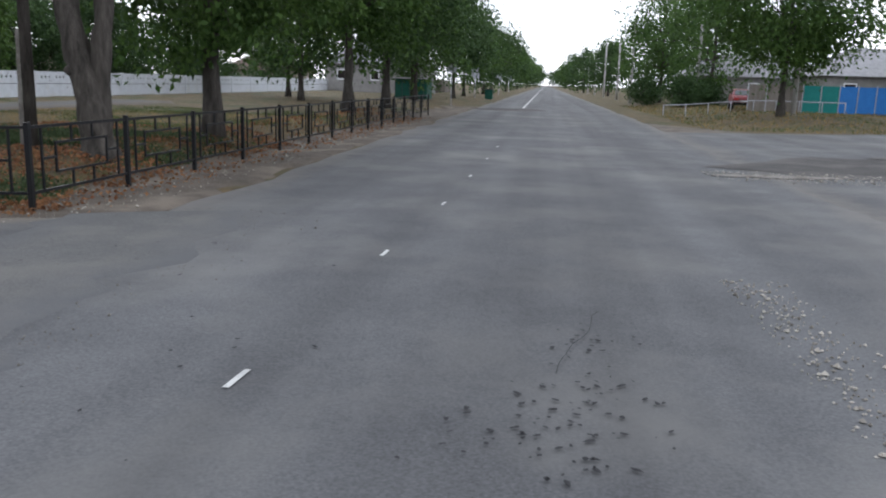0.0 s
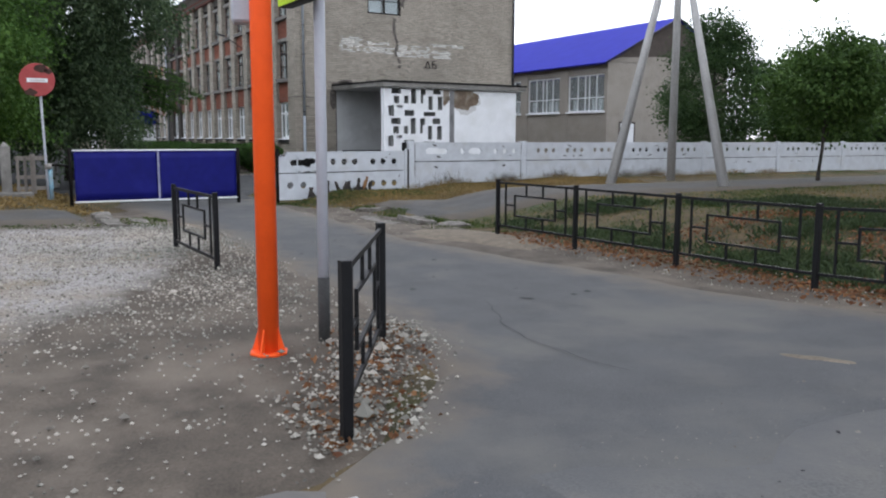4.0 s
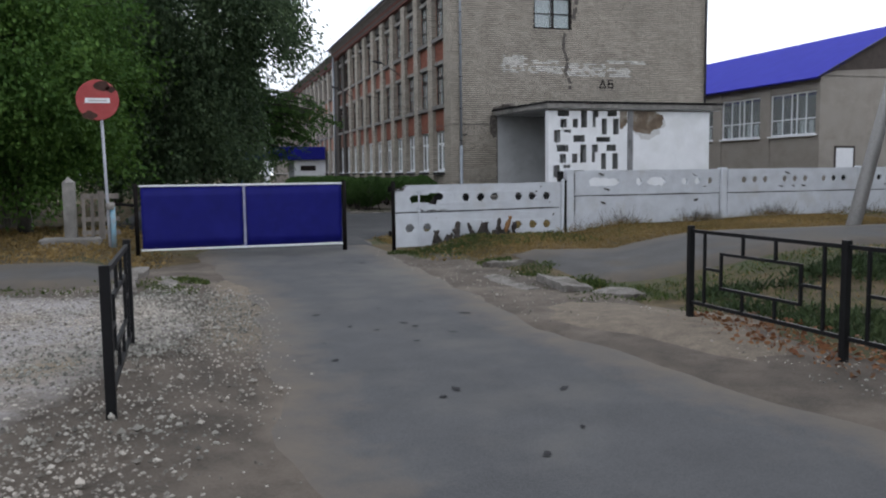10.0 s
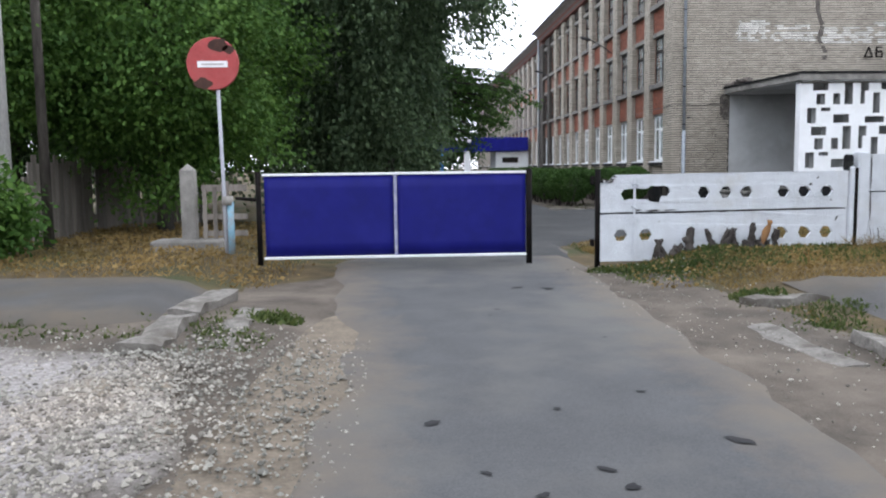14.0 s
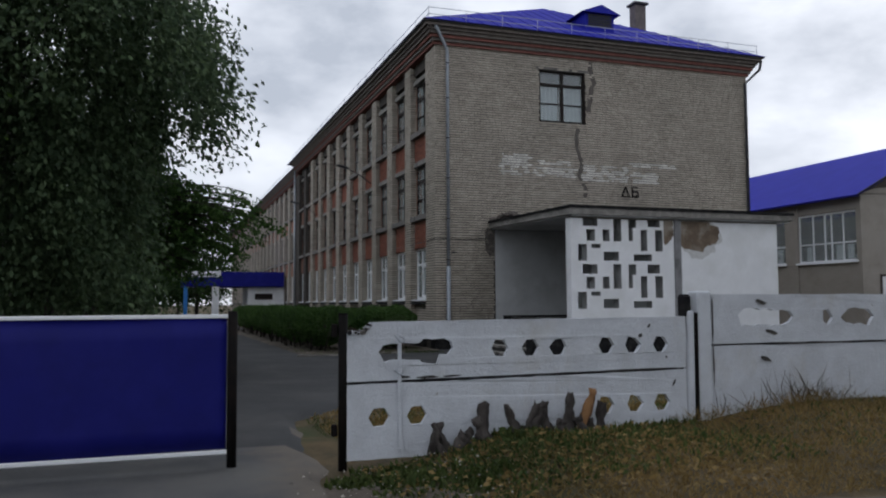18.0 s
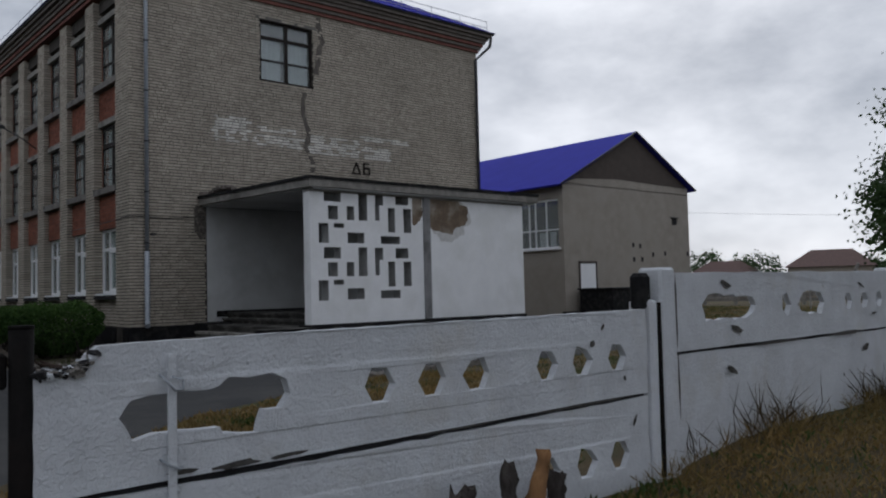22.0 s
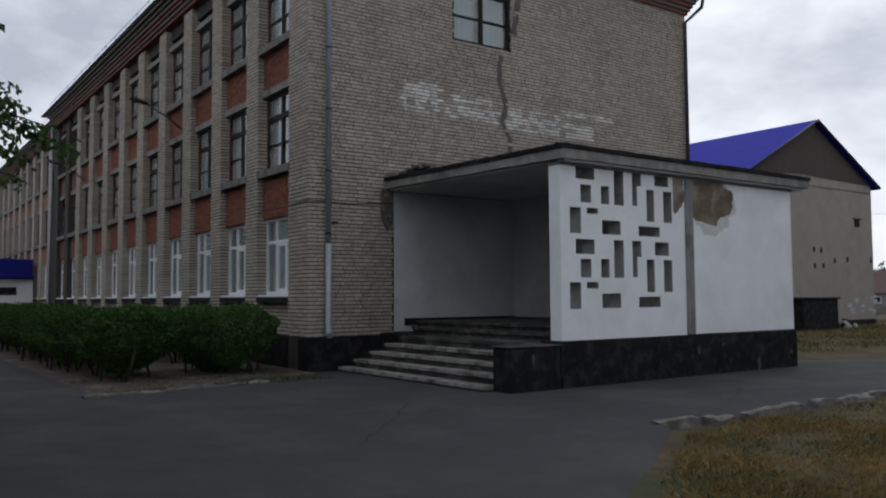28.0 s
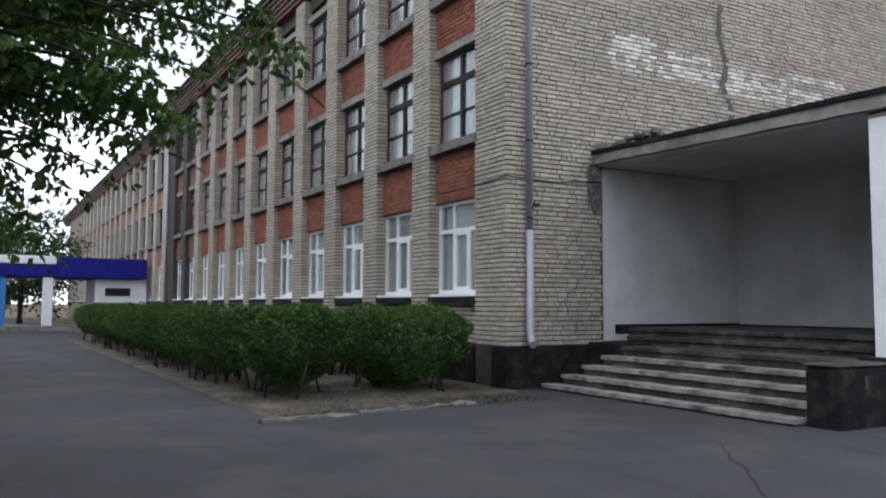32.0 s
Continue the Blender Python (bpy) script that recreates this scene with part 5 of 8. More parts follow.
wv = box("wall_vent", QX + 0.02, QX - 0.05, 59.0, 59.6, 6.05, 6.55, M_PATCH_D, gym, 0.0, "dark vent with small hood")
box("vent_hood", QX + 0.18, QX, 58.8, 59.8, 6.57, 6.64, M_CONC, wv)
M_GRAF = mat("faded_spray_paint", (0.46, 0.52, 0.54), (0.34, 0.38, 0.4), 5.0, 0.9)
rg = random.Random(4)
for k in range(12):
    yy = rg.uniform(57.6, 61.4)
    zz = rg.uniform(0.4, 1.7)
    box("paint_mark", QX + 0.008, QX - 0.01, yy, yy + rg.uniform(0.1, 0.5), zz, zz + rg.uniform(0.08, 0.3), M_GRAF, gym, 0.0, "faded spray paint mark")
bin_ = tagged(empty("coal_bunker"), "black tarred bunker with a rubble heap beside the gym", "bunker")
box("bunker_body", -52.9, -55.5, 47.7, 51.2, -0.4, 1.5, M_BLACKPL, bin_, 0.05)
box("bunker_lid", -52.8, -55.6, 47.6, 51.3, 1.5, 1.6, M_PATCH_D, bin_, 0.03)
for k in range(26):
    bm = bmesh.new()
    bmesh.ops.create_icosphere(bm, subdivisions=1, radius=rg.uniform(0.14, 0.42))
    for v in bm.verts:
        v.co *= 1 + 0.5 * noise.noise(v.co * 3 + Vector((k, 0, 0)))
        v.co.z *= 0.6
    o = part("rubble", bm, (M_PATCH_D, M_CONC, M_STONE)[k % 3], bin_)
    t = rg.random()
    o.matrix_world = pose(-53.3 - rg.uniform(0, 1.2), 51.2 + 2.6 * t, -0.2 + max(0, 1.0 * (1 - t) * rg.random()), rg.uniform(0, 90), 0, rg.uniform(0, 180))


# ---- whitewashed concrete wall ----
from mathutils.geometry import tessellate_polygon


def perforated(name, outer, holes, xf, th, material, parent, label="", wob=0.0):
    """A slab in the y-z plane at xf, with openings cut right through; outlines are lists of (y, z)."""
    loops = [[Vector((p[0], p[1], 0)) for p in outer]] + [[Vector((p[0], p[1], 0)) for p in h] for h in holes]
    tris = tessellate_polygon(loops)
    flat = [p for lp in loops for p in lp]
    n = len(flat)
    jx = [wob * noise.noise((p.x * 2.0, p.y * 3.0, 1.7)) for p in flat]
    verts = [(xf + j, p.x, p.y) for p, j in zip(flat, jx)] + [(xf - th, p.x, p.y) for p in flat]
    faces = []
    for a, b, c in tris:
        nz = (flat[b] - flat[a]).cross(flat[c] - flat[a]).z
        t = (a, b, c) if nz > 0 else (a, c, b)
        faces += [t, tuple(n + q for q in t[::-1])]
    i0 = 0
    for lp in loops:
        m = len(lp)
        for k in range(m):
            a, b = i0 + k, i0 + (k + 1) % m
            faces.append((a, b, n + b, n + a))
        i0 += m
    ob = mesh_of(name, verts, faces, material, parent)
    if label:
        tagged(ob, label)
    bmm = bmesh.new()
    bmm.from_mesh(ob.data)
    bmesh.ops.recalc_face_normals(bmm, faces=bmm.faces)
    bmm.to_mesh(ob.data)
    bmm.free()
    return ob


def hexagon(y, z, r, j=0.0, seed=0):
    return [(y + r * math.cos(k * math.pi / 3) * (1 + j * noise.noise((seed, k, 1))), z + r * math.sin(k * math.pi / 3) * (1 + j * noise.noise((seed, k, 5)))) for k in range(6)]


def ragged(pts, step_, amp, seed):
    out = []
    for a, b in zip(pts, pts[1:] + pts[:1]):
        d = math.hypot(b[0] - a[0], b[1] - a[1])
        m = max(1, int(d / step_))
        for k in range(m):
            t = k / m
            y, z = a[0] + (b[0] - a[0]) * t, a[1] + (b[1] - a[1]) * t
            out.append((y + amp * noise.noise((y * 9, z * 9, seed)), z + amp * noise.noise((y * 9, z * 9, seed + 4))))
    return out


WX = -25.68


def whitewash(name):
    """Many coats of lime: crusted relief at two sizes, grey bare chips and thin yellowed stains."""
    m = bpy.data.materials.new(name)
    m.use_nodes = True
    nt = m.node_tree
    p = nt.nodes["Principled BSDF"]
    p.inputs["Roughness"].default_value, p.inputs["Specular IOR Level"].default_value = 0.92, 0.2
    col = ramp(nt, noise_of(nt, 3.0, 6.0, 0.6), [(0.3, (0.52, 0.54, 0.575)), (0.65, (0.61, 0.635, 0.675))])
    col = blend(nt, ramp(nt, noise_of(nt, 1.3, 7.0, 0.65), [(0.56, (0, 0, 0)), (0.72, (0.55, 0.55, 0.55))]), col, (0.48, 0.47, 0.445))
    lumps, grit = noise_of(nt, 20.0, 7.0, 0.68), noise_of(nt, 70.0, 3.0)
    chips = noise_of(nt, 7.0, 9.0, 0.72)
    col = blend(nt, ramp(nt, chips, [(0.665, (0, 0, 0)), (0.7, (1, 1, 1))]), col, (0.3, 0.29, 0.275))
    col = blend(nt, ramp(nt, noise_of(nt, 2.2, 10.0, 0.75, (1, 0.3, 1)), [(0.7, (0, 0, 0)), (0.74, (1, 1, 1))]), col, (0.16, 0.155, 0.15))
    nt.links.new(col, p.inputs["Base Color"])
    b1, b2 = nt.nodes.new("ShaderNodeBump"), nt.nodes.new("ShaderNodeBump")
    b1.inputs["Strength"].default_value, b1.inputs["Distance"].default_value = 0.6, 0.03
    b2.inputs["Strength"].default_value, b2.inputs["Distance"].default_value = 0.55, 0.012
    nt.links.new(lumps, b1.inputs["Height"])
    nt.links.new(grit, b2.inputs["Height"])
    nt.links.new(b1.outputs[0], b2.inputs["Normal"])
    nt.links.new(b2.outputs[0], p.inputs["Normal"])
    return m


M_WW = whitewash("flaking_whitewash")
wall = tagged(empty("wall_concrete"), "whitewashed precast concrete wall panels with hexagonal holes", "wall", kind="structure")
up = ragged([(8.11, 0.90), (12.24, 0.93), (12.24, 1.535), (10.0, 1.525), (8.5, 1.515), (8.36, 1.51), (8.335, 1.49), (8.32, 1.45), (8.3, 1.43), (8.27, 1.425), (8.255, 1.4), (8.2, 1.395), (8.17, 1.41), (8.11, 1.405)], 0.025, 0.004, 2)
big = ragged([(8.44, 1.2), (8.5, 1.1), (8.62, 1.115), (8.9, 1.105), (8.91, 1.07), (9.1, 1.06), (9.12, 1.16), (9.22, 1.16), (9.27, 1.23), (9.25, 1.3), (9.18, 1.325), (8.95, 1.325), (8.9, 1.3), (8.82, 1.285), (8.7, 1.28), (8.6, 1.285), (8.5, 1.27)], 0.022, 0.014, 6)
perforated("wall_panel", up, [big] + [hexagon(y, 1.21, 0.105, 0.25, y) for y in (9.82, 10.19, 10.54, 11.15, 11.5, 11.88)], WX, 0.05, M_WW, wall, "broken whitewashed panel with ragged opening and hexagonal holes", 0.012)
low = ragged([(8.11, 0.1), (12.24, 0.1), (12.24, 0.905), (9.3, 0.875), (8.11, 0.87)], 0.12, 0.012, 9)
perforated("wall_panel", low, [hexagon(y, 0.53, 0.11, 0.25, y) for y in (8.45, 8.86, 11.13, 11.52, 11.89)], WX, 0.05, M_WW, wall, "whitewashed lower panel with hexagonal holes", 0.012)
# near-black strip that paints the shadow in the panel seam
box("seam_shadow", WX - 0.025, WX - 0.07, 8.14, 12.22, 0.86, 0.93, M_PATCH_D, wall)
bm = bmesh.new()
lump_rng = random.Random(77)
for k in range(420):
    ly, lz, lr = lump_rng.uniform(8.1, 12.2), lump_rng.choice((lump_rng.uniform(0.97, 1.5), lump_rng.uniform(1.34, 1.51))), lump_rng.uniform(0.003, 0.0075)
    if (8.34 < ly < 9.34 and 1.02 < lz < 1.35) or (ly > 9.7 and abs(lz - 1.21) < 0.13) or (ly < 8.42 and lz > 1.36):
        continue
    lv = bmesh.ops.create_icosphere(bm, subdivisions=1, radius=lr)["verts"]
    for v in lv:
        v.co = Vector((v.co.x * 0.55 + WX + 0.001, v.co.y * lump_rng.uniform(0.8, 1.3) + ly, v.co.z + lz))
part("lime_lumps", bm, M_WW, wall, "small crusted lumps of whitewash")
rubble = tagged(empty("broken_concrete"), "crumbled concrete and rusty bars at the broken panel end", "rubble")
M_RUST = mat("rust", (0.05, 0.035, 0.028), (0.03, 0.022, 0.018), 9.0, 0.9)
for k in range(150):
    # flat splintered flakes of concrete, some still white on one side
    bm = bmesh.new()
    bmesh.ops.create_cube(bm, size=rg.uniform(0.012, 0.04))
    for v in bm.verts:
        v.co = Vector((v.co.x, v.co.y * rg.uniform(0.6, 1.9), v.co.z * rg.uniform(0.25, 0.8))) + Vector(noise.noise_vector(v.co * 60 + Vector((k, 0, 0)))) * 0.008
    o = part("chunk", bm, (M_WW, M_KERB, M_PATCH_D, M_CONC, M_KERB, M_WW, M_PATCH_D)[k % 7], rubble)
    u = rg.random()
    o.matrix_world = pose(WX - 0.025 + rg.uniform(-0.03, 0.03), 8.12 + 0.24 * u, 1.395 + rg.uniform(0, 0.022) + 0.085 * max(0.0, u - 0.72) / 0.28, rg.uniform(-25, 25), rg.uniform(-25, 25), rg.uniform(0, 180))
for k in range(9):
    y0_ = 8.32 - 0.022 * k
    tube("rusty_bar", [(WX - 0.03, y0_, 1.4), (WX - 0.035 - 0.006 * k, y0_ - 0.06, 1.425 + 0.006 * (k % 4)), (WX - 0.02 - 0.008 * k, y0_ - 0.11 - 0.01 * (k % 3), 1.42 + 0.014 * (k % 5))], 0.004 + 0.0015 * (k % 3), M_RUST, rubble, 5)
M_RUSTY = mat("rusty_dark_steel", (0.009, 0.008, 0.008), (0.005, 0.0045, 0.0045), 7.0, 0.85, bump=0.3, c3=(0.013, 0.0095, 0.0085), big=3.0, spec=0.12)
gp = tagged(empty("gate_pipe_post"), "rusty dark steel pipe post at the wall end", "post")
pp = tube("pipe", [(WX - 0.04, 8.075, 0.0), (WX - 0.04, 8.075, 1.605)], 0.047, M_RUSTY, gp, 20)
tube("pipe_rim", [(WX - 0.04, 8.075, 1.595), (WX - 0.04, 8.075, 1.61)], [0.0485, 0.0485], M_RUSTY, gp, 20)
box("hinge_lug", WX - 0.02, WX - 0.09, 7.96, 8.02, 1.36, 1.5, M_RUSTY, gp, 0.01)
box("hinge_lug", WX - 0.02, WX - 0.09, 7.96, 8.02, 0.35, 0.47, M_RUSTY, gp, 0.01)
strap = tagged(empty("steel_strap"), "whitewashed steel flat bar wired to the broken panel", "bracket")
box("flat_bar", WX + 0.035, WX + 0.022, 8.645, 8.685, 0.18, 1.46, M_WW, strap, 0.003)
tube("wire_tie", [(WX + 0.0, 8.62, 1.37), (WX + 0.045, 8.635, 1.34), (WX + 0.052, 8.67, 1.3), (WX + 0.045, 8.71, 1.3), (WX + 0.03, 8.715, 1.34), (WX + 0.045, 8.66, 1.36)], 0.006, M_PIPE, strap, 5)
tube("wire_tie", [(WX + 0.0, 8.62, 1.0), (WX + 0.045, 8.64, 0.98), (WX + 0.05, 8.69, 0.955), (WX + 0.0, 8.72, 0.95)], 0.006, M_PIPE, strap, 5)


def wpost(y, z1, w=0.2):
    bm = bmesh.new()
    add_box(bm, WX + 0.035, WX - 0.17, y - w / 2, y + w / 2, ground_z(WX, y) - 0.2, z1, 0.02)
    for v in bm.verts:
        v.co += Vector(noise.noise_vector(v.co * 4)) * 0.012
    return part("wall_post", bm, M_WW, wall)


wpost(12.3, 1.6, 0.085)
wpost(12.5, 1.84, 0.2)
box("joint_bar", WX + 0.03, WX - 0.08, 12.355, 12.395, 0.3, 1.58, M_RUSTY, wall, 0.0, "dark steel bar between two wall posts")
knot = box("burnt_post_top", WX + 0.0, WX - 0.12, 12.2, 12.34, 1.52, 1.8, M_BLACKPL, wall, 0.03, "blackened broken post top")
YP, PP = 12.47, 4.42
for k in range(19):
    y0, y1 = YP + PP * k + 0.135, YP + PP * (k + 1) - 0.125
    gz = ground_z(WX, (y0 + y1) / 2)
    zt = 1.8
    if k == 0:
        hs = [ragged([(13.0, 1.54), (13.06, 1.42), (13.75, 1.42), (13.86, 1.5), (13.8, 1.6), (13.1, 1.63)], 0.06, 0.03, 1), ragged([(14.33, 1.46), (14.42, 1.4), (14.5, 1.5), (14.42, 1.61), (14.33, 1.59)], 0.05, 0.01, 3),
              ragged([(14.62, 1.5), (14.7, 1.42), (15.1, 1.4), (15.18, 1.5), (15.1, 1.61), (14.75, 1.62)], 0.05, 0.02, 5)] + [hexagon(y, 1.5, 0.09, 0.2, y) for y in (15.72, 16.1, 16.48)]
    else:
        hs = [hexagon(y0 + u, 1.52, 0.09, 0.15, y0 + u) for u in (0.5, 0.83, 1.16, 1.78, 2.11, 2.44, 3.05, 3.38, 3.71)]
    perforated("wall_panel", ragged([(y0, 1.195), (y1, 1.195), (y1, zt), (y0, zt)], 0.3, 0.012, k), hs, WX, 0.05, M_WW, wall, "", 0.01)
    perforated("wall_panel", ragged([(y0, gz - 0.3), (y1, gz - 0.3), (y1, 1.17), (y0, 1.17)], 0.3, 0.012, k + 30), [], WX - 0.012, 0.12, M_WW, wall, "", 0.01)
    wpost(YP + PP * (k + 1), 1.84)
    # near-black strips behind the gaps, standing in for shade in the joints
    box("joint_shadow", WX - 0.03, WX - 0.065, y0 - 0.02, y1 + 0.02, 1.16, 1.205, M_PATCH_D, wall)
    box("joint_shadow", WX - 0.035, WX - 0.065, y1 - 0.02, y1 + 0.08, gz - 0.2, 1.78, M_PATCH_D, wall)

# gashes and cracks in the whitewash
M_GASH = mat("bare_dark_concrete", (0.10, 0.095, 0.09), (0.05, 0.048, 0.045), 12.0, 0.95, bump=0.6, fine=40)
rk = random.Random(17)


def gash(y, z, L, h, tilt, name="gash"):
    """A ragged chip where the whitewash is broken off."""
    n = 12
    pts = []
    for k in range(n):
        a = 6.2832 * k / n
        r = 1 + 0.55 * noise.noise((math.cos(a) * 2 + y * 3, math.sin(a) * 2 + z * 5, 4.0)) + rk.uniform(-0.2, 0.2)
        u, v = L * r * math.cos(a), h * r * math.sin(a)
        pts.append((WX + 0.014, y + u * math.cos(tilt) - v * math.sin(tilt), z + u * math.sin(tilt) + v * math.cos(tilt)))
    mesh_of(name, [(WX + 0.014, y, z)] + pts, [(0, k + 1, (k + 1) % n + 1) for k in range(n)], M_GASH, wall)


for y, z, L, h, tl in ((13.35, 1.7, 0.09, 0.025, -0.3), (13.5, 1.33, 0.1, 0.022, -0.2), (13.4, 1.0, 0.09, 0.025, -0.4), (16.05, 1.02, 0.07, 0.035, 0.2), (16.3, 1.36, 0.06, 0.012, 0.0), (16.0, 1.66, 0.08, 0.012, -0.4),
                       (14.2, 1.18, 0.5, 0.012, 0.01), (15.6, 1.19, 0.4, 0.02, 0.0), (15.5, 0.78, 0.015, 0.02, 0.0), (11.72, 1.43, 0.03, 0.012, 0.8), (11.6, 1.32, 0.03, 0.02, 0.6), (8.98, 0.925, 0.12, 0.016, 0.05), (9.25, 0.93, 0.12, 0.01, 0.05),
                       (8.72, 0.935, 0.07, 0.012, 0.0), (10.4, 0.915, 0.4, 0.008, 0.015), (11.5, 0.925, 0.6, 0.008, 0.01), (11.95, 1.06, 0.012, 0.02, 0.2), (12.05, 0.75, 0.05, 0.012, 1.1), (12.62, 1.5, 0.012, 0.3, 0.0), (12.625, 0.95, 0.012, 0.28, 0.0)):
    gash(y, z, L, h, tl)
for k in range(1, 9):
    for q in range(4):
        gash(YP + PP * k + rk.uniform(0.4, 4.0), rk.choice((1.0, 1.33, 1.68)), rk.uniform(0.05, 0.12), rk.uniform(0.01, 0.025), rk.uniform(-0.6, 0.3))

# weathered tree stumps leaning against the wall
M_STUMP = mat("weathered_stump", (0.085, 0.075, 0.068), (0.035, 0.03, 0.028), 9.0, 0.95, bump=0.9, fine=22, stretch=(1, 1, 0.3), dist=0.03)
M_STUMP_O = mat("orange_split_wood", (0.30, 0.16, 0.07), (0.18, 0.10, 0.05), 6.0, 0.95, bump=0.7, fine=18, stretch=(1, 1, 0.3))


def stump(x, y, n, h, spread, seed, label):
    """A clump of short gnarled stubs, some upright and some fallen aside."""
    r = random.Random(seed)
    e = tagged(empty("tree_stump"), label, "stump", "stumps at the wall")
    for k in range(n):
        a = (k + 0.5) / n * 2 * spread - spread + r.uniform(-0.05, 0.05)
        hh = h * r.uniform(0.35, 1.0)
        lean = r.uniform(-0.2, 0.2)
        z0 = ground_z(x, y + a) - 0.1
        x0, x1 = x + r.uniform(0.0, 0.1), x + r.uniform(-0.05, 0.08)
        r0, r1 = r.uniform(0.05, 0.075), r.uniform(0.025, 0.05)
        pts = [(x0 + (x1 - x0) * q / 6, y + a + lean * (q / 6) ** 1.4, z0 + hh * q / 6) for q in range(7)]
        bm = bmesh.new()
        add_tube(bm, pts, [(r0 + (r1 - r0) * q / 6) * r.uniform(0.75, 1.25) for q in range(7)], 10)
        bmesh.ops.subdivide_edges(bm, edges=bm.edges, cuts=1, use_grid_fill=True)
        for v in bm.verts:
            d = Vector(noise.noise_vector(v.co * 9 + Vector((seed, k, 0))))
            v.co += d * 0.035 + Vector(noise.noise_vector(v.co * 28)) * 0.018
            if v.co.z > z0 + hh * 0.85:
                v.co.z += 0.05 * noise.noise(v.co * 30)
        part("splinter", bm, M_STUMP_O if k == n // 2 and seed == 3 else M_STUMP, e)
    return e


stump(WX + 0.16, 9.3, 8, 0.5, 0.36, 1, "grey weathered split stump with upright splinters")
stump(WX + 0.18, 10.0, 4, 0.42, 0.12, 2, "small grey weathered stump")
stump(WX + 0.2, 10.6, 8, 0.55, 0.34, 3, "grey split stump with one orange-brown splinter")

# ---- blue gate ----
M_GATE = mat("dark_blue_gate_sheet", (0.006, 0.007, 0.145), (0.005, 0.006, 0.115), 2.5, 0.6, bump=0.05, c3=(0.009, 0.01, 0.155), big=1.5, spec=0.2, grain=0.06)
GTX = -26.0
gate = tagged(empty("gate"), "closed blue sheet metal barrier gate with white rails", "gate")
bm = bmesh.new()
nu = 24
for y0, y1 in ((2.63, 4.74), (4.8, 6.93)):
    a = [[bm.verts.new((GTX + 0.012 * noise.noise((y0 + (y1 - y0) * i / nu, j, 3)), y0 + (y1 - y0) * i / nu, 0.24 + (1.56 - 0.24) * j / 6 + 0.01 * (i / nu))) for i in range(nu + 1)] for j in range(7)]
    for j in range(6):
        for i in range(nu):
            bm.faces.new((a[j][i], a[j][i + 1], a[j + 1][i + 1], a[j + 1][i])).smooth = True
sheet = part("sheet", bm, M_GATE, gate, "blue painted steel sheet")
sheet.modifiers.new("thick", "SOLIDIFY").thickness = 0.006
box("top_rail", GTX + 0.025, GTX - 0.03, 2.6, 6.94, 1.565, 1.605, M_PVC, gate, 0.006)
box("bottom_rail", GTX + 0.02, GTX - 0.03, 2.6, 6.94, 0.195, 0.235, M_PVC, gate, 0.006)
box("middle_rail", GTX + 0.02, GTX - 0.03, 4.745, 4.795, 0.235, 1.565, mat("scuffed_pale_rail", (0.42, 0.43, 0.5), (0.2, 0.2, 0.36), 12.0, 0.6), gate)
tube("hinge_post", [(GTX - 0.02, 2.53, 0.1), (GTX - 0.02, 2.53, 1.64)], 0.045, M_RUSTY, gate, 12)
tube("end_post", [(GTX - 0.02, 6.99, 0.02), (GTX - 0.02, 6.99, 1.64)], 0.05, M_RUSTY, gate, 14)
box("brace", GTX - 0.03, GTX - 0.05, 2.63, 6.9, 0.85, 0.9, M_RUSTY, gate)
bar_ = tube("support_bar", [(GTX - 0.4, 2.1, 1.2), (GTX - 0.02, 2.5, 1.18)], 0.03, M_RUSTY, gate, 8)

# no-entry sign on a bent pipe
sign = tagged(empty("no_entry_sign"), "rust-stained red round no-entry sign on a pale pipe", "road sign")
tube("sign_pole", [(-26.050, 1.98, 0.3), (-26.050, 1.97, 1.3), (-26.050, 1.93, 3.45)], 0.03, M_GREYPOLE, sign, 10)
tube("pole_sleeve", [(-26.070, 2.06, 0.3), (-26.070, 2.06, 1.15)], 0.055, mat("pale_blue_paint", (0.27, 0.45, 0.56), (0.2, 0.35, 0.45), 8.0, 0.7, c3=(0.25, 0.24, 0.22), big=4.0), sign, 10)
tube("clamp", [(-26.070, 2.02, 1.1), (-26.070, 2.02, 1.25)], 0.09, M_CONC, sign, 8)
bm = bmesh.new()
bmesh.ops.create_cone(bm, cap_ends=True, segments=40, radius1=0.42, radius2=0.41, depth=0.025, matrix=Matrix.Translation((-26.000, 1.88, 3.38)) @ Matrix.Rotation(radians(90), 4, "Y"))
disc = part("disc", bm, mat("faded_red_enamel", (0.42, 0.075, 0.075), (0.33, 0.06, 0.06), 3.0, 0.55, c3=(0.36, 0.09, 0.085), big=2.0), sign)
box("white_bar", -25.985, -25.980, 1.64, 2.12, 3.32, 3.42, M_PVC, disc)
box("bar_mark", -25.979, -25.976, 1.7, 2.06, 3.355, 3.38, mat("dull_mark", (0.5, 0.45, 0.45), None, 5.0, 0.8), disc)
M_RUST2 = mat("brown_rust", (0.085, 0.045, 0.035), (0.05, 0.03, 0.026), 8.0, 0.9)
for cy, cz, ry, rz_, sd in ((1.97, 3.67, 0.16, 0.1, 1.0), (1.72, 3.07, 0.16, 0.09, 2.0), (2.14, 3.6, 0.1, 0.07, 3.0)):
    verts = [(-25.984, cy, cz)]
    for k in range(14):
        a = 6.2832 * k / 14
        r = 1 + 0.5 * noise.noise((math.cos(a) * 2 + sd, math.sin(a) * 2, sd))
        verts.append((-25.984, cy + ry * r * math.cos(a), cz + rz_ * r * math.sin(a)))
    ob = mesh_of("rust_spot", verts, [(0, k + 1, (k + 1) % 14 + 1) for k in range(14)], M_RUST2, disc)

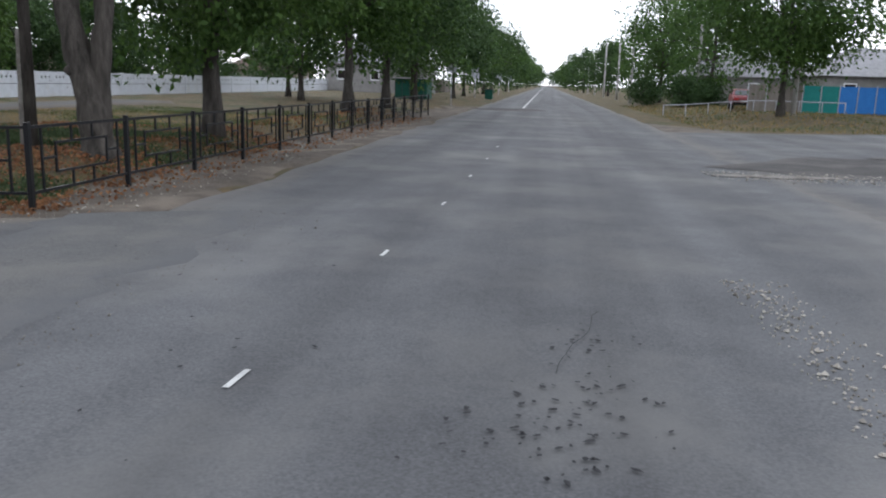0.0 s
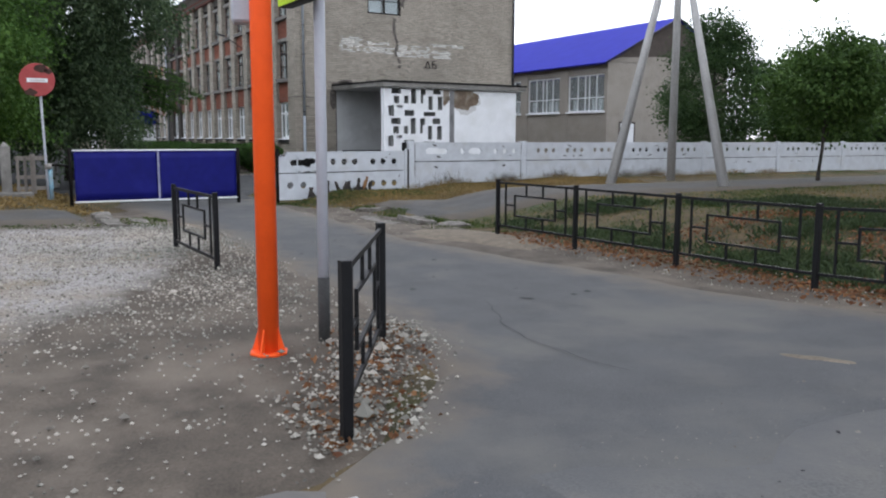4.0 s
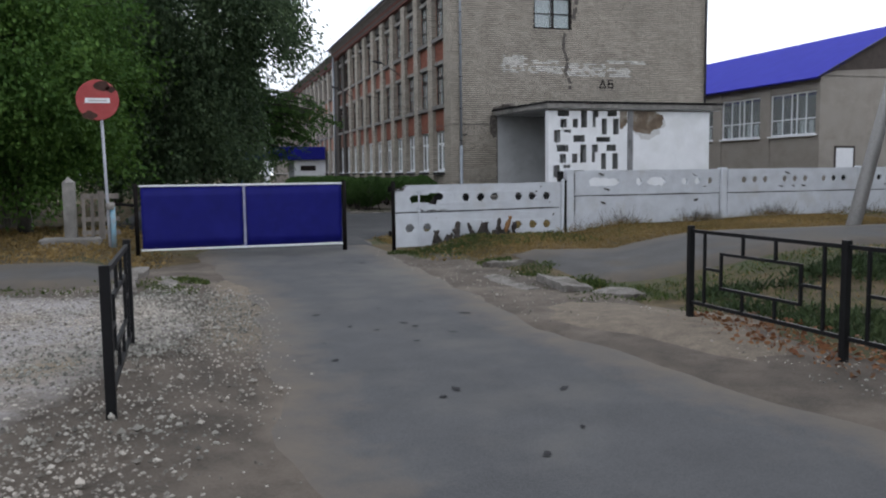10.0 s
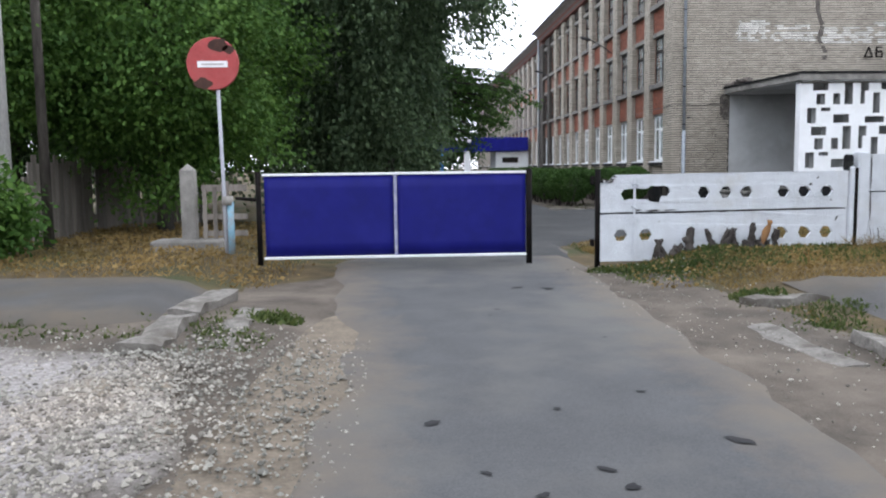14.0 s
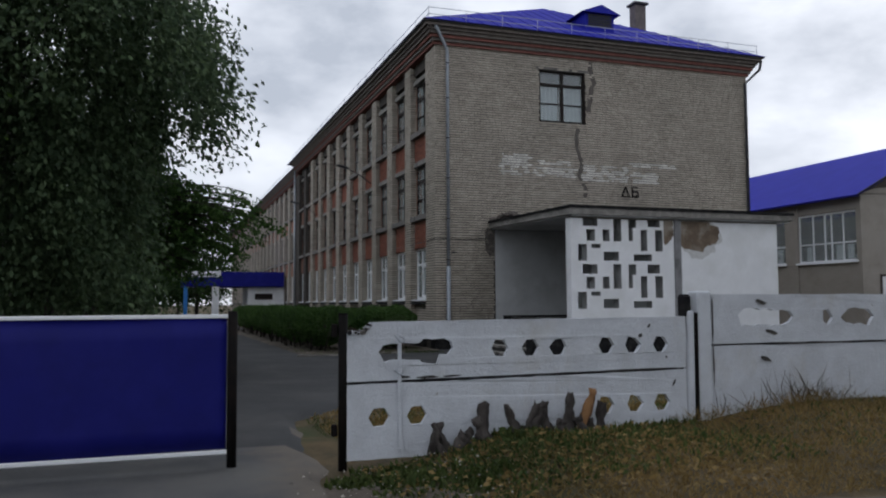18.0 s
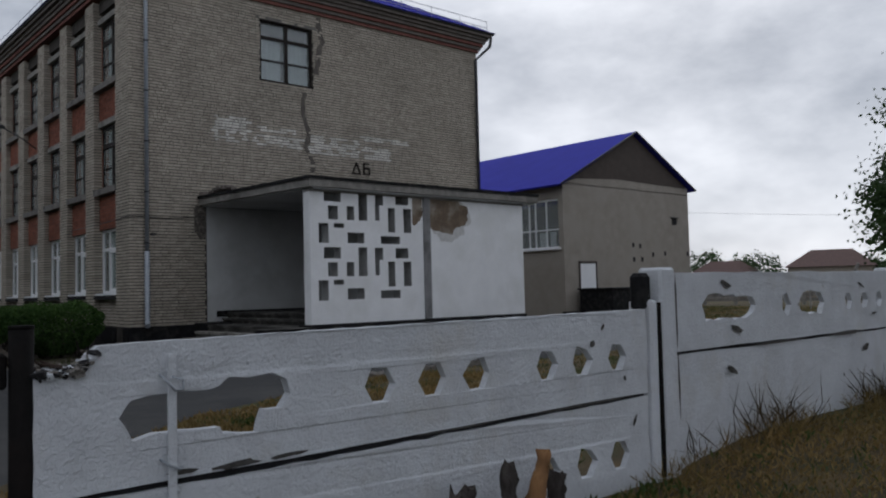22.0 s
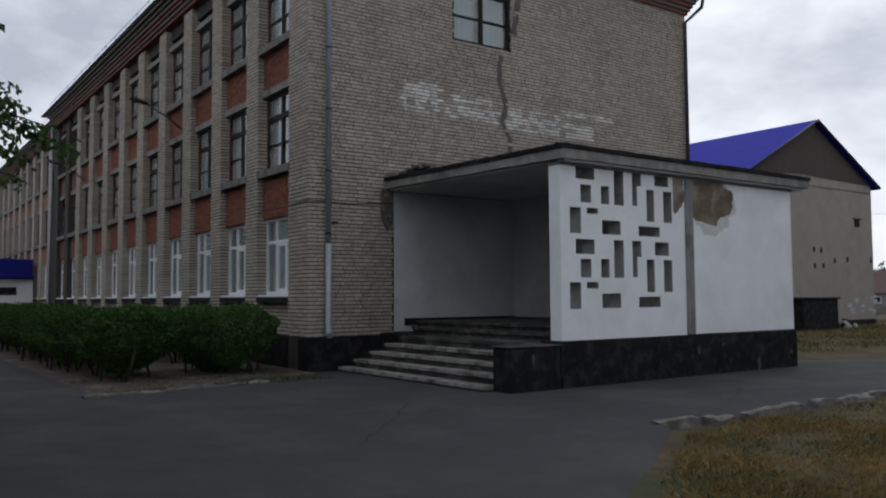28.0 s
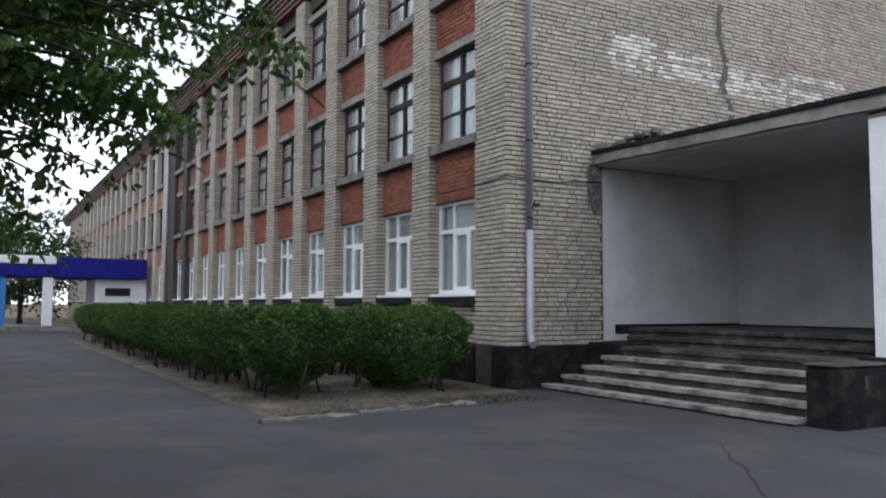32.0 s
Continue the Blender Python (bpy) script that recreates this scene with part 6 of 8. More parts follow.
cp = tagged(empty("concrete_gatepost"), "old pointed concrete post on a low block", "post")
mesh_of("post", [(x, y, z) for x, y in ((-27.4, 0.95), (-27.2, 0.95), (-27.2, 1.2), (-27.4, 1.2)) for z in (0.3, 1.68)] + [(-27.3, 1.07, 1.8)], [(0, 2, 3, 1), (2, 4, 5, 3), (4, 6, 7, 5), (6, 0, 1, 7), (1, 3, 8), (3, 5, 8), (5, 7, 8), (7, 1, 8)], M_CONC, cp)
box("base_block", -26.95, -27.6, 0.45, 1.7, 0.1, 0.45, M_CONC, cp, 0.03)
wicket = tagged(empty("wooden_wicket"), "weathered grey plank wicket by the gate", "wicket")
box("plank", -27.28, -27.31, 1.3, 2.1, 1.3, 1.42, M_WOOD, wicket)
box("plank", -27.28, -27.31, 1.3, 2.1, 0.8, 0.9, M_WOOD, wicket)
box("plank", -27.28, -27.31, 1.3, 2.1, 0.5, 0.6, M_WOOD, wicket)
for y in (1.32, 1.5, 1.66, 1.72):
    box("picket", -27.25, -27.28, y, y + 0.07, 0.4, 1.38 + 0.1 * (y > 1.6), M_WOOD, wicket)

# ---- black welded street fence ----
fence = tagged(empty("street_fence"), "black welded steel street fence with rectangle pattern", "fence")


def section(p0, p1, parent, gap=0.04, tall=1.15):
    """One panel between two posts: rails, end bars, inner rectangle and short links."""
    p0, p1 = Vector(p0), Vector(p1)
    L = (p1 - p0).length
    ang = math.degrees(math.atan2(p1.y - p0.y, p1.x - p0.x))
    slope = (p1.z - p0.z) / L
    def piece(nm, u0, u1, v0, v1, t=0.028):
        bm = bmesh.new()
        add_box(bm, u0, u1, -t / 2, t / 2, v0 * tall, v1 * tall)
        for v in bm.verts:
            v.co.z += slope * v.co.x
        o = part(nm, bm, M_BLACK, parent)
        o.matrix_world = pose(p0.x, p0.y, p0.z, 0, 0, ang)
    k = L / 2.4
    piece("top_rail", gap, L - gap, 0.93, 0.965)
    piece("bottom_rail", gap, L - gap, 0.2, 0.235)
    a, b = 0.27 * k, L - 0.27 * k
    for u in (a, b):
        piece("upright_bar", u - 0.014, u + 0.014, 0.235, 0.93)
    r0, r1, v0, v1 = 0.56 * k, L - 0.56 * k, 0.4, 0.765
    piece("inner_frame_bar", r0, r1, v0, v0 + 0.028)
    piece("inner_frame_bar", r0, r1, v1 - 0.028, v1)
    piece("inner_frame_bar", r0, r0 + 0.028, v0 + 0.028, v1 - 0.028)
    piece("inner_frame_bar", r1 - 0.028, r1, v0 + 0.028, v1 - 0.028)
    for u in (r0 + 0.3 * (r1 - r0), r0 + 0.7 * (r1 - r0)):
        piece("short_link", u - 0.014, u + 0.014, v1, 0.93)
        piece("short_link", u - 0.014, u + 0.014, 0.235, v0)
    piece("short_link", a + 0.014, r0, 0.57, 0.598)
    piece("short_link", r1, b - 0.014, 0.57, 0.598)


def fpost(p, parent, h=1.15):
    o = box("post", -0.034, 0.034, -0.034, 0.034, -0.25, h, M_BLACK, parent, 0.004)
    o.matrix_world = pose(*p)


corner = (-6.63, 9.59)
drive_posts = [(-6.63 - 2.285 * k, 9.59 - 0.09 * k) for k in range(5)]
street_posts = [(-6.63 + 0.02 * k, 9.59 + 2.45 * k) for k in range(1, 15)]
for line in (drive_posts, [corner] + street_posts):
    pz = [(x, y, ground_z(x, min(y, 12) if x > -7 else y) + 0.0) for x, y in line]
    for p in pz:
        if not (line is not drive_posts and p[:2] == corner):
            fpost(p, fence)
    for a, b in zip(pz, pz[1:]):
        section(a, b, fence)
barrier = tagged(empty("steel_barrier"), "short black steel barrier on gravel beside the crossing", "barrier", "short barriers")
for p in ((-6.87, 2.2, 0.08), (-8.81, 3.36, 0.07)):
    fpost(p, barrier)
section((-6.87, 2.2, 0.08), (-8.81, 3.36, 0.07), barrier)
barrier = tagged(empty("steel_barrier"), "short black steel barrier between gravel and the drive", "barrier", "short barriers")
for p in ((-13.33, 3.08, 0.07), (-15.75, 3.05, 0.06)):
    fpost(p, barrier)
section((-13.33, 3.08, 0.07), (-15.75, 3.05, 0.06), barrier)

# ---- crossing poles ----
sig = tagged(empty("signal_pole"), "bright orange painted steel signal pole with grey boxes", "signal pole")
ox, oy = -8.85, 2.35
tube("pole", [(ox, oy, 0.05), (ox, oy, 3.3), (ox, oy, 3.4), (ox, oy, 3.6), (ox, oy, 6.5)], [0.085, 0.085, 0.085, 0.05, 0.048], M_ORANGE, sig, 24)
tube("flange", [(ox, oy, 0.17), (ox, oy, 0.2)], 0.16, M_ORANGE, sig, 8)
for k in range(4):
    a = math.pi / 4 + k * math.pi / 2
    mesh_of("gusset", [(ox + math.cos(a) * 0.08 + s * math.sin(a) * 0.006, oy + math.sin(a) * 0.08 - s * math.cos(a) * 0.006, z) for s in (-1, 1) for z in (0.2, 0.41)] + [(ox + math.cos(a) * 0.15 + s * math.sin(a) * 0.006, oy + math.sin(a) * 0.15 - s * math.cos(a) * 0.006, 0.2) for s in (-1, 1)], [(0, 1, 4), (2, 5, 3), (1, 3, 5, 4), (0, 4, 5, 2)], M_ORANGE, sig)
for z in (3.06, 3.2):
    tube("strap", [(ox, oy, z), (ox, oy, z + 0.02)], 0.088, M_PIPE, sig, 20)
cb = box("control_box", -0.145, 0.145, -0.11, 0.11, -0.225, 0.225, M_GREYPOLE, sig, 0.02)
cb.matrix_world = pose(ox - 0.2, oy - 0.02, 3.085, 0, 0, 70)
cross = tagged(empty("crossing_sign"), "blue pedestrian crossing sign with yellow-green border on grey pole", "road sign")
kx, ky = -9.0, 2.9
tube("pole", [(kx, ky, 0.04), (kx, ky, 4.1)], 0.047, M_GREYPOLE, cross, 16)
tube("dark_base", [(kx, ky, 0.1), (kx, ky, 0.75)], 0.052, mat("tarred_base", (0.06, 0.06, 0.06), (0.04, 0.04, 0.04), 8.0, 0.8), cross, 16)
sc = box("light_box", -0.46, 0.46, -0.07, 0.07, 0, 0.92, M_BLACK, cross, 0.03)
sc.matrix_world = pose(kx + 0.02, ky - 0.12, 3.06, 0, 0, 2)
M_LIME = mat("fluorescent_lime", (0.55, 0.78, 0.03), (0.5, 0.72, 0.03), 3.0, 0.4, bump=0)
M_SBLUE = mat("sign_blue", (0.02, 0.09, 0.5), (0.018, 0.08, 0.45), 3.0, 0.35, bump=0)
for nm, x0, x1, z0, z1, yy, m_ in (("lime_border", -0.45, 0.45, 0.01, 0.91, -0.074, M_LIME), ("blue_field", -0.34, 0.34, 0.13, 0.79, -0.078, M_SBLUE)):
    o = box(nm, x0, x1, yy, yy + 0.003, z0, z1, m_, cross)
    o.matrix_world = sc.matrix_world.copy()
o = mesh_of("white_triangle", [(-0.27, -0.081, 0.2), (0.27, -0.081, 0.2), (0.0, -0.081, 0.74)], [(0, 1, 2)], M_PVC, cross)
o.matrix_world = sc.matrix_world.copy()
for k in range(4):
    o = mesh_of("stripe", [(-0.2 + 0.11 * k, -0.083, 0.23), (-0.15 + 0.11 * k, -0.083, 0.23), (-0.12 + 0.09 * k, -0.083, 0.32), (-0.15 + 0.09 * k, -0.083, 0.32)], [(0, 1, 2, 3)], M_BLACK, cross)
    o.matrix_world = sc.matrix_world.copy()
o = mesh_of("dark_bar", [(-0.03, -0.083, 0.35), (0.03, -0.083, 0.35), (0.02, -0.083, 0.6), (-0.02, -0.083, 0.6)], [(0, 1, 2, 3)], M_BLACK, cross)
o.matrix_world = sc.matrix_world.copy()

# ---- power line pole ----
hv = tagged(empty("power_pole"), "braced grey concrete power line pole with glass insulators", "power pole")
bx, by = -23.4, 21.6
M_POLE = mat("pole_concrete", (0.42, 0.41, 0.4), (0.33, 0.325, 0.315), 3.0, 0.9, stretch=(1, 1, 0.2), bump=0.2)
for p0, p1, r0, r1 in (((bx, by, 0.3), (bx, by, 10.4), 0.15, 0.1), ((-22.35, 17.85, 0.3), (bx, by - 0.2, 8.9), 0.16, 0.1), ((-19.35, 19.75, 0.3), (bx + 0.2, by, 8.3), 0.16, 0.1)):
    bm = bmesh.new()
    add_tube(bm, [p0, p1], [r0, r1], 4)
    part("pole_leg", bm, M_POLE, hv)
M_STEEL = mat("dark_crossarm", (0.05, 0.048, 0.045), None, 6.0, 0.7)
M_INS = mat("green_glass_insulator", (0.30, 0.48, 0.42), (0.25, 0.4, 0.36), 3.0, 0.15)
arms = []
for (ax, ay, z, L, rz_) in ((bx, by, 10.35, 1.9, 60), (bx, by, 9.5, 2.0, 120), (bx, by, 8.95, 1.0, 60)):
    a = box("crossarm", -L / 2, L / 2, -0.05, 0.05, -0.05, 0.05, M_STEEL, hv, 0.008)
    a.matrix_world = pose(ax, ay, z, 0, 8, rz_)
    for s in (-1, 1):
        d = Vector((math.cos(radians(rz_)), math.sin(radians(rz_)), 0.0)) * (L / 2 * s * 0.95)
        q = Vector((ax, ay, z)) + d
        tube("insulator", [q + Vector((0, 0, 0.02)), q + Vector((0, 0, 0.1)), q + Vector((0, 0, 0.12)), q + Vector((0, 0, 0.2)), q + Vector((0, 0, 0.22))], [0.05, 0.1, 0.05, 0.09, 0.03], M_INS, hv, 10)
tube("top_spike", [(bx, by, 10.4), (bx, by, 10.9)], 0.04, M_STEEL, hv, 6)
tube("lower_bar", [(bx - 0.7, by - 0.8, 6.9), (bx + 0.9, by + 0.9, 7.4)], 0.03, M_STEEL, hv, 6)
wires = tagged(empty("power_lines"), "thin sagging overhead wires", "power line")


def wire(p0, p1, sag, r=0.011):
    p0, p1 = Vector(p0), Vector(p1)
    pts = [p0.lerp(p1, k / 24) - Vector((0, 0, sag * 4 * (k / 24) * (1 - k / 24))) for k in range(25)]
    tube("wire", pts, r, M_PIPE_D, wires, 4)


for z0, z1, dx in ((10.5, 12.4, 0.5), (10.4, 12.0, -0.4), (9.6, 11.2, 0.6), (7.4, 10.4, 0.0), (7.0, 9.4, -0.3)):
    wire((bx + dx, by, z0), (bx + dx + 1.0, -32, z1), 1.0)
    wire((bx + dx, by, z0), (bx + dx * 0.3, 62, z0 - 0.4), 1.1)
wire((QX - 1, 62.8, 7.2), (-20, 120, 9.5), 1.2)
wire((3.0, -30, 9.0), (9, 150, 9), 1.5)

# weathered board fence among the trees
bf = tagged(empty("board_fence"), "tall grey weathered board fence under trees", "fence")
r_ = random.Random(8)
for k in range(62):
    xx = -28.6 - 0.2 * k
    if k % 17 == 16:
        continue
    b = box("board", xx - 0.09, xx + 0.09, -2.28, -2.25, 0.1, 1.95 + r_.uniform(-0.12, 0.08), M_WOOD, bf)
box("fence_rail", -28.4, -41, -2.34, -2.285, 0.6, 0.7, M_WOOD, bf)
box("fence_rail", -28.4, -41, -2.34, -2.285, 1.5, 1.6, M_WOOD, bf)


# ---- foliage ----
def leaf_mesh(name, centres, dirs, sizes, material, parent, rng, aspect=0.55):
    """Many small bent leaves in one mesh: each is a four-cornered blade."""
    n = len(centres)
    c = np.asarray(centres, dtype=np.float32)
    d = np.asarray(dirs, dtype=np.float32)
    d /= np.maximum(1e-6, np.linalg.norm(d, axis=1, keepdims=True))
    r = rng.normal(size=(n, 3)).astype(np.float32)
    s = np.cross(d, r)
    s /= np.maximum(1e-6, np.linalg.norm(s, axis=1, keepdims=True))
    L = np.asarray(sizes, dtype=np.float32)[:, None]
    bend = np.cross(d, s) * L * 0.18
    v = np.stack([c - d * L * 0.5, c + s * L * aspect * 0.5 + bend, c + d * L * 0.5, c - s * L * aspect * 0.5 + bend], axis=1).reshape(-1, 3)
    me = bpy.data.meshes.new(name)
    me.vertices.add(4 * n)
    me.vertices.foreach_set("co", v.ravel())
    me.loops.add(4 * n)
    me.loops.foreach_set("vertex_index", np.arange(4 * n, dtype=np.int32))
    me.polygons.add(n)
    me.polygons.foreach_set("loop_start", np.arange(0, 4 * n, 4, dtype=np.int32))
    me.update(calc_edges=True)
    me.validate()
    me.materials.append(material)
    ob = new(name, me)
    ob.parent = parent
    return ob


def crown_points(rng, cx, cy, z0, z1, r, n_clumps, per, spread, flat=0.75, droop=0.0, hollow=0.45, keep=None):
    """Clumps scattered in an uneven crown, denser towards its outside."""
    cen, dirs = [], []
    zc, hz = (z0 + z1) / 2, (z1 - z0) / 2
    tips = []
    while len(tips) < n_clumps:
        u = rng.normal(size=3)
        u /= np.linalg.norm(u)
        k = hollow + (1 - hollow) * rng.random() ** 0.6
        lump = 1 + 0.34 * noise.noise((u[0] * 1.7 + cx, u[1] * 1.7 + cy, u[2] * 1.7)) + 0.2 * noise.noise((u[0] * 4 + cx, u[1] * 4 + cy, u[2] * 4))
        taper = 1.0 - (0.35 if droop < 0.4 else 0.2) * max(0, u[2]) - 0.12 * max(0, -u[2])
        p = np.array([cx + u[0] * r * k * lump * taper, cy + u[1] * r * k * lump * taper, zc + u[2] * hz * k * lump])
        if p[2] < z0 * 0.8 or (keep and not keep(p)):
            continue
        tips.append(p)
    for p in tips:
        m = max(3, int(per * rng.uniform(0.5, 1.4)))
        q = rng.normal(size=(m, 3)) * spread * np.array([1, 1, flat])
        if droop:
            q[:, 2] -= np.abs(rng.normal(size=m)) * droop
        cen.append(p + q)
        dd = rng.normal(size=(m, 3)) * 0.7 + np.array([p[0] - cx, p[1] - cy, -0.6 * r * (1 + 2 * droop)]) / max(r, 0.1)
        dirs.append(dd)
    return np.concatenate(cen), np.concatenate(dirs), tips


def tree(name, x, y, h, r, z0, leaf, n_clumps, per, size, seed, trunk=0.2, spread=0.42, droop=0.0, label="", lean=(0, 0), twin=False, bark=None, cx=0.0, cy=0.0, flat=0.75, hollow=0.45, dense=True, stems=True, keep=None):
    rng = np.random.default_rng(seed)
    if dense and size < 0.21:
        per, size = int(per * 1.45), size * 1.28
    gz = ground_z(x, y)
    e = tagged(empty(name), label, "tree" if name.endswith("tree") or name == "birch" else "bush")
    bark = bark or M_BARK
    ccx, ccy = x + cx + lean[0], y + cy + lean[1]
    cen, dirs, tips = crown_points(rng, ccx, ccy, gz + z0, gz + h, r, n_clumps, per, spread, flat, droop, hollow, keep)
    leaf_mesh("crown", cen, dirs, rng.uniform(0.65, 1.25, len(cen)) * size, leaf, e, rng)
    shoots = [(0.0, 1.0)] if not twin else [(-0.85, 1.12), (0.5, 0.8)]
    forks = []
    for s, (off, sc) in enumerate(shoots):
        top = h * 0.82 * sc
        pts, rad = [], []
        for k in range(9):
            t = k / 8
            jx = 0.12 * noise.noise((t * 3, seed, s)) * t * 2
            jy = 0.12 * noise.noise((t * 3, seed + 7, s)) * t * 2
            pts.append((x + lean[0] * t + off * t * 1.2 + jx + (0.26 * off if twin else 0), y + lean[1] * t + jy, gz - 0.15 + top * t))
            rad.append(trunk * sc * (1.35 - 0.45 * min(1, t * 8)) * (1 - 0.8 * t) + 0.012)
        bm = bmesh.new()
        add_tube(bm, pts, rad, 12)
        bmesh.ops.subdivide_edges(bm, edges=bm.edges, cuts=1)
        for v in bm.verts:
            v.co += Vector(noise.noise_vector(v.co * 5)) * trunk * 0.15 + Vector(noise.noise_vector(v.co * 1.9)) * trunk * (0.42 if twin else 0.2)
        if stems:
            part("trunk", bm, bark, e)
        else:
            bm.free()
        forks += [(Vector(p), q) for p, q in zip(pts[3:8], rad[3:8])]
        if twin and s == 0:
            f = Vector(pts[2])
            bm = bmesh.new()
            add_tube(bm, [f - Vector((0, 0, 0.2)), f + Vector((-0.75, -0.4, 0.75)), f + Vector((-1.3, -0.65, 1.9)), f + Vector((-2.2, -1.0, 4.2))], [rad[2] * 0.7, rad[2] * 0.5, rad[2] * 0.4, 0.05], 10)
            part("limb", bm, bark, e)
    step_ = max(1, len(tips) // 26)
    for k, p in enumerate(tips[::step_]):
        f, fr = forks[int(rng.integers(len(forks)))]
        p = Vector(p)
        best = min(forks, key=lambda q: (q[0] - p).length + max(0, q[0].z - p.z + 0.6) * 2)
        f, fr = best
        mid = f.lerp(p, 0.5) + Vector((0, 0, 0.12 * (p - f).length))
        bm = bmesh.new()
        add_tube(bm, [f, mid, p], [min(fr * 0.55, 0.07), min(fr * 0.35, 0.04), 0.008], 6)
        part("limb", bm, bark, e)
    return e


M_BIRCH = mat("birch_bark", (0.5, 0.5, 0.48), (0.2, 0.19, 0.18), 6.0, 0.8, stretch=(1, 1, 0.6), c3=(0.08, 0.075, 0.07), big=2.5)

# beside the drive
tree("ash_tree", -31.6, -0.6, 8.2, 3.3, 0.9, M_LEAF_C, 420, 130, 0.105, 1, 0.16, 0.34, 0.1, "bright green leafy ash tree beside the board fence")
tree("ash_tree", -28.6, -3.9, 5.4, 2.7, 2.1, M_LEAF_C, 170, 120, 0.105, 2, 0.13, 0.32, 0.1, "green ash tree overhanging the board fence")
tree("bush", -25.7, -1.75, 1.25, 0.62, 0.12, M_LEAF_C, 60, 60, 0.1, 3, 0.04, 0.25, 0.0, "bright green leafy bush at the footway")
tree("birch", -38.2, 3.0, 13.2, 4.95, 1.9, M_LEAF_E, 1200, 72, 0.125, 4, 0.2, 0.2, 0.5, "tall birch with drooping grey-green branches", bark=M_BIRCH, flat=2.4, cy=0.25, keep=lambda p: not (p[0] > -40.5 and p[1] > 6.2 and p[2] < 6.2))
tree("birch", -42.5, -2.5, 12.0, 4.8, 2.0, M_LEAF_E, 720, 60, 0.15, 5, 0.2, 0.25, 0.45, "tall birch with drooping grey-green branches", bark=M_BIRCH, flat=2.2)
tree("maple_tree", -35.0, -5.5, 11.5, 4.4, 0.8, M_LEAF_B, 300, 110, 0.125, 6, 0.2, 0.42, 0.1, "dark green maple behind the board fence")
tree("maple_tree", -29.0, -8.5, 8.6, 4.0, 2.2, M_LEAF_A, 48, 110, 0.12, 7, 0.22, 0.4, 0.1, "dark green maple behind the board fence")
tree("maple_tree", -22.5, -9.5, 9.0, 3.8, 1.4, M_LEAF_A, 100, 110, 0.12, 8, 0.2, 0.42, 0.1, "dark green maple behind the footway")
tree("maple_tree", -55.0, 2.0, 11.0, 4.8, 2.6, M_LEAF_B, 280, 65, 0.2, 10, 0.24, 0.5, 0.2, "leafy maple at the edge of the yard")
for k, (x, y) in enumerate(((-66, -1.0), (-79, 0.5), (-94, -1.5), (-112, -1), (-130, 1.5), (-140, 9), (-56, -8), (-48, -9), (-99, 5), (-104, 10), (-101, 1))):
    tree("maple_tree", x, y, 9 + k % 3, 5.0, 0.8, M_LEAF_B, 170, 45, 0.32, 20 + k, 0.22, 0.6, 0.1, "leafy tree beyond the school yard")


def bough_maple(x, y, n, seed, label):
    """A maple whose long boughs arch out over the yard and end in drooping leafy twigs."""
    rng = np.random.default_rng(seed)
    e = tagged(empty("maple_tree"), label, "tree")
    gz = ground_z(x, y)
    bm = bmesh.new()
    stem = [Vector((x, y, gz - 0.2)), Vector((x + 0.1, y + 0.1, gz + 1.4)), Vector((x + 0.25, y + 0.3, gz + 3.0)), Vector((x + 0.3, y + 0.5, gz + 5.0)), Vector((x + 0.4, y + 0.6, gz + 7.4))]
    add_tube(bm, stem, [0.27, 0.21, 0.17, 0.12, 0.04], 12)
    part("trunk", bm, M_BARK, e)
    cen, dirs = [], []
    for k in range(n):
        if k < 5:
            tip = Vector((-40.6 - 0.25 * k, 9.5 - 0.22 * k, 3.85 + 0.28 * k))
        else:
            ty = 5.3 + 3.9 * rng.beta(1.6, 1.7)
            low = 2.15 + 0.8 * max(0.0, ty - 7.3)
            tip = Vector((rng.uniform(-44.0, -39.7), ty, low + (0.6 + 1.25 * max(0.0, 9.3 - ty)) * rng.random() ** 1.3))
        root = stem[2].lerp(stem[4], min(1.0, max(0.0, (tip.z - 2.6) / 6.0)) * 0.9)
        mid = root.lerp(tip, 0.5) + Vector((0, 0, 0.22 * (tip - root).length))
        line = [root.lerp(mid, t).lerp(mid.lerp(tip, t), t) for t in (i / 10 for i in range(11))]
        bm = bmesh.new()
        add_tube(bm, line, [0.05 * (1 - i / 10.5) + 0.005 for i in range(11)], 5)
        part("limb", bm, M_BARK, e)
        for q in range(15):
            f = 0.3 + 0.7 * rng.random() ** 0.75
            a = line[min(9, int(f * 10))].lerp(line[min(10, int(f * 10) + 1)], f * 10 % 1)
            out = np.array([rng.normal(), rng.normal(), -0.35]) + np.array(tip - root) / max(0.3, (tip - root).length) * 0.8
            out /= np.linalg.norm(out)
            L = rng.uniform(0.3, 0.7)
            for w in range(9):
                g = (w + rng.random()) / 9
                node = np.array(a) + out * L * g + np.array([0, 0, -0.28 * L * g * g])
                fan = rng.normal(size=3) * np.array([1, 1, 0.35])
                fan /= np.linalg.norm(fan)
                for u in range(3):
                    lean = fan * 0.8 + rng.normal(size=3) * 0.3 + np.array([0, 0, -0.75])
                    cen.append(node + fan * 0.045 + lean * 0.045)
                    dirs.append(lean)
    leaf_mesh("crown", cen, dirs, rng.uniform(0.7, 1.3, len(cen)) * 0.096, M_LEAF_D, e, rng, 0.44)
    return e


bough_maple(-44.3, 4.2, 92, 9, "leafy maple with drooping branches over the school yard")

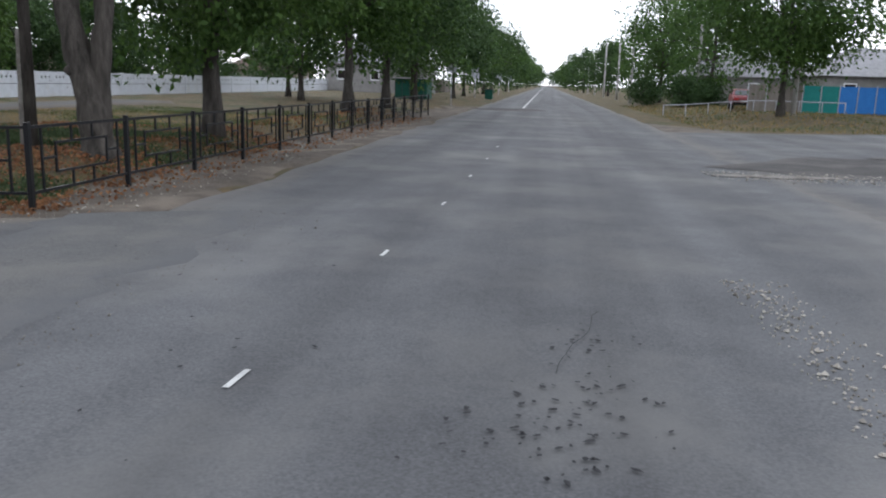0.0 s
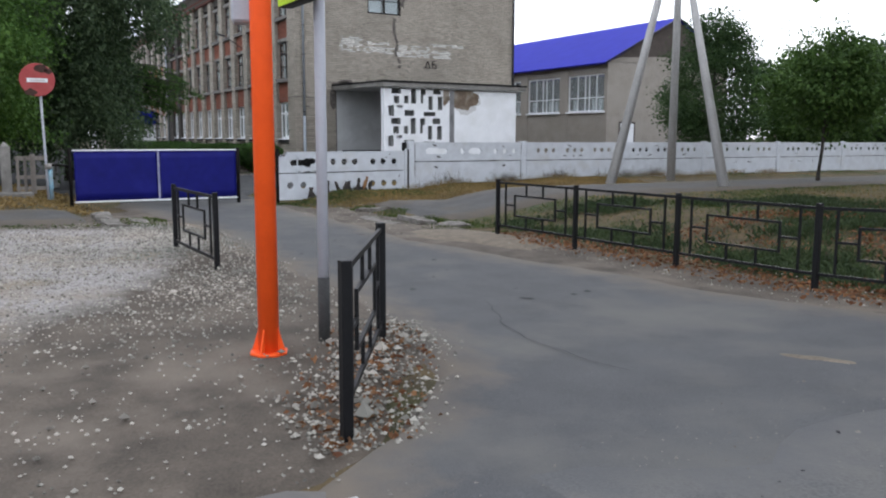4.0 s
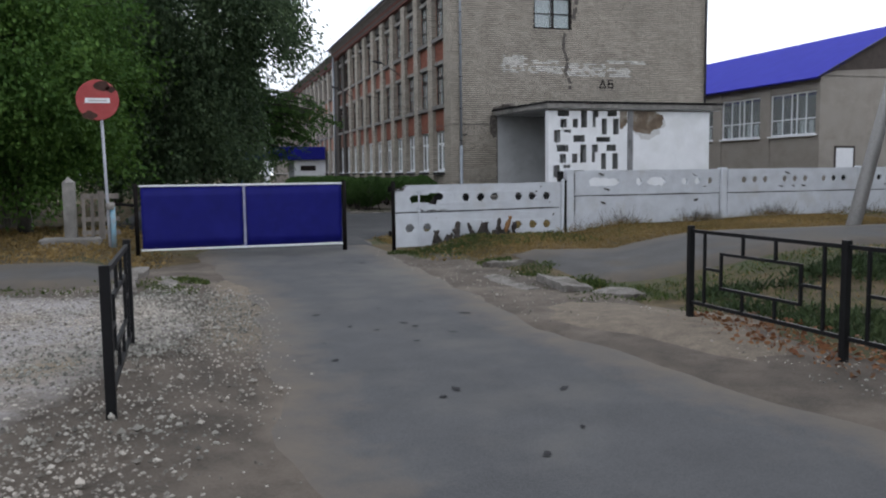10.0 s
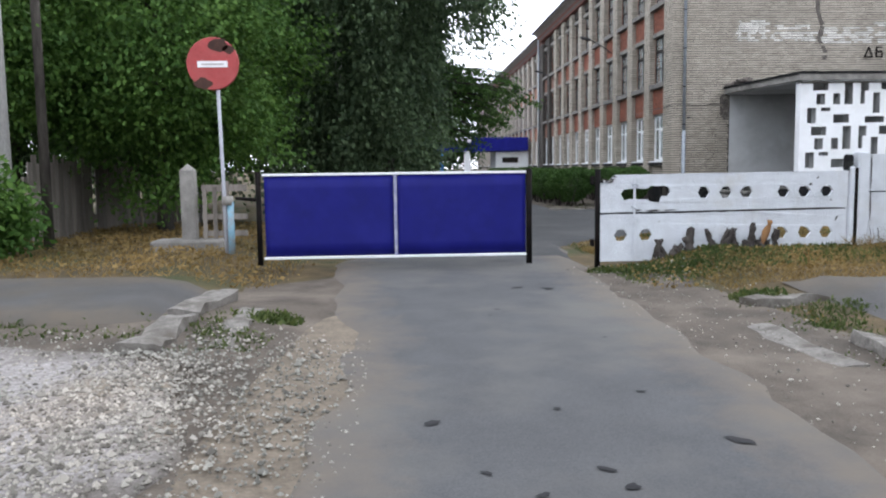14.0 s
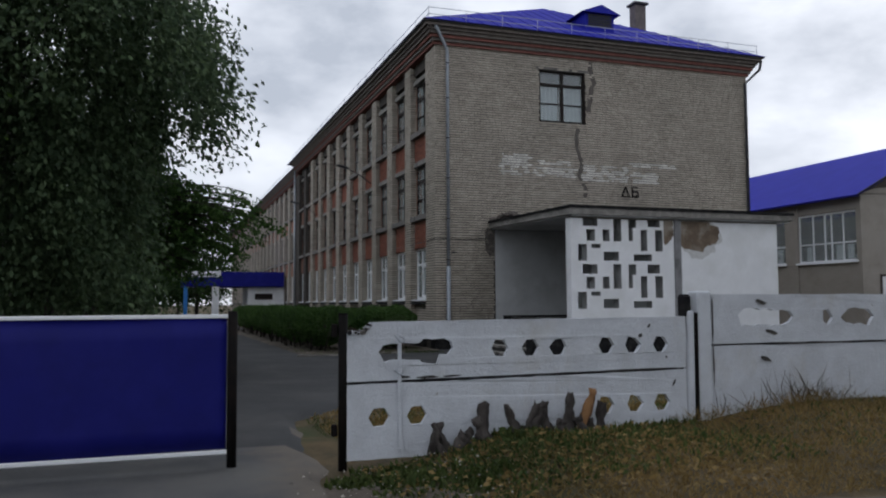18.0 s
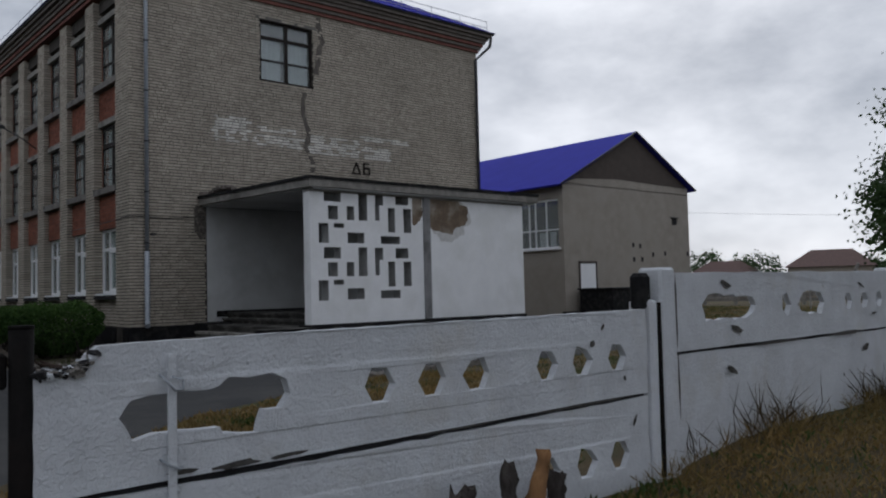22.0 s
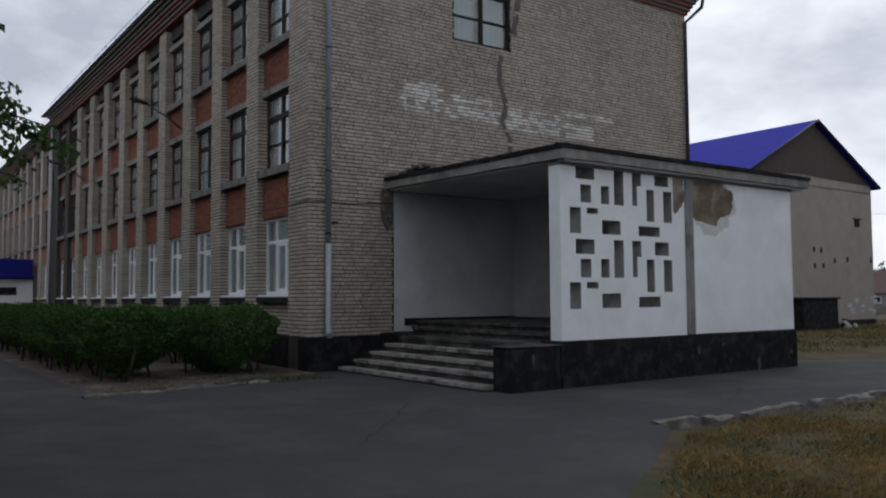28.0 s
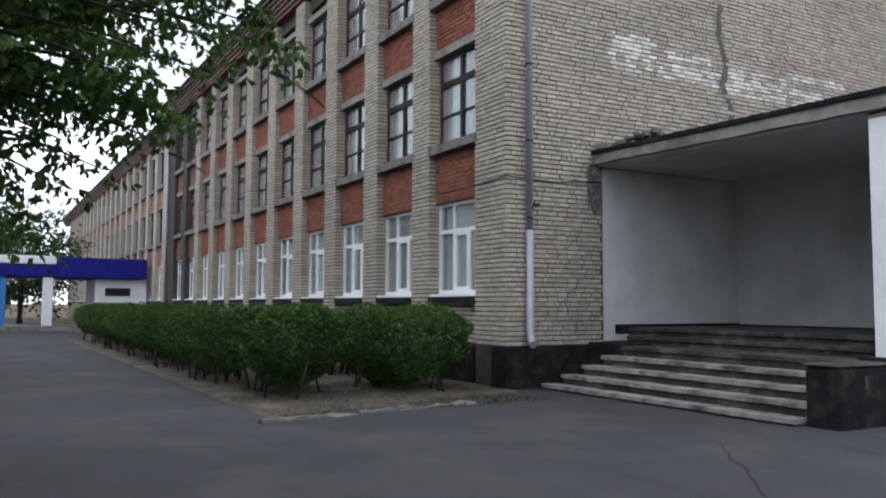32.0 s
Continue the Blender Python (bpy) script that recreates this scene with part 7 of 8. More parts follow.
# on the fenced lawn beside the street
poplar = tree("poplar_tree", -7.95, 13.6, 14.0, 4.9, 4.2, M_LEAF_A, 420, 75, 0.14, 40, 0.225, 0.42, 0.1, "old fork-trunked poplar with grey furrowed bark", lean=(-1.1, 0.3), cx=-0.9, stems=False)


def gnarled(name, pts, radii, parent, lump=0.12):
    """A thick limb with swollen knots and furrowed bark."""
    fine, rad = [], []
    for (a, b), (p, q) in zip(zip(pts, pts[1:]), zip(radii, radii[1:])):
        for k in range(6):
            fine.append(Vector(a).lerp(Vector(b), k / 6))
            rad.append(p + (q - p) * k / 6)
    fine.append(Vector(pts[-1]))
    rad.append(radii[-1])
    bm = bmesh.new()
    add_tube(bm, fine, rad, 20)
    for v in bm.verts:
        v.co += Vector(noise.noise_vector(v.co * 2.6)) * lump * radii[0] * 2.2 + Vector(noise.noise_vector(v.co * 9)) * lump * radii[0] * 0.8
    return part(name, bm, M_BARK, parent)


PG = ground_z(-7.95, 13.6)
gnarled("trunk", [(-7.95, 13.6, PG - 0.2), (-7.99, 13.6, PG + 0.35), (-8.12, 13.62, PG + 1.2), (-8.3, 13.65, PG + 1.9), (-8.52, 13.7, PG + 2.7), (-8.7, 13.7, PG + 4.2), (-9.0, 13.8, PG + 8.0), (-9.1, 13.9, PG + 11.5)], [0.34, 0.28, 0.25, 0.21, 0.18, 0.16, 0.12, 0.05], poplar)
gnarled("trunk", [(-7.94, 13.68, PG + 0.5), (-7.93, 13.7, PG + 1.2), (-7.88, 13.72, PG + 1.8), (-7.82, 13.75, PG + 2.6), (-7.8, 13.8, PG + 3.4), (-7.7, 13.9, PG + 5.5), (-7.4, 14.2, PG + 9.0)], [0.2, 0.18, 0.165, 0.155, 0.15, 0.12, 0.05], poplar)
gnarled("limb", [(-8.62, 13.7, PG + 3.4), (-8.9, 13.6, PG + 3.8), (-9.3, 13.5, PG + 4.3), (-9.9, 13.3, PG + 5.2), (-10.8, 13.0, PG + 7.0)], [0.15, 0.12, 0.1, 0.08, 0.04], poplar)
gnarled("knot", [(-8.3, 13.55, PG + 1.4), (-8.4, 13.5, PG + 1.45), (-8.46, 13.47, PG + 1.46)], [0.1, 0.08, 0.04], poplar)
tree("poplar_tree", -8.0, 18.8, 12.5, 4.5, 2.1, M_LEAF_A, 460, 75, 0.15, 41, 0.24, 0.42, 0.1, "leafy poplar with low dense crown on the lawn")
tree("poplar_tree", -8.6, 35.0, 13.0, 4.8, 2.2, M_LEAF_A, 300, 60, 0.2, 42, 0.24, 0.5, 0.1, "leafy poplar beside the street")
tree("poplar_tree", -8.4, 42.5, 13.5, 4.8, 2.2, M_LEAF_B, 270, 60, 0.2, 43, 0.24, 0.5, 0.1, "leafy poplar beside the street")
tree("young_tree", -20.35, 25.4, 4.9, 1.9, 1.6, M_LEAF_A, 130, 65, 0.13, 44, 0.06, 0.3, 0.0, "young bright green tree with thin leaning trunk", lean=(0.3, 0.1))
# behind the wall
for k, (x, y, h, r) in enumerate(((-28.1, 28.8, 6.9, 2.4), (-30.0, 38.0, 6.6, 3.0), (-31.5, 46.0, 7.5, 3.2), (-33, 58, 8.0, 3.6), (-32, 70, 8.5, 4.0), (-36, 84, 9, 4.2))):
    tree("elm_tree", x, y, h, r, 0.7, M_LEAF_B if k != 1 else M_LEAF_A, 230, 60 if k else 120, 0.17 + 0.01 * k if k else 0.095, 50 + k, 0.14, 0.42 if k else 0.3, 0.0, "dense green elm behind the concrete wall")
# rows along the street, to the distance
k = 0
for x, y, h, r, n in ((-9.6, 60, 9, 3.8, 150), (-8.6, 76, 10, 4.2, 150), (-9.2, 92, 10.5, 4.4, 130), (-8.5, 112, 11, 4.6, 110), (-9.0, 136, 11, 4.8, 100), (-8.0, 165, 11, 5, 90), (-8.5, 200, 12, 5.5, 80), (-8.5, 245, 12, 6, 70), (-9, 300, 12, 7, 60), (-9, 380, 13, 8, 50), (-9, 480, 13, 9, 50), (-9, 620, 14, 11, 50),
                      (12.9, 48, 13.0, 5.2, 420), (-15.8, 52, 9.5, 4.0, 170), (-19.5, 61, 9.5, 4.2, 150), (-14, 80, 10, 4.2, 130), (11.6, 88, 11.5, 4.6, 130), (16.5, 106, 12, 5, 110), (14, 74, 13, 4.6, 150), (17, 96, 13.5, 5, 130), (13.5, 118, 10, 4.4, 110), (10.5, 145, 9.5, 4.4, 100), (12, 175, 10, 5, 90), (9.5, 215, 10.5, 5.5, 80), (10, 270, 11, 6, 70), (9.5, 340, 11, 7, 60), (10, 440, 12, 8, 50), (10, 580, 13, 10, 50), (26.5, 52, 7, 3.6, 150), (31, 66, 8, 4.0, 120), (24, 92, 9, 4.5, 100)):
    far = 1 + y / 130
    tree("street_tree", x, y, h, r, 1.6 if y < 100 else 0.8, (M_LEAF_A, M_LEAF_B)[k % 2], n, 60 if y < 70 else 45, 0.2 * far, 70 + k, 0.2, 0.5 + y / 900, 0.05, "leafy street tree in the row along the road")
    k += 1
for x, y, h, r in ((-60, 118, 6, 3.5), (-66, 122, 5, 3), (-78, 112, 6, 3.5), (-50, 120, 5.5, 5), (-72, 120, 4, 4), (-40, 116, 6, 4), (-90, 120, 7, 5)):
    tree("distant_tree", x, y, h, r, 0.3, M_LEAF_B, 70, 40, 0.4, 120 + k, 0.15, 0.5, 0.0, "dark green tree by the far houses")
    k += 1

# ---- clipped hedge along the school ----
def hedge_bush(x0, x1, y0, y1, z0, z1, n, seed, leaf, label):
    rng = np.random.default_rng(seed)
    cx, cy = (x0 + x1) / 2, (y0 + y1) / 2
    gz = ground_z(cx, cy)
    e = tagged(empty("hedge_bush"), label, "hedge", "clipped hedge bushes")
    u = rng.uniform(-1, 1, size=(n, 3))
    # push towards the surface of a rounded box
    a = np.abs(u)
    big_ = a.max(axis=1, keepdims=True)
    k = 1 - 0.33 * rng.random((n, 1)) ** 1.8
    u = u / np.maximum(big_, 1e-3) * k
    nrm = np.linalg.norm(u, axis=1, keepdims=True)
    u = u / np.maximum(1.0, nrm / 1.22)
    low = np.clip((-u[:, 2:3] - 0.0), 0, 1)
    u[:, :2] *= 1 - 0.5 * low
    lump = np.array([1 + 0.2 * noise.noise((p[0] * 2.2 + seed, p[1] * 2.2, p[2] * 2.2)) for p in u])[:, None]
    c = np.array([cx, cy, gz + (z0 + z1) / 2]) + u * lump * np.array([(x1 - x0) / 2, (y1 - y0) / 2, (z1 - z0) / 2])
    leaf_mesh("foliage", c, rng.normal(size=(n, 3)) + u, rng.uniform(0.6, 1.3, n) * 0.075, leaf, e, rng, 0.6)
    for q in range(13):
        bx_, by_ = cx + rng.uniform(-0.42, 0.42) * (x1 - x0), cy + rng.uniform(-0.38, 0.38) * (y1 - y0)
        bm = bmesh.new()
        add_tube(bm, [(bx_, by_, gz - 0.05), (bx_ + rng.uniform(-0.15, 0.15), by_ + rng.uniform(-0.15, 0.15), gz + 0.5), (bx_ + rng.uniform(-0.4, 0.4), by_ + rng.uniform(-0.4, 0.4), gz + z1 * 0.75)], [0.03, 0.022, 0.01], 5)
        part("stem", bm, M_BARK, e)
    return e


hedge_bush(-50.6, -47.3, 13.6, 15.9, 0.18, 1.72, 20000, 1, M_HEDGE, "clipped bright green hedge bush by the school corner")
hedge_bush(-50.3, -47.4, 11.25, 13.35, 0.36, 1.72, 20000, 2, M_HEDGE, "clipped green hedge bush with bare stems below")
for k in range(10):
    xx = -50.6 - 2.55 * k
    hedge_bush(xx - 2.5, xx, 11.0 + 0.1 * (k % 2), 13.0 + 0.15 * (k % 3), 0.34, 1.64 + 0.06 * (k % 3), 10000, 3 + k, M_HEDGE, "clipped green hedge bush with bare stems below")
for k in range(3):
    xx = -51.2 - 2.7 * k
    hedge_bush(xx - 2.6, xx, 14.0, 15.8, 0.4, 1.62, 8000, 15 + k, M_HEDGE, "clipped green hedge bush close to the school wall")

# ---- grass, weeds, stones and leaf litter ----
def blades(name, n, area, material, h, seed, label, mask, category, width=0.22):
    """Upright grass blades scattered over a rectangle where mask() allows."""
    rng = np.random.default_rng(seed)
    x0, x1, y0, y1 = area
    P = []
    tries = 0
    while len(P) < n and tries < n * 8:
        tries += 1
        x, y = rng.uniform(x0, x1), rng.uniform(y0, y1)
        if rng.random() < mask(x, y):
            P.append((x, y, ground_z(x, y)))
    P = np.array(P)
    m = len(P)
    s = rng.uniform(0.5, 1.4, m) * h
    d = rng.normal(size=(m, 3)) * np.array([0.75, 0.75, 0.2]) + np.array([0, 0, 1.0])
    c = P + d / np.linalg.norm(d, axis=1, keepdims=True) * (s * 0.4)[:, None]
    ob = leaf_mesh(name, c, d, s, material, None, rng, width)
    return tagged(ob, label, category, kind="stuff")


def nz(x, y, f, o):
    return noise.noise((x * f, y * f, o))


def lawn_mask(x, y):
    return max(0.0, min(1.0, 0.45 + 1.3 * nz(x, y, 0.35, 2) + 0.6 * nz(x, y, 1.3, 5)))


def off_walk(x, y):
    return 0.0 if (-23.4 < x < -18.7 and y > 9.3) else 1.0


def in_yard(x, y):
    edge = -29.5 - (y - 8.0) * 0.96 if y < 12.6 else max(-36.3, -33.9 - (y - 13.0) * 0.66)
    return 1.0 if x > edge + 0.25 + 0.12 * nz(x, y, 2.5, 1) else 0.0


def patchy(x, y):
    return max(0.0, min(1.0, 0.42 + 1.5 * nz(x, y, 0.75, 2) + 0.9 * nz(x, y, 2.3, 5)))


def verge(x, y):
    edge = 9.9 + 0.5 * nz(x, y, 0.8, 1) if x > -18 else 8.7 + 0.3 * nz(x, y, 0.8, 1)
    return off_walk(x, y) * ss(edge, edge + 0.6, y)


blades("dry_grass", 30000, (-25.6, -6.9, 8.5, 30), M_STRAW, 0.05, 1, "short dry yellow grass on the lawn", lambda x, y: verge(x, y) * (0.3 if y < 15 and x > -18 else 1.0) * (1.0 - 0.75 * lawn_mask(x, y)), "grass")
blades("green_grass", 40000, (-25.6, -6.9, 9.4, 34), M_GRASS, 0.07, 2, "patches of green weeds on the lawn", lambda x, y: verge(x, y) * min(1.0, lawn_mask(x, y) ** 1.5 + (0.2 if y < 15 else 0.0)) * (1.0 if x > -19 else 0.35), "grass")
blades("dry_grass", 40000, (-25.5, -22.5, 9.0, 20), M_STRAW, 0.055, 3, "dry yellow grass along the wall", lambda x, y: 0.9, "grass")
blades("tall_weeds", 700, (-25.6, -25.4, 12.6, 24), M_STALK, 0.42, 44, "tall dark dry stalks at the wall foot", lambda x, y: max(0.0, 0.25 + 1.2 * nz(x, y, 0.9, 3)), "weeds", 0.02)
blades("tall_weeds", 2600, (-25.62, -25.3, 12.0, 30), M_STRAW, 0.22, 4, "tall dry weeds at the wall foot", lambda x, y: 0.4 + nz(x, y, 0.9, 3), "weeds", 0.03)
blades("green_grass", 12000, (-17.5, -7.2, 10.2, 14.2), M_LAWN, 0.14, 61, "lush green weed patches behind the black fence", lambda x, y: max(0.0, min(1.0, 0.05 + 2.6 * nz(x, y, 0.42, 12) + 0.9 * nz(x, y, 1.7, 4))), "grass", 0.22)
blades("green_grass", 14000, (-16.0, -7.0, 14.4, 18.4), M_LAWN, 0.15, 62, "green weed patches under the poplars", lambda x, y: max(0.0, min(1.0, 0.5 + 1.6 * nz(x, y, 0.6, 9))), "grass", 0.2)
blades("green_weeds", 4600, (-25.55, -23.4, 8.1, 12.2), M_GRASS, 0.085, 5, "green weeds below the broken wall panel", lambda x, y: max(0, 0.6 + 1.2 * nz(x, y, 0.9, 8)) * (1 - ss(-24.6, -23.4, x) * 0.7) * (1 - 0.6 * ss(10.0, 12.0, y)), "weeds", 0.3)
blades("green_weeds", 3000, (-21.0, -19.8, -8, 2.5), M_GRASS, 0.08, 31, "low green weeds between gravel and footway", lambda x, y: max(0, 0.6 + 1.2 * nz(x, y, 0.9, 8)), "weeds", 0.3)
blades("green_weeds", 900, (-21.2, -19.2, 2.85, 3.7), M_GRASS, 0.08, 32, "low green weeds between the kerb blocks", lambda x, y: max(0, 0.4 + 1.2 * nz(x, y, 1.4, 8)), "weeds", 0.3)
blades("green_weeds", 1800, (-21.5, -16.2, 8.6, 10.2), M_GRASS, 0.07, 33, "low green weeds along the broken kerb", lambda x, y: max(0, 0.25 + 1.3 * nz(x, y, 1.1, 8)), "weeds", 0.3)
blades("dry_grass", 9000, (-33, -20.6, -3.0, 3.3), M_STRAW, 0.09, 6, "dry straw and leaf litter on the verge", lambda x, y: (1.0 if x < -23.7 else 0.0) * (1 - ss(2.3, 3.4, y)), "grass")
blades("dry_grass", 46000, (-38.4, -26.4, 8.6, 44), M_STRAW, 0.055, 7, "dry yellow grass in the school grounds", lambda x, y: in_yard(x, y) * (0.8 - 0.8 * patchy(x, y)), "grass")
blades("dry_grass", 26000, (-36.6, -27.0, 8.4, 19.0), M_STRAW, 0.085, 71, "tufts of pale dry grass beside the porch path", lambda x, y: in_yard(x, y) * max(0.0, 0.5 - 1.4 * nz(x, y, 0.8, 2)), "grass")
blades("green_grass", 46000, (-38.4, -26.4, 8.3, 46), M_GRASS, 0.06, 8, "short green grass in the school grounds", lambda x, y: in_yard(x, y) * patchy(x, y) ** 1.6, "grass")
blades("green_grass", 9000, (-50, -45.6, 11.1, 16.2), M_GRASS, 0.13, 9, "green grass in the bed by the hedge", lambda x, y: max(0, 0.55 + nz(x, y, 0.8, 4)) * (1.0 if x < -46.2 else 0.6), "grass")
blades("dry_grass", 12000, (-60, -41.8, 30, 66), M_STRAW, 0.13, 10, "dry grass before the gymnasium", lambda x, y: 0.7 if (x > -55 or y > 63) and x < -43.8 else 0.0, "grass")
blades("green_grass", 9000, (-60, -41.8, 30, 66), M_GRASS, 0.14, 11, "green grass before the gymnasium", lambda x, y: (lawn_mask(x, y) if (x > -55 or y > 63) and x < -43.8 else 0.0), "grass")
blades("dry_grass", 14000, (7, 40, 38, 80), M_STRAW, 0.16, 12, "dry grass on the far verge", lambda x, y: 0.8 if y > 36 + 0.1 * x else 0.0, "grass")
blades("green_grass", 9000, (7, 40, 38, 80), M_GRASS, 0.16, 13, "green grass on the far verge", lambda x, y: lawn_mask(x, y) if y > 36 + 0.1 * x else 0.0, "grass")
for k, (x, y, r) in enumerate(((-24.8, 8.5, 0.35), (-25.35, 9.9, 0.3), (-31.0, 10.6, 0.25), (-32.0, 12.4, 0.3), (-29.8, 9.8, 0.22), (-30.2, 12.9, 0.28), (-19.0, 9.6, 0.3), (-21.9, 9.1, 0.4), (-20.7, 3.6, 0.3), (-24.9, 7.95, 0.2), (-24.3, 9.1, 0.3))):
    blades("weed_clump", 260, (x - r, x + r, y - r, y + r), M_GRASS, 0.1, 60 + k, "low green weed clump on dry ground", lambda a, b, x=x, y=y, r=r: max(0, 1 - ((a - x) ** 2 + (b - y) ** 2) / r ** 2), "weeds", 0.4)


def litter(name, n, area, material, size, seed, label, mask, category, flat=0.25):
    rng = np.random.default_rng(seed)
    x0, x1, y0, y1 = area
    P = []
    for _ in range(n * 6):
        x, y = rng.uniform(x0, x1), rng.uniform(y0, y1)
        if rng.random() < mask(x, y):
            P.append((x, y, ground_z(x, y) + 0.065))
        if len(P) >= n:
            break
    P = np.array(P)
    d = rng.normal(size=(len(P), 3)) * np.array([1, 1, flat])
    ob = leaf_mesh(name, P, d, rng.uniform(0.5, 1.4, len(P)) * size, material, None, rng, 0.6)
    return tagged(ob, label, category, kind="stuff")


M_DEADLEAF = leafmat("dead_leaf", (0.11, 0.045, 0.025), (0.25, 0.13, 0.065))
litter("fallen_leaves", 3800, (-9, -5.4, 9.3, 40), M_DEADLEAF, 0.07, 1, "brown fallen leaves along the fence foot", lambda x, y: 0.8 * (1 - ss(-6.3, -5.4, x)), "leaves")
litter("fallen_leaves", 1800, (-16, -6.2, 8.6, 10.6), M_DEADLEAF, 0.07, 2, "brown fallen leaves along the fence foot", lambda x, y: max(0, 1 - abs(y - 9.6) * 1.3), "leaves")
litter("fallen_leaves", 8000, (-13.5, -6.7, 9.8, 21), M_DEADLEAF, 0.065, 9, "rust-brown fallen leaves under the poplars", lambda x, y: max(0.0, min(1.0, 0.3 - 2.2 * nz(x, y, 0.42, 12) + 0.6 * nz(x, y, 1.5, 6))), "leaves")
litter("fallen_leaves", 2600, (-34, -23.8, -2.4, 3.4), M_STRAW, 0.08, 3, "pale dry leaves on the verge by the gate", lambda x, y: 1 - ss(2.6, 3.5, y), "leaves")
litter("fallen_leaves", 500, (-9.3, -6.6, 2.0, 3.9), M_DEADLEAF, 0.06, 4, "reddish leaf litter round the barrier", lambda x, y: max(0, 1 - abs((x + 7.9) * 0.55 + (y - 2.8)) * 1.5), "leaves")
litter("fallen_leaves", 700, (-25.4, -22.8, 8.2, 11.5), M_STRAW, 0.06, 5, "pale litter below the wall", lambda x, y: 0.8, "leaves")


def pebbles(name, n, area, size, seed, label, mask, material=None):
    """Crushed stones: one small uneven solid each, joined."""
    rng = np.random.default_rng(seed)
    base = np.array([(1, 0, 0), (-1, 0, 0), (0, 1, 0), (0, -1, 0), (0, 0, 0.8), (0, 0, -0.6)], dtype=np.float32)
    tri = [(0, 2, 4), (2, 1, 4), (1, 3, 4), (3, 0, 4), (2, 0, 5), (1, 2, 5), (3, 1, 5), (0, 3, 5)]
    x0, x1, y0, y1 = area
    verts, faces = [], []
    cnt = 0
    for _ in range(n * 6):
        x, y = rng.uniform(x0, x1), rng.uniform(y0, y1)
        if rng.random() >= mask(x, y):
            continue
        s = size * rng.lognormal(0, 0.36)
        a = rng.uniform(0, 6.28)
        v = base * s * rng.uniform(0.6, 1.2, (6, 3))
        ca, sa = math.cos(a), math.sin(a)
        v = np.stack([v[:, 0] * ca - v[:, 1] * sa + x, v[:, 0] * sa + v[:, 1] * ca + y, v[:, 2] + ground_z(x, y) + 0.055 + 0.2 * s], axis=1)
        o = len(verts)
        verts += v.tolist()
        faces += [tuple(o + q for q in t) for t in tri]
        cnt += 1
        if cnt >= n:
            break
    ob = mesh_of(name, verts, faces, material or M_STONES)
    return tagged(ob, label, "gravel", kind="stuff")


M_STONES = leafmat("pale_stone_chips", (0.09, 0.082, 0.076), (0.4, 0.375, 0.355), 0.0)


def gravel_mask(x, y):
    e = ss(8.6, 11.5, -x)
    return e * (0.45 + 0.55 * ss(11.5, 13.8, -x)) * (1 - ss(19.0, 20.3, -x)) * (1 - ss(2.6, 4.2, y - 0.22 * (-x - 12))) * (0.55 + 0.8 * max(-0.4, nz(x, y, 0.5, 3)))


pebbles("gravel_stones", 30000, (-20.4, -8.4, -4.5, 4.6), 0.012, 1, "loose pale crushed stones", gravel_mask)
pebbles("gravel_stones", 3600, (-20.2, -9.0, -3.5, 4.4), 0.017, 11, "coarse pale crushed stones", gravel_mask)
pebbles("gravel_stones", 1800, (-19.2, -15.2, 1.8, 4.2), 0.016, 12, "coarse broken stones at the gravel edge", lambda x, y: max(0.0, 1 - abs(y - 3.15 + 0.12 * abs(x + 17.2)) * 1.5))
pebbles("gravel_stones", 1900, (-12, -5.2, -2.5, 4.2), 0.014, 2, "scattered pale stones on trodden earth", lambda x, y: (0.25 + 0.6 * max(0, nz(x, y, 0.9, 1))) * ss(5.6, 6.4, -x + 0.4 * (y - 2)) * (1 - ss(-0.2, 0.5, y - 0.64 * (-x) + 2.3)))
pebbles("gravel_stones", 60, (-9.3, -6.8, 2.1, 3.9), 0.04, 13, "broken lumps of rubble round the barrier", lambda x, y: max(0, 1 - abs((x + 7.9) * 0.6 + (y - 2.85)) * 1.4))
pebbles("gravel_stones", 1500, (-9.6, -6.6, 1.9, 4.2), 0.015, 3, "stones and rubble round the barrier", lambda x, y: max(0, 1 - abs((x + 7.9) * 0.6 + (y - 2.85)) * 1.2))
pebbles("gravel_stones", 2600, (-6.6, -2.6, 0.6, 10.0), 0.007, 21, "fine grit where drive and street meet", lambda x, y: max(0.0, 1 - abs(x + 4.5) / 1.9) * (0.35 + max(0.0, nz(x, y, 0.8, 6))), M_KERB)
pebbles("gravel_stones", 700, (-20.5, -15, 3.0, 4.8), 0.011, 4, "pale stones spilled along the drive", lambda x, y: max(0, 0.9 - (y - 3.2) * 0.8))
pebbles("gravel_stones", 900, (-16, -5.6, 8.5, 10.2), 0.011, 5, "small stones along the fence foot", lambda x, y: 0.7)
pebbles("gravel_stones", 900, (-7.4, -5.3, 9.6, 34), 0.013, 6, "small stones along the street edge", lambda x, y: 0.7)
pebbles("gravel_stones", 700, (-25.5, -16, 7.4, 9.3), 0.011, 7, "small stones beside the drive", lambda x, y: 0.6)
pebbles("gravel_stones", 700, (3.2, 7.5, 15.5, 19), 0.016, 8, "broken stones at the side lane", lambda x, y: max(0, 1 - abs(y - 17.3) * 0.8))
pebbles("gravel_stones", 500, (1.5, 3.0, 3.5, 7.5), 0.012, 9, "fine stones along the street", lambda x, y: max(0, 1 - 2.2 * abs(x - 1.75)))


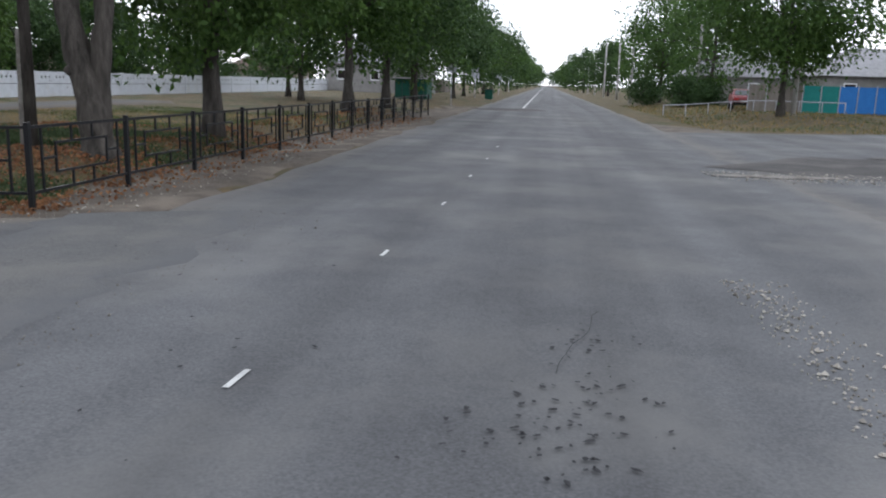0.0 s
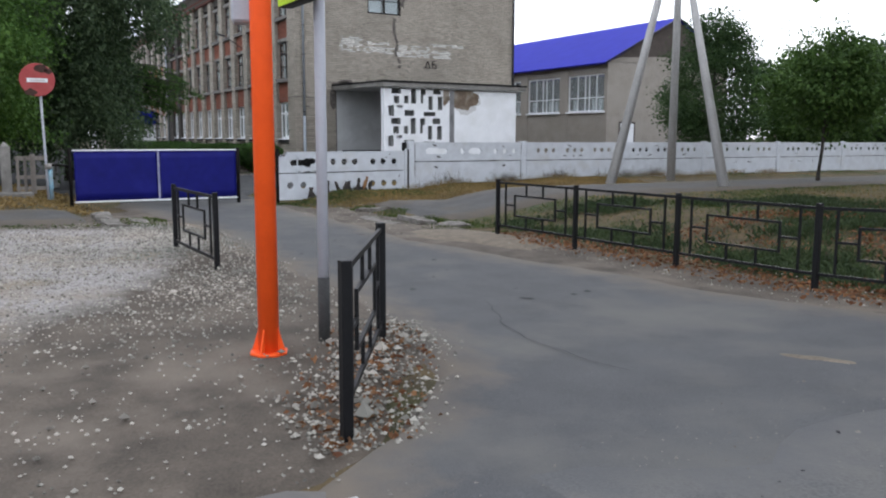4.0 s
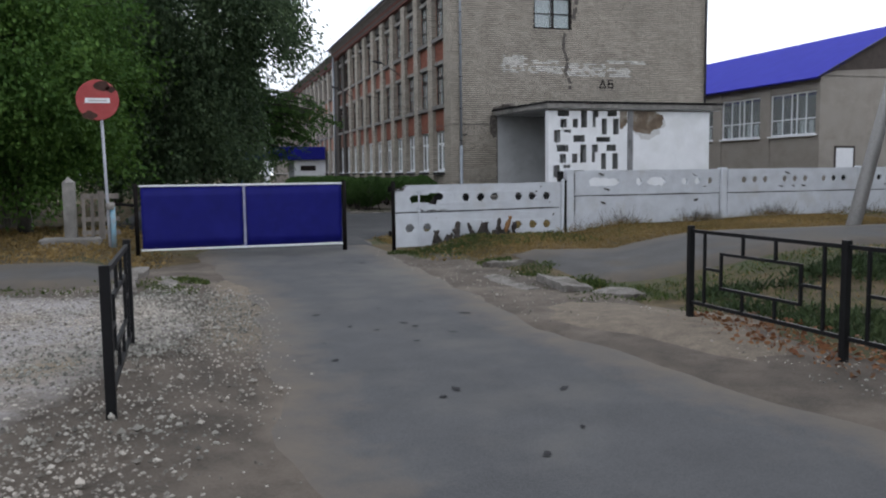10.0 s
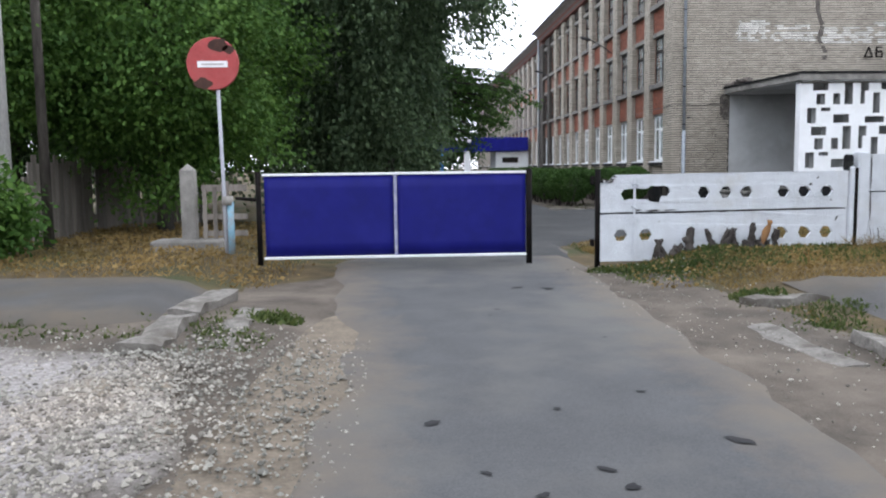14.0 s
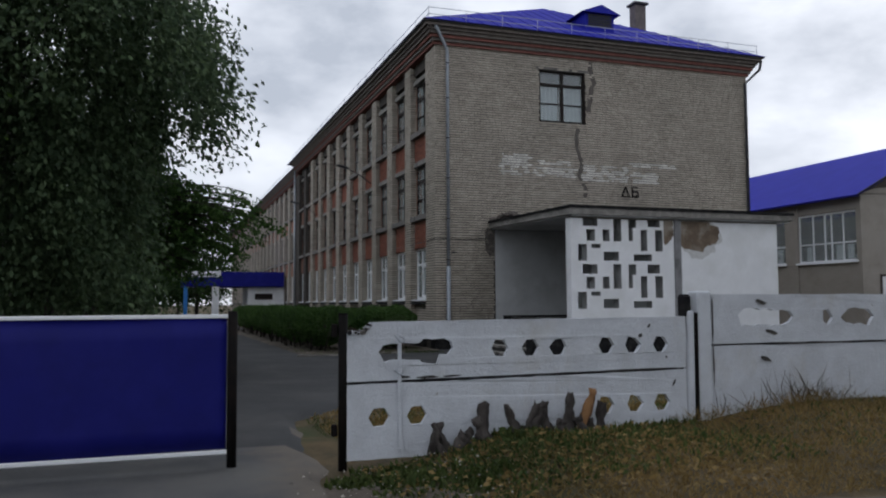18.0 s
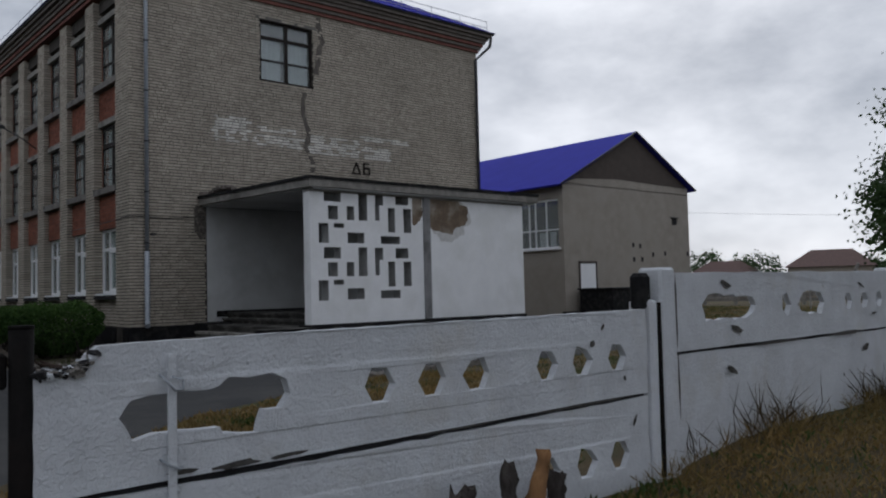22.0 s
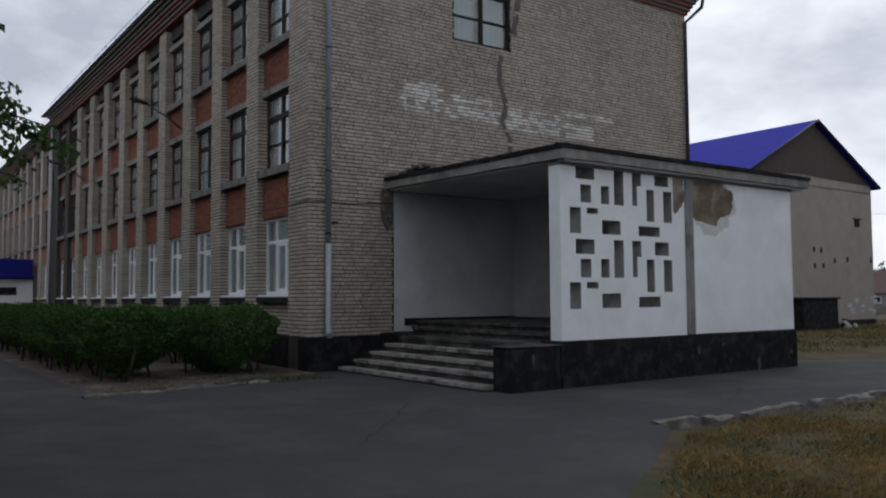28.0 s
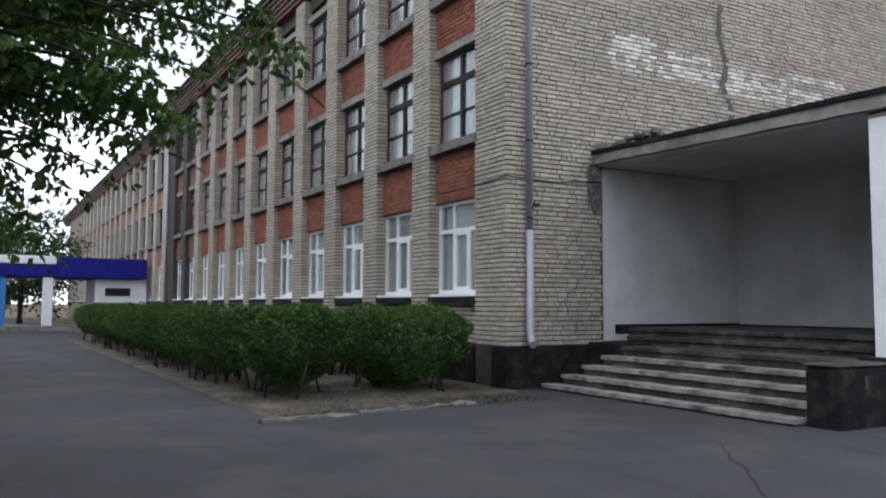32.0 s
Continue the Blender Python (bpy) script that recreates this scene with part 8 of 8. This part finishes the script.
# ---- across the street and in the distance ----
def house(x, y, w, d, h, roof_h, wall_m, roof_m, label, rz=0.0):
    e = tagged(empty("house", x, y, ground_z(x, y), rz), label, "house")
    def kid(o):
        o.parent = e
        o.matrix_parent_inverse = Matrix.Identity(4)
        return o
    kid(box("wall", -w / 2, w / 2, -d / 2, d / 2, -0.2, h, wall_m))
    v = [(-w / 2 - 0.4, -d / 2 - 0.4, h), (w / 2 + 0.4, -d / 2 - 0.4, h), (w / 2 + 0.4, d / 2 + 0.4, h), (-w / 2 - 0.4, d / 2 + 0.4, h), (-w / 4, 0, h + roof_h), (w / 4, 0, h + roof_h)]
    kid(mesh_of("roof", v, [(0, 1, 5, 4), (1, 2, 5), (2, 3, 4, 5), (3, 0, 4), (0, 3, 2, 1)], roof_m))
    for k in range(3):
        wx = -w / 2 + w * (k + 0.5) / 3
        win = kid(box("window", wx - 0.5, wx + 0.5, -d / 2 - 0.04, -d / 2 + 0.02, h * 0.42, h * 0.8, M_PVC))
        o = box("pane", wx - 0.42, wx + 0.42, -d / 2 - 0.055, -d / 2 - 0.042, h * 0.46, h * 0.76, M_DARKWOOD)
        o.parent = win
    return e


M_SLATE = mat("grey_roof_sheets", (0.30, 0.30, 0.31), (0.22, 0.22, 0.23), 3.0, 0.85)
M_BRROOF = mat("brown_roof_tiles", (0.13, 0.085, 0.075), (0.10, 0.065, 0.06), 3.0, 0.8)
M_BEIGE = mat("beige_house_wall", (0.34, 0.30, 0.25), (0.28, 0.25, 0.21), 2.0, 0.9)
M_GREYW = mat("grey_house_wall", (0.28, 0.27, 0.26), (0.2, 0.195, 0.19), 2.0, 0.9)
house(18, 80, 11, 8, 2.5, 2.0, M_GREYW, M_SLATE, "low grey house with pale sheet roof behind trees")
house(28, 74, 12, 8, 2.7, 2.4, M_GREYW, M_SLATE, "low grey house with pale sheet roof behind trees")
house(-67.5, 112, 9.5, 9, 3.6, 2.2, M_BEIGE, M_BRROOF, "beige two-storey house with brown roof", 20)
house(-80, 108, 9, 9, 2.0, 2.8, M_GREYW, M_BRROOF, "low house with brown hipped roof")
house(-20, 100, 12, 9, 3.2, 2.6, M_GREYW, M_SLATE, "grey house behind the end of the wall")
house(-44, 128, 12, 9, 3.0, 2.2, M_BEIGE, M_BRROOF, "low beige house with brown roof")

# coloured yard fence by the far house
yf = tagged(empty("yard_fence"), "blue and green painted sheet fence before a house", "fence")
M_TEAL = mat("teal_paint", (0.02, 0.22, 0.2), (0.016, 0.18, 0.165), 3.0, 0.6)
M_SKY = mat("bright_blue_paint", (0.04, 0.2, 0.55), (0.03, 0.16, 0.48), 3.0, 0.6)
for k in range(14):
    xx = 13.2 + 1.15 * k
    zz = ground_z(xx, 57)
    box("fence_panel", xx, xx + 1.12, 57, 57.06, zz, zz + 1.75, (M_WOOD, M_WOOD, M_WOOD, M_TEAL, M_TEAL, M_SKY, M_SKY, M_SKY, M_WOOD, M_TEAL, M_SKY, M_SKY, M_WOOD, M_WOOD)[k], yf)
    box("fence_post", xx - 0.05, xx + 0.0, 56.94, 57.0, zz - 0.1, zz + 1.85, M_GREYPOLE, yf)
low = tagged(empty("pipe_rail"), "pale low pipe railing along the far verge", "railing")
for k in range(9):
    xx = 7.5 + 1.4 * k
    zz = ground_z(xx, 55)
    tube("rail_post", [(xx, 55, zz), (xx, 55, zz + 0.75)], 0.035, M_GREYPOLE, low, 6)
    if k < 8:
        tube("rail", [(xx, 55, zz + 0.72), (xx + 1.4, 55, ground_z(xx + 1.4, 55) + 0.72)], 0.03, M_GREYPOLE, low, 6)

# parked red car
def car(x, y, rz, label):
    e = tagged(empty("car", x, y, ground_z(x, y), rz), label, "car")
    M_CAR = mat("dark_red_car_paint", (0.19, 0.015, 0.02), (0.16, 0.012, 0.017), 2.0, 0.3, bump=0, spec=0.6)
    M_TYRE = mat("tyre_rubber", (0.015, 0.015, 0.015), None, 5.0, 0.85)
    M_CGL = mat("car_glass", (0.03, 0.035, 0.04), None, 3.0, 0.08, bump=0, spec=0.7)
    def kid(o, p=None):
        o.parent = p or e
        o.matrix_parent_inverse = Matrix.Identity(4)
        return o
    prof = [(-2.0, 0.35), (-2.02, 0.8), (-1.85, 0.95), (-1.2, 0.98), (-0.7, 1.38), (0.85, 1.42), (1.5, 1.05), (1.98, 0.95), (2.02, 0.4)]
    bm = bmesh.new()
    L = [bm.verts.new((u, -0.78 if v < 1.2 else -0.62, v)) for u, v in prof]
    R = [bm.verts.new((u, 0.78 if v < 1.2 else 0.62, v)) for u, v in prof]
    for k in range(len(prof)):
        q = (k + 1) % len(prof)
        bm.faces.new((L[k], L[q], R[q], R[k]))
    bm.faces.new(L[::-1])
    bm.faces.new(R)
    bmesh.ops.bevel(bm, geom=list(bm.edges), offset=0.05, segments=2, affect="EDGES")
    body = kid(part("body", bm, M_CAR, None))
    for s in (-1, 1):
        kid(mesh_of("side_window", [(-1.0, s * 0.735, 1.02), (1.25, s * 0.735, 1.04), (0.8, s * 0.665, 1.34), (-0.68, s * 0.665, 1.33)], [(0, 1, 2, 3) if s < 0 else (3, 2, 1, 0)], M_CGL))
        for u in (-1.25, 1.25):
            bm = bmesh.new()
            bmesh.ops.create_cone(bm, cap_ends=True, segments=18, radius1=0.3, radius2=0.3, depth=0.18, matrix=Matrix.Translation((u, s * 0.72, 0.3)) @ Matrix.Rotation(radians(90), 4, "X"))
            wh = kid(part("wheel", bm, M_TYRE, None))
            bm = bmesh.new()
            bmesh.ops.create_cone(bm, cap_ends=True, segments=14, radius1=0.18, radius2=0.16, depth=0.19, matrix=Matrix.Translation((u, s * 0.725, 0.3)) @ Matrix.Rotation(radians(90), 4, "X"))
            kid(part("rim", bm, M_PIPE, None), wh)
    kid(mesh_of("rear_window", [(-1.245, -0.62, 1.0), (-1.245, 0.62, 1.0), (-0.77, 0.55, 1.36), (-0.77, -0.55, 1.36)], [(0, 1, 2, 3)], M_CGL))
    kid(mesh_of("rear_window", [(1.54, -0.6, 1.06), (1.54, 0.6, 1.06), (0.93, 0.55, 1.39), (0.93, -0.55, 1.39)], [(3, 2, 1, 0)], M_CGL))
    for u in (-2.06, 2.06):
        kid(box("bumper", u - 0.05, u + 0.05, -0.76, 0.76, 0.34, 0.52, M_TYRE, None, 0.02))
        for s in (-0.55, 0.55):
            kid(box("tail_light", u - 0.03, u + 0.0 if u > 0 else u + 0.06, s - 0.16, s + 0.16, 0.68, 0.82, mat("red_lens", (0.4, 0.02, 0.02), None, 3.0, 0.3) if "red_lens" not in bpy.data.materials else bpy.data.materials["red_lens"]))
    kid(box("number_plate", -2.07, -2.05, -0.26, 0.26, 0.56, 0.66, M_PVC))
    return e


car(13.5, 60.0, 82, "dark red parked hatchback on the grass verge")


def street_pole(x, y, h, label, lamp=False, wood=False, r=0.15):
    e = tagged(empty("street_pole"), label, "street lamp" if lamp else "utility pole")
    z = ground_z(x, y)
    tube("pole", [(x, y, z - 0.1), (x, y, z + h)], [r, r * 0.7], M_BARK if wood else M_POLE, e, 8)
    if lamp:
        a = tube("lamp_arm", [(x, y, z + h - 0.3), (x - 0.8, y, z + h + 0.3), (x - 1.9, y, z + h + 0.6)], 0.035, M_PIPE, e, 6)
        bm = bmesh.new()
        add_box(bm, -0.35, 0.35, -0.12, 0.12, -0.05, 0.06, 0.04)
        o = part("lamp_head", bm, M_PIPE, e)
        o.matrix_world = pose(x - 2.1, y, z + h + 0.62, 0, 12, 0)
    return e


for k, (x, y, h, r) in enumerate(((11.2, 71, 2.4, 1.6), (13.4, 73, 2.0, 1.5), (17.6, 62, 1.9, 1.2), (9.6, 84, 2.6, 1.8), (24.5, 55.5, 2.2, 1.7))):
    tree("bush", x, y, h, r, 0.1, M_LEAF_B, 90, 40, 0.24, 160 + k, 0.06, 0.35, 0.0, "dark green shrub before the houses")
street_pole(14.3, 50.5, 9.5, "grey concrete utility pole on the verge")
street_pole(12.8, 74, 9.0, "grey concrete utility pole on the verge")
street_pole(9.0, 92, 9.0, "grey street lamp pole with bent arm", lamp=True)
for k in range(5):
    street_pole(9.5, 115 + 26 * k, 8.5, "grey concrete utility pole in the distance")
street_pole(-26.9, -1.95, 8.6, "grey concrete utility pole among the leaves at the board fence", r=0.16)
street_pole(-27.5, -1.5, 7.6, "dark wooden strut pole among the leaves at the board fence", wood=True, r=0.1)
pl_ = street_pole(-9.42, 13.9, 9.0, "dark wooden utility pole strapped to a concrete stub", wood=True, r=0.11)
tube("concrete_stub", [(-9.62, 13.98, 0.1), (-9.56, 13.98, 2.6)], 0.085, M_KERB, pl_, 4)
street_pole(-10.5, 64, 8.5, "leaning wooden utility pole by the street", wood=True)

# sheds, bins and boards along the left side of the street
shed = tagged(empty("green_kiosk"), "dark green metal kiosk with pale roof by the street", "kiosk")
M_KGREEN = mat("dark_green_paint", (0.015, 0.085, 0.06), (0.012, 0.065, 0.048), 3.0, 0.6)
zg = ground_z(-10.5, 66)
box("kiosk_body", -12.6, -9.9, 68, 71, zg - 0.3, zg + 1.6, M_KGREEN, shed, 0.03)
box("kiosk_roof", -12.8, -9.7, 67.8, 71.2, zg + 1.6, zg + 1.72, M_SLATE, shed, 0.02)
for k in range(5):
    box("seam", -12.6 + 0.6 * k, -12.56 + 0.6 * k, 67.97, 68.0, zg - 0.2, zg + 1.55, M_PIPE_D, shed)
for x, y, w, h, z0, lab in ((-7.2, 62, 0.7, 0.55, 2.4, "grey board on two thin posts by the street"), (-7.6, 88, 0.8, 1.1, 2.0, "pale road sign board seen from behind"), (-7.4, 130, 0.8, 0.9, 2.2, "pale road sign board in the distance"), (-7.4, 165, 0.8, 0.9, 2.2, "pale road sign board in the distance")):
    e = tagged(empty("sign_board"), lab, "road sign")
    z = ground_z(x, y)
    box("board", x - w / 2, x + w / 2, y - 0.02, y + 0.02, z + z0, z + z0 + h, M_GREYPOLE, e, 0.01)
    tube("post", [(x, y + 0.05, z), (x, y + 0.05, z + z0 + h * 0.5)], 0.035, M_GREYPOLE, e, 6)
bn = tagged(empty("litter_bin"), "dark green litter bin at the street edge", "bin")
z = ground_z(-6.4, 96)
box("bin_body", -7.1, -6.2, 95.6, 96.4, z, z + 1.1, M_KGREEN, bn, 0.05)
box("bin_rim", -7.15, -6.15, 95.55, 96.45, z + 1.1, z + 1.18, M_PIPE_D, bn, 0.02)
wf = tagged(empty("plank_fence"), "brown plank fence beyond the end of the wall", "fence")
for k in range(40):
    yy = 97.5 + 0.6 * k
    xx = -25.7 + 0.38 * k if k < 30 else -14.3
    z = ground_z(xx, yy)
    box("plank", xx - 0.2, xx + 0.2, yy - 0.28, yy + 0.28, z - 0.1, z + 1.7, M_WOOD, wf)

# far side of the school grounds: low fence and goal frame
ff = tagged(empty("far_fence"), "low pale concrete fence at the far side of the grounds", "fence")
for k in range(12):
    xx = -62 + 3.0 * k
    box("fence_post", xx - 0.12, xx + 0.12, 72.9, 73.1, -0.4, 1.0, M_CONC, ff)
    if k < 11:
        for zz in (0.1, 0.5):
            box("fence_rail", xx + 0.12, xx + 2.88, 72.97, 73.03, zz, zz + 0.28, M_CONC, ff)
goal = tagged(empty("goal_frame"), "white bent pipe climbing frame on the sports ground", "climbing frame")
for xx in (-48.2, -47.4, -46.6):
    tube("hoop", [(xx, 62, -0.2), (xx, 62, 1.5), (xx + 0.5, 62, 1.8), (xx + 1.3, 62, 1.6), (xx + 1.5, 62, -0.2)], 0.05, M_PVC, goal, 6)
tube("leaning_pole", [(-46, 63, -0.2), (-44.6, 63, 2.8)], 0.12, M_CONC, goal, 6)

# ---- the nearest bricks of the gable, one by one ----
shapes = {}
gface = gable_face
for (bx0, bx1, by0, by1, bz0, bz1) in g_near:
    key = (round(by1 - by0, 2), round(bz1 - bz0, 2))
    if key not in shapes:
        bm = bmesh.new()
        add_box(bm, -0.07, 0.0, -(by1 - by0) / 2, (by1 - by0) / 2, -(bz1 - bz0) / 2, (bz1 - bz0) / 2, 0.004)
        me = bpy.data.meshes.new("brick")
        bm.to_mesh(me)
        bm.free()
        me.materials.append(M_BR_GREY)
        shapes[key] = me
    o = new("brick", shapes[key])
    o.parent = gface
    o.location = (bx1, (by0 + by1) / 2, (bz0 + bz1) / 2)
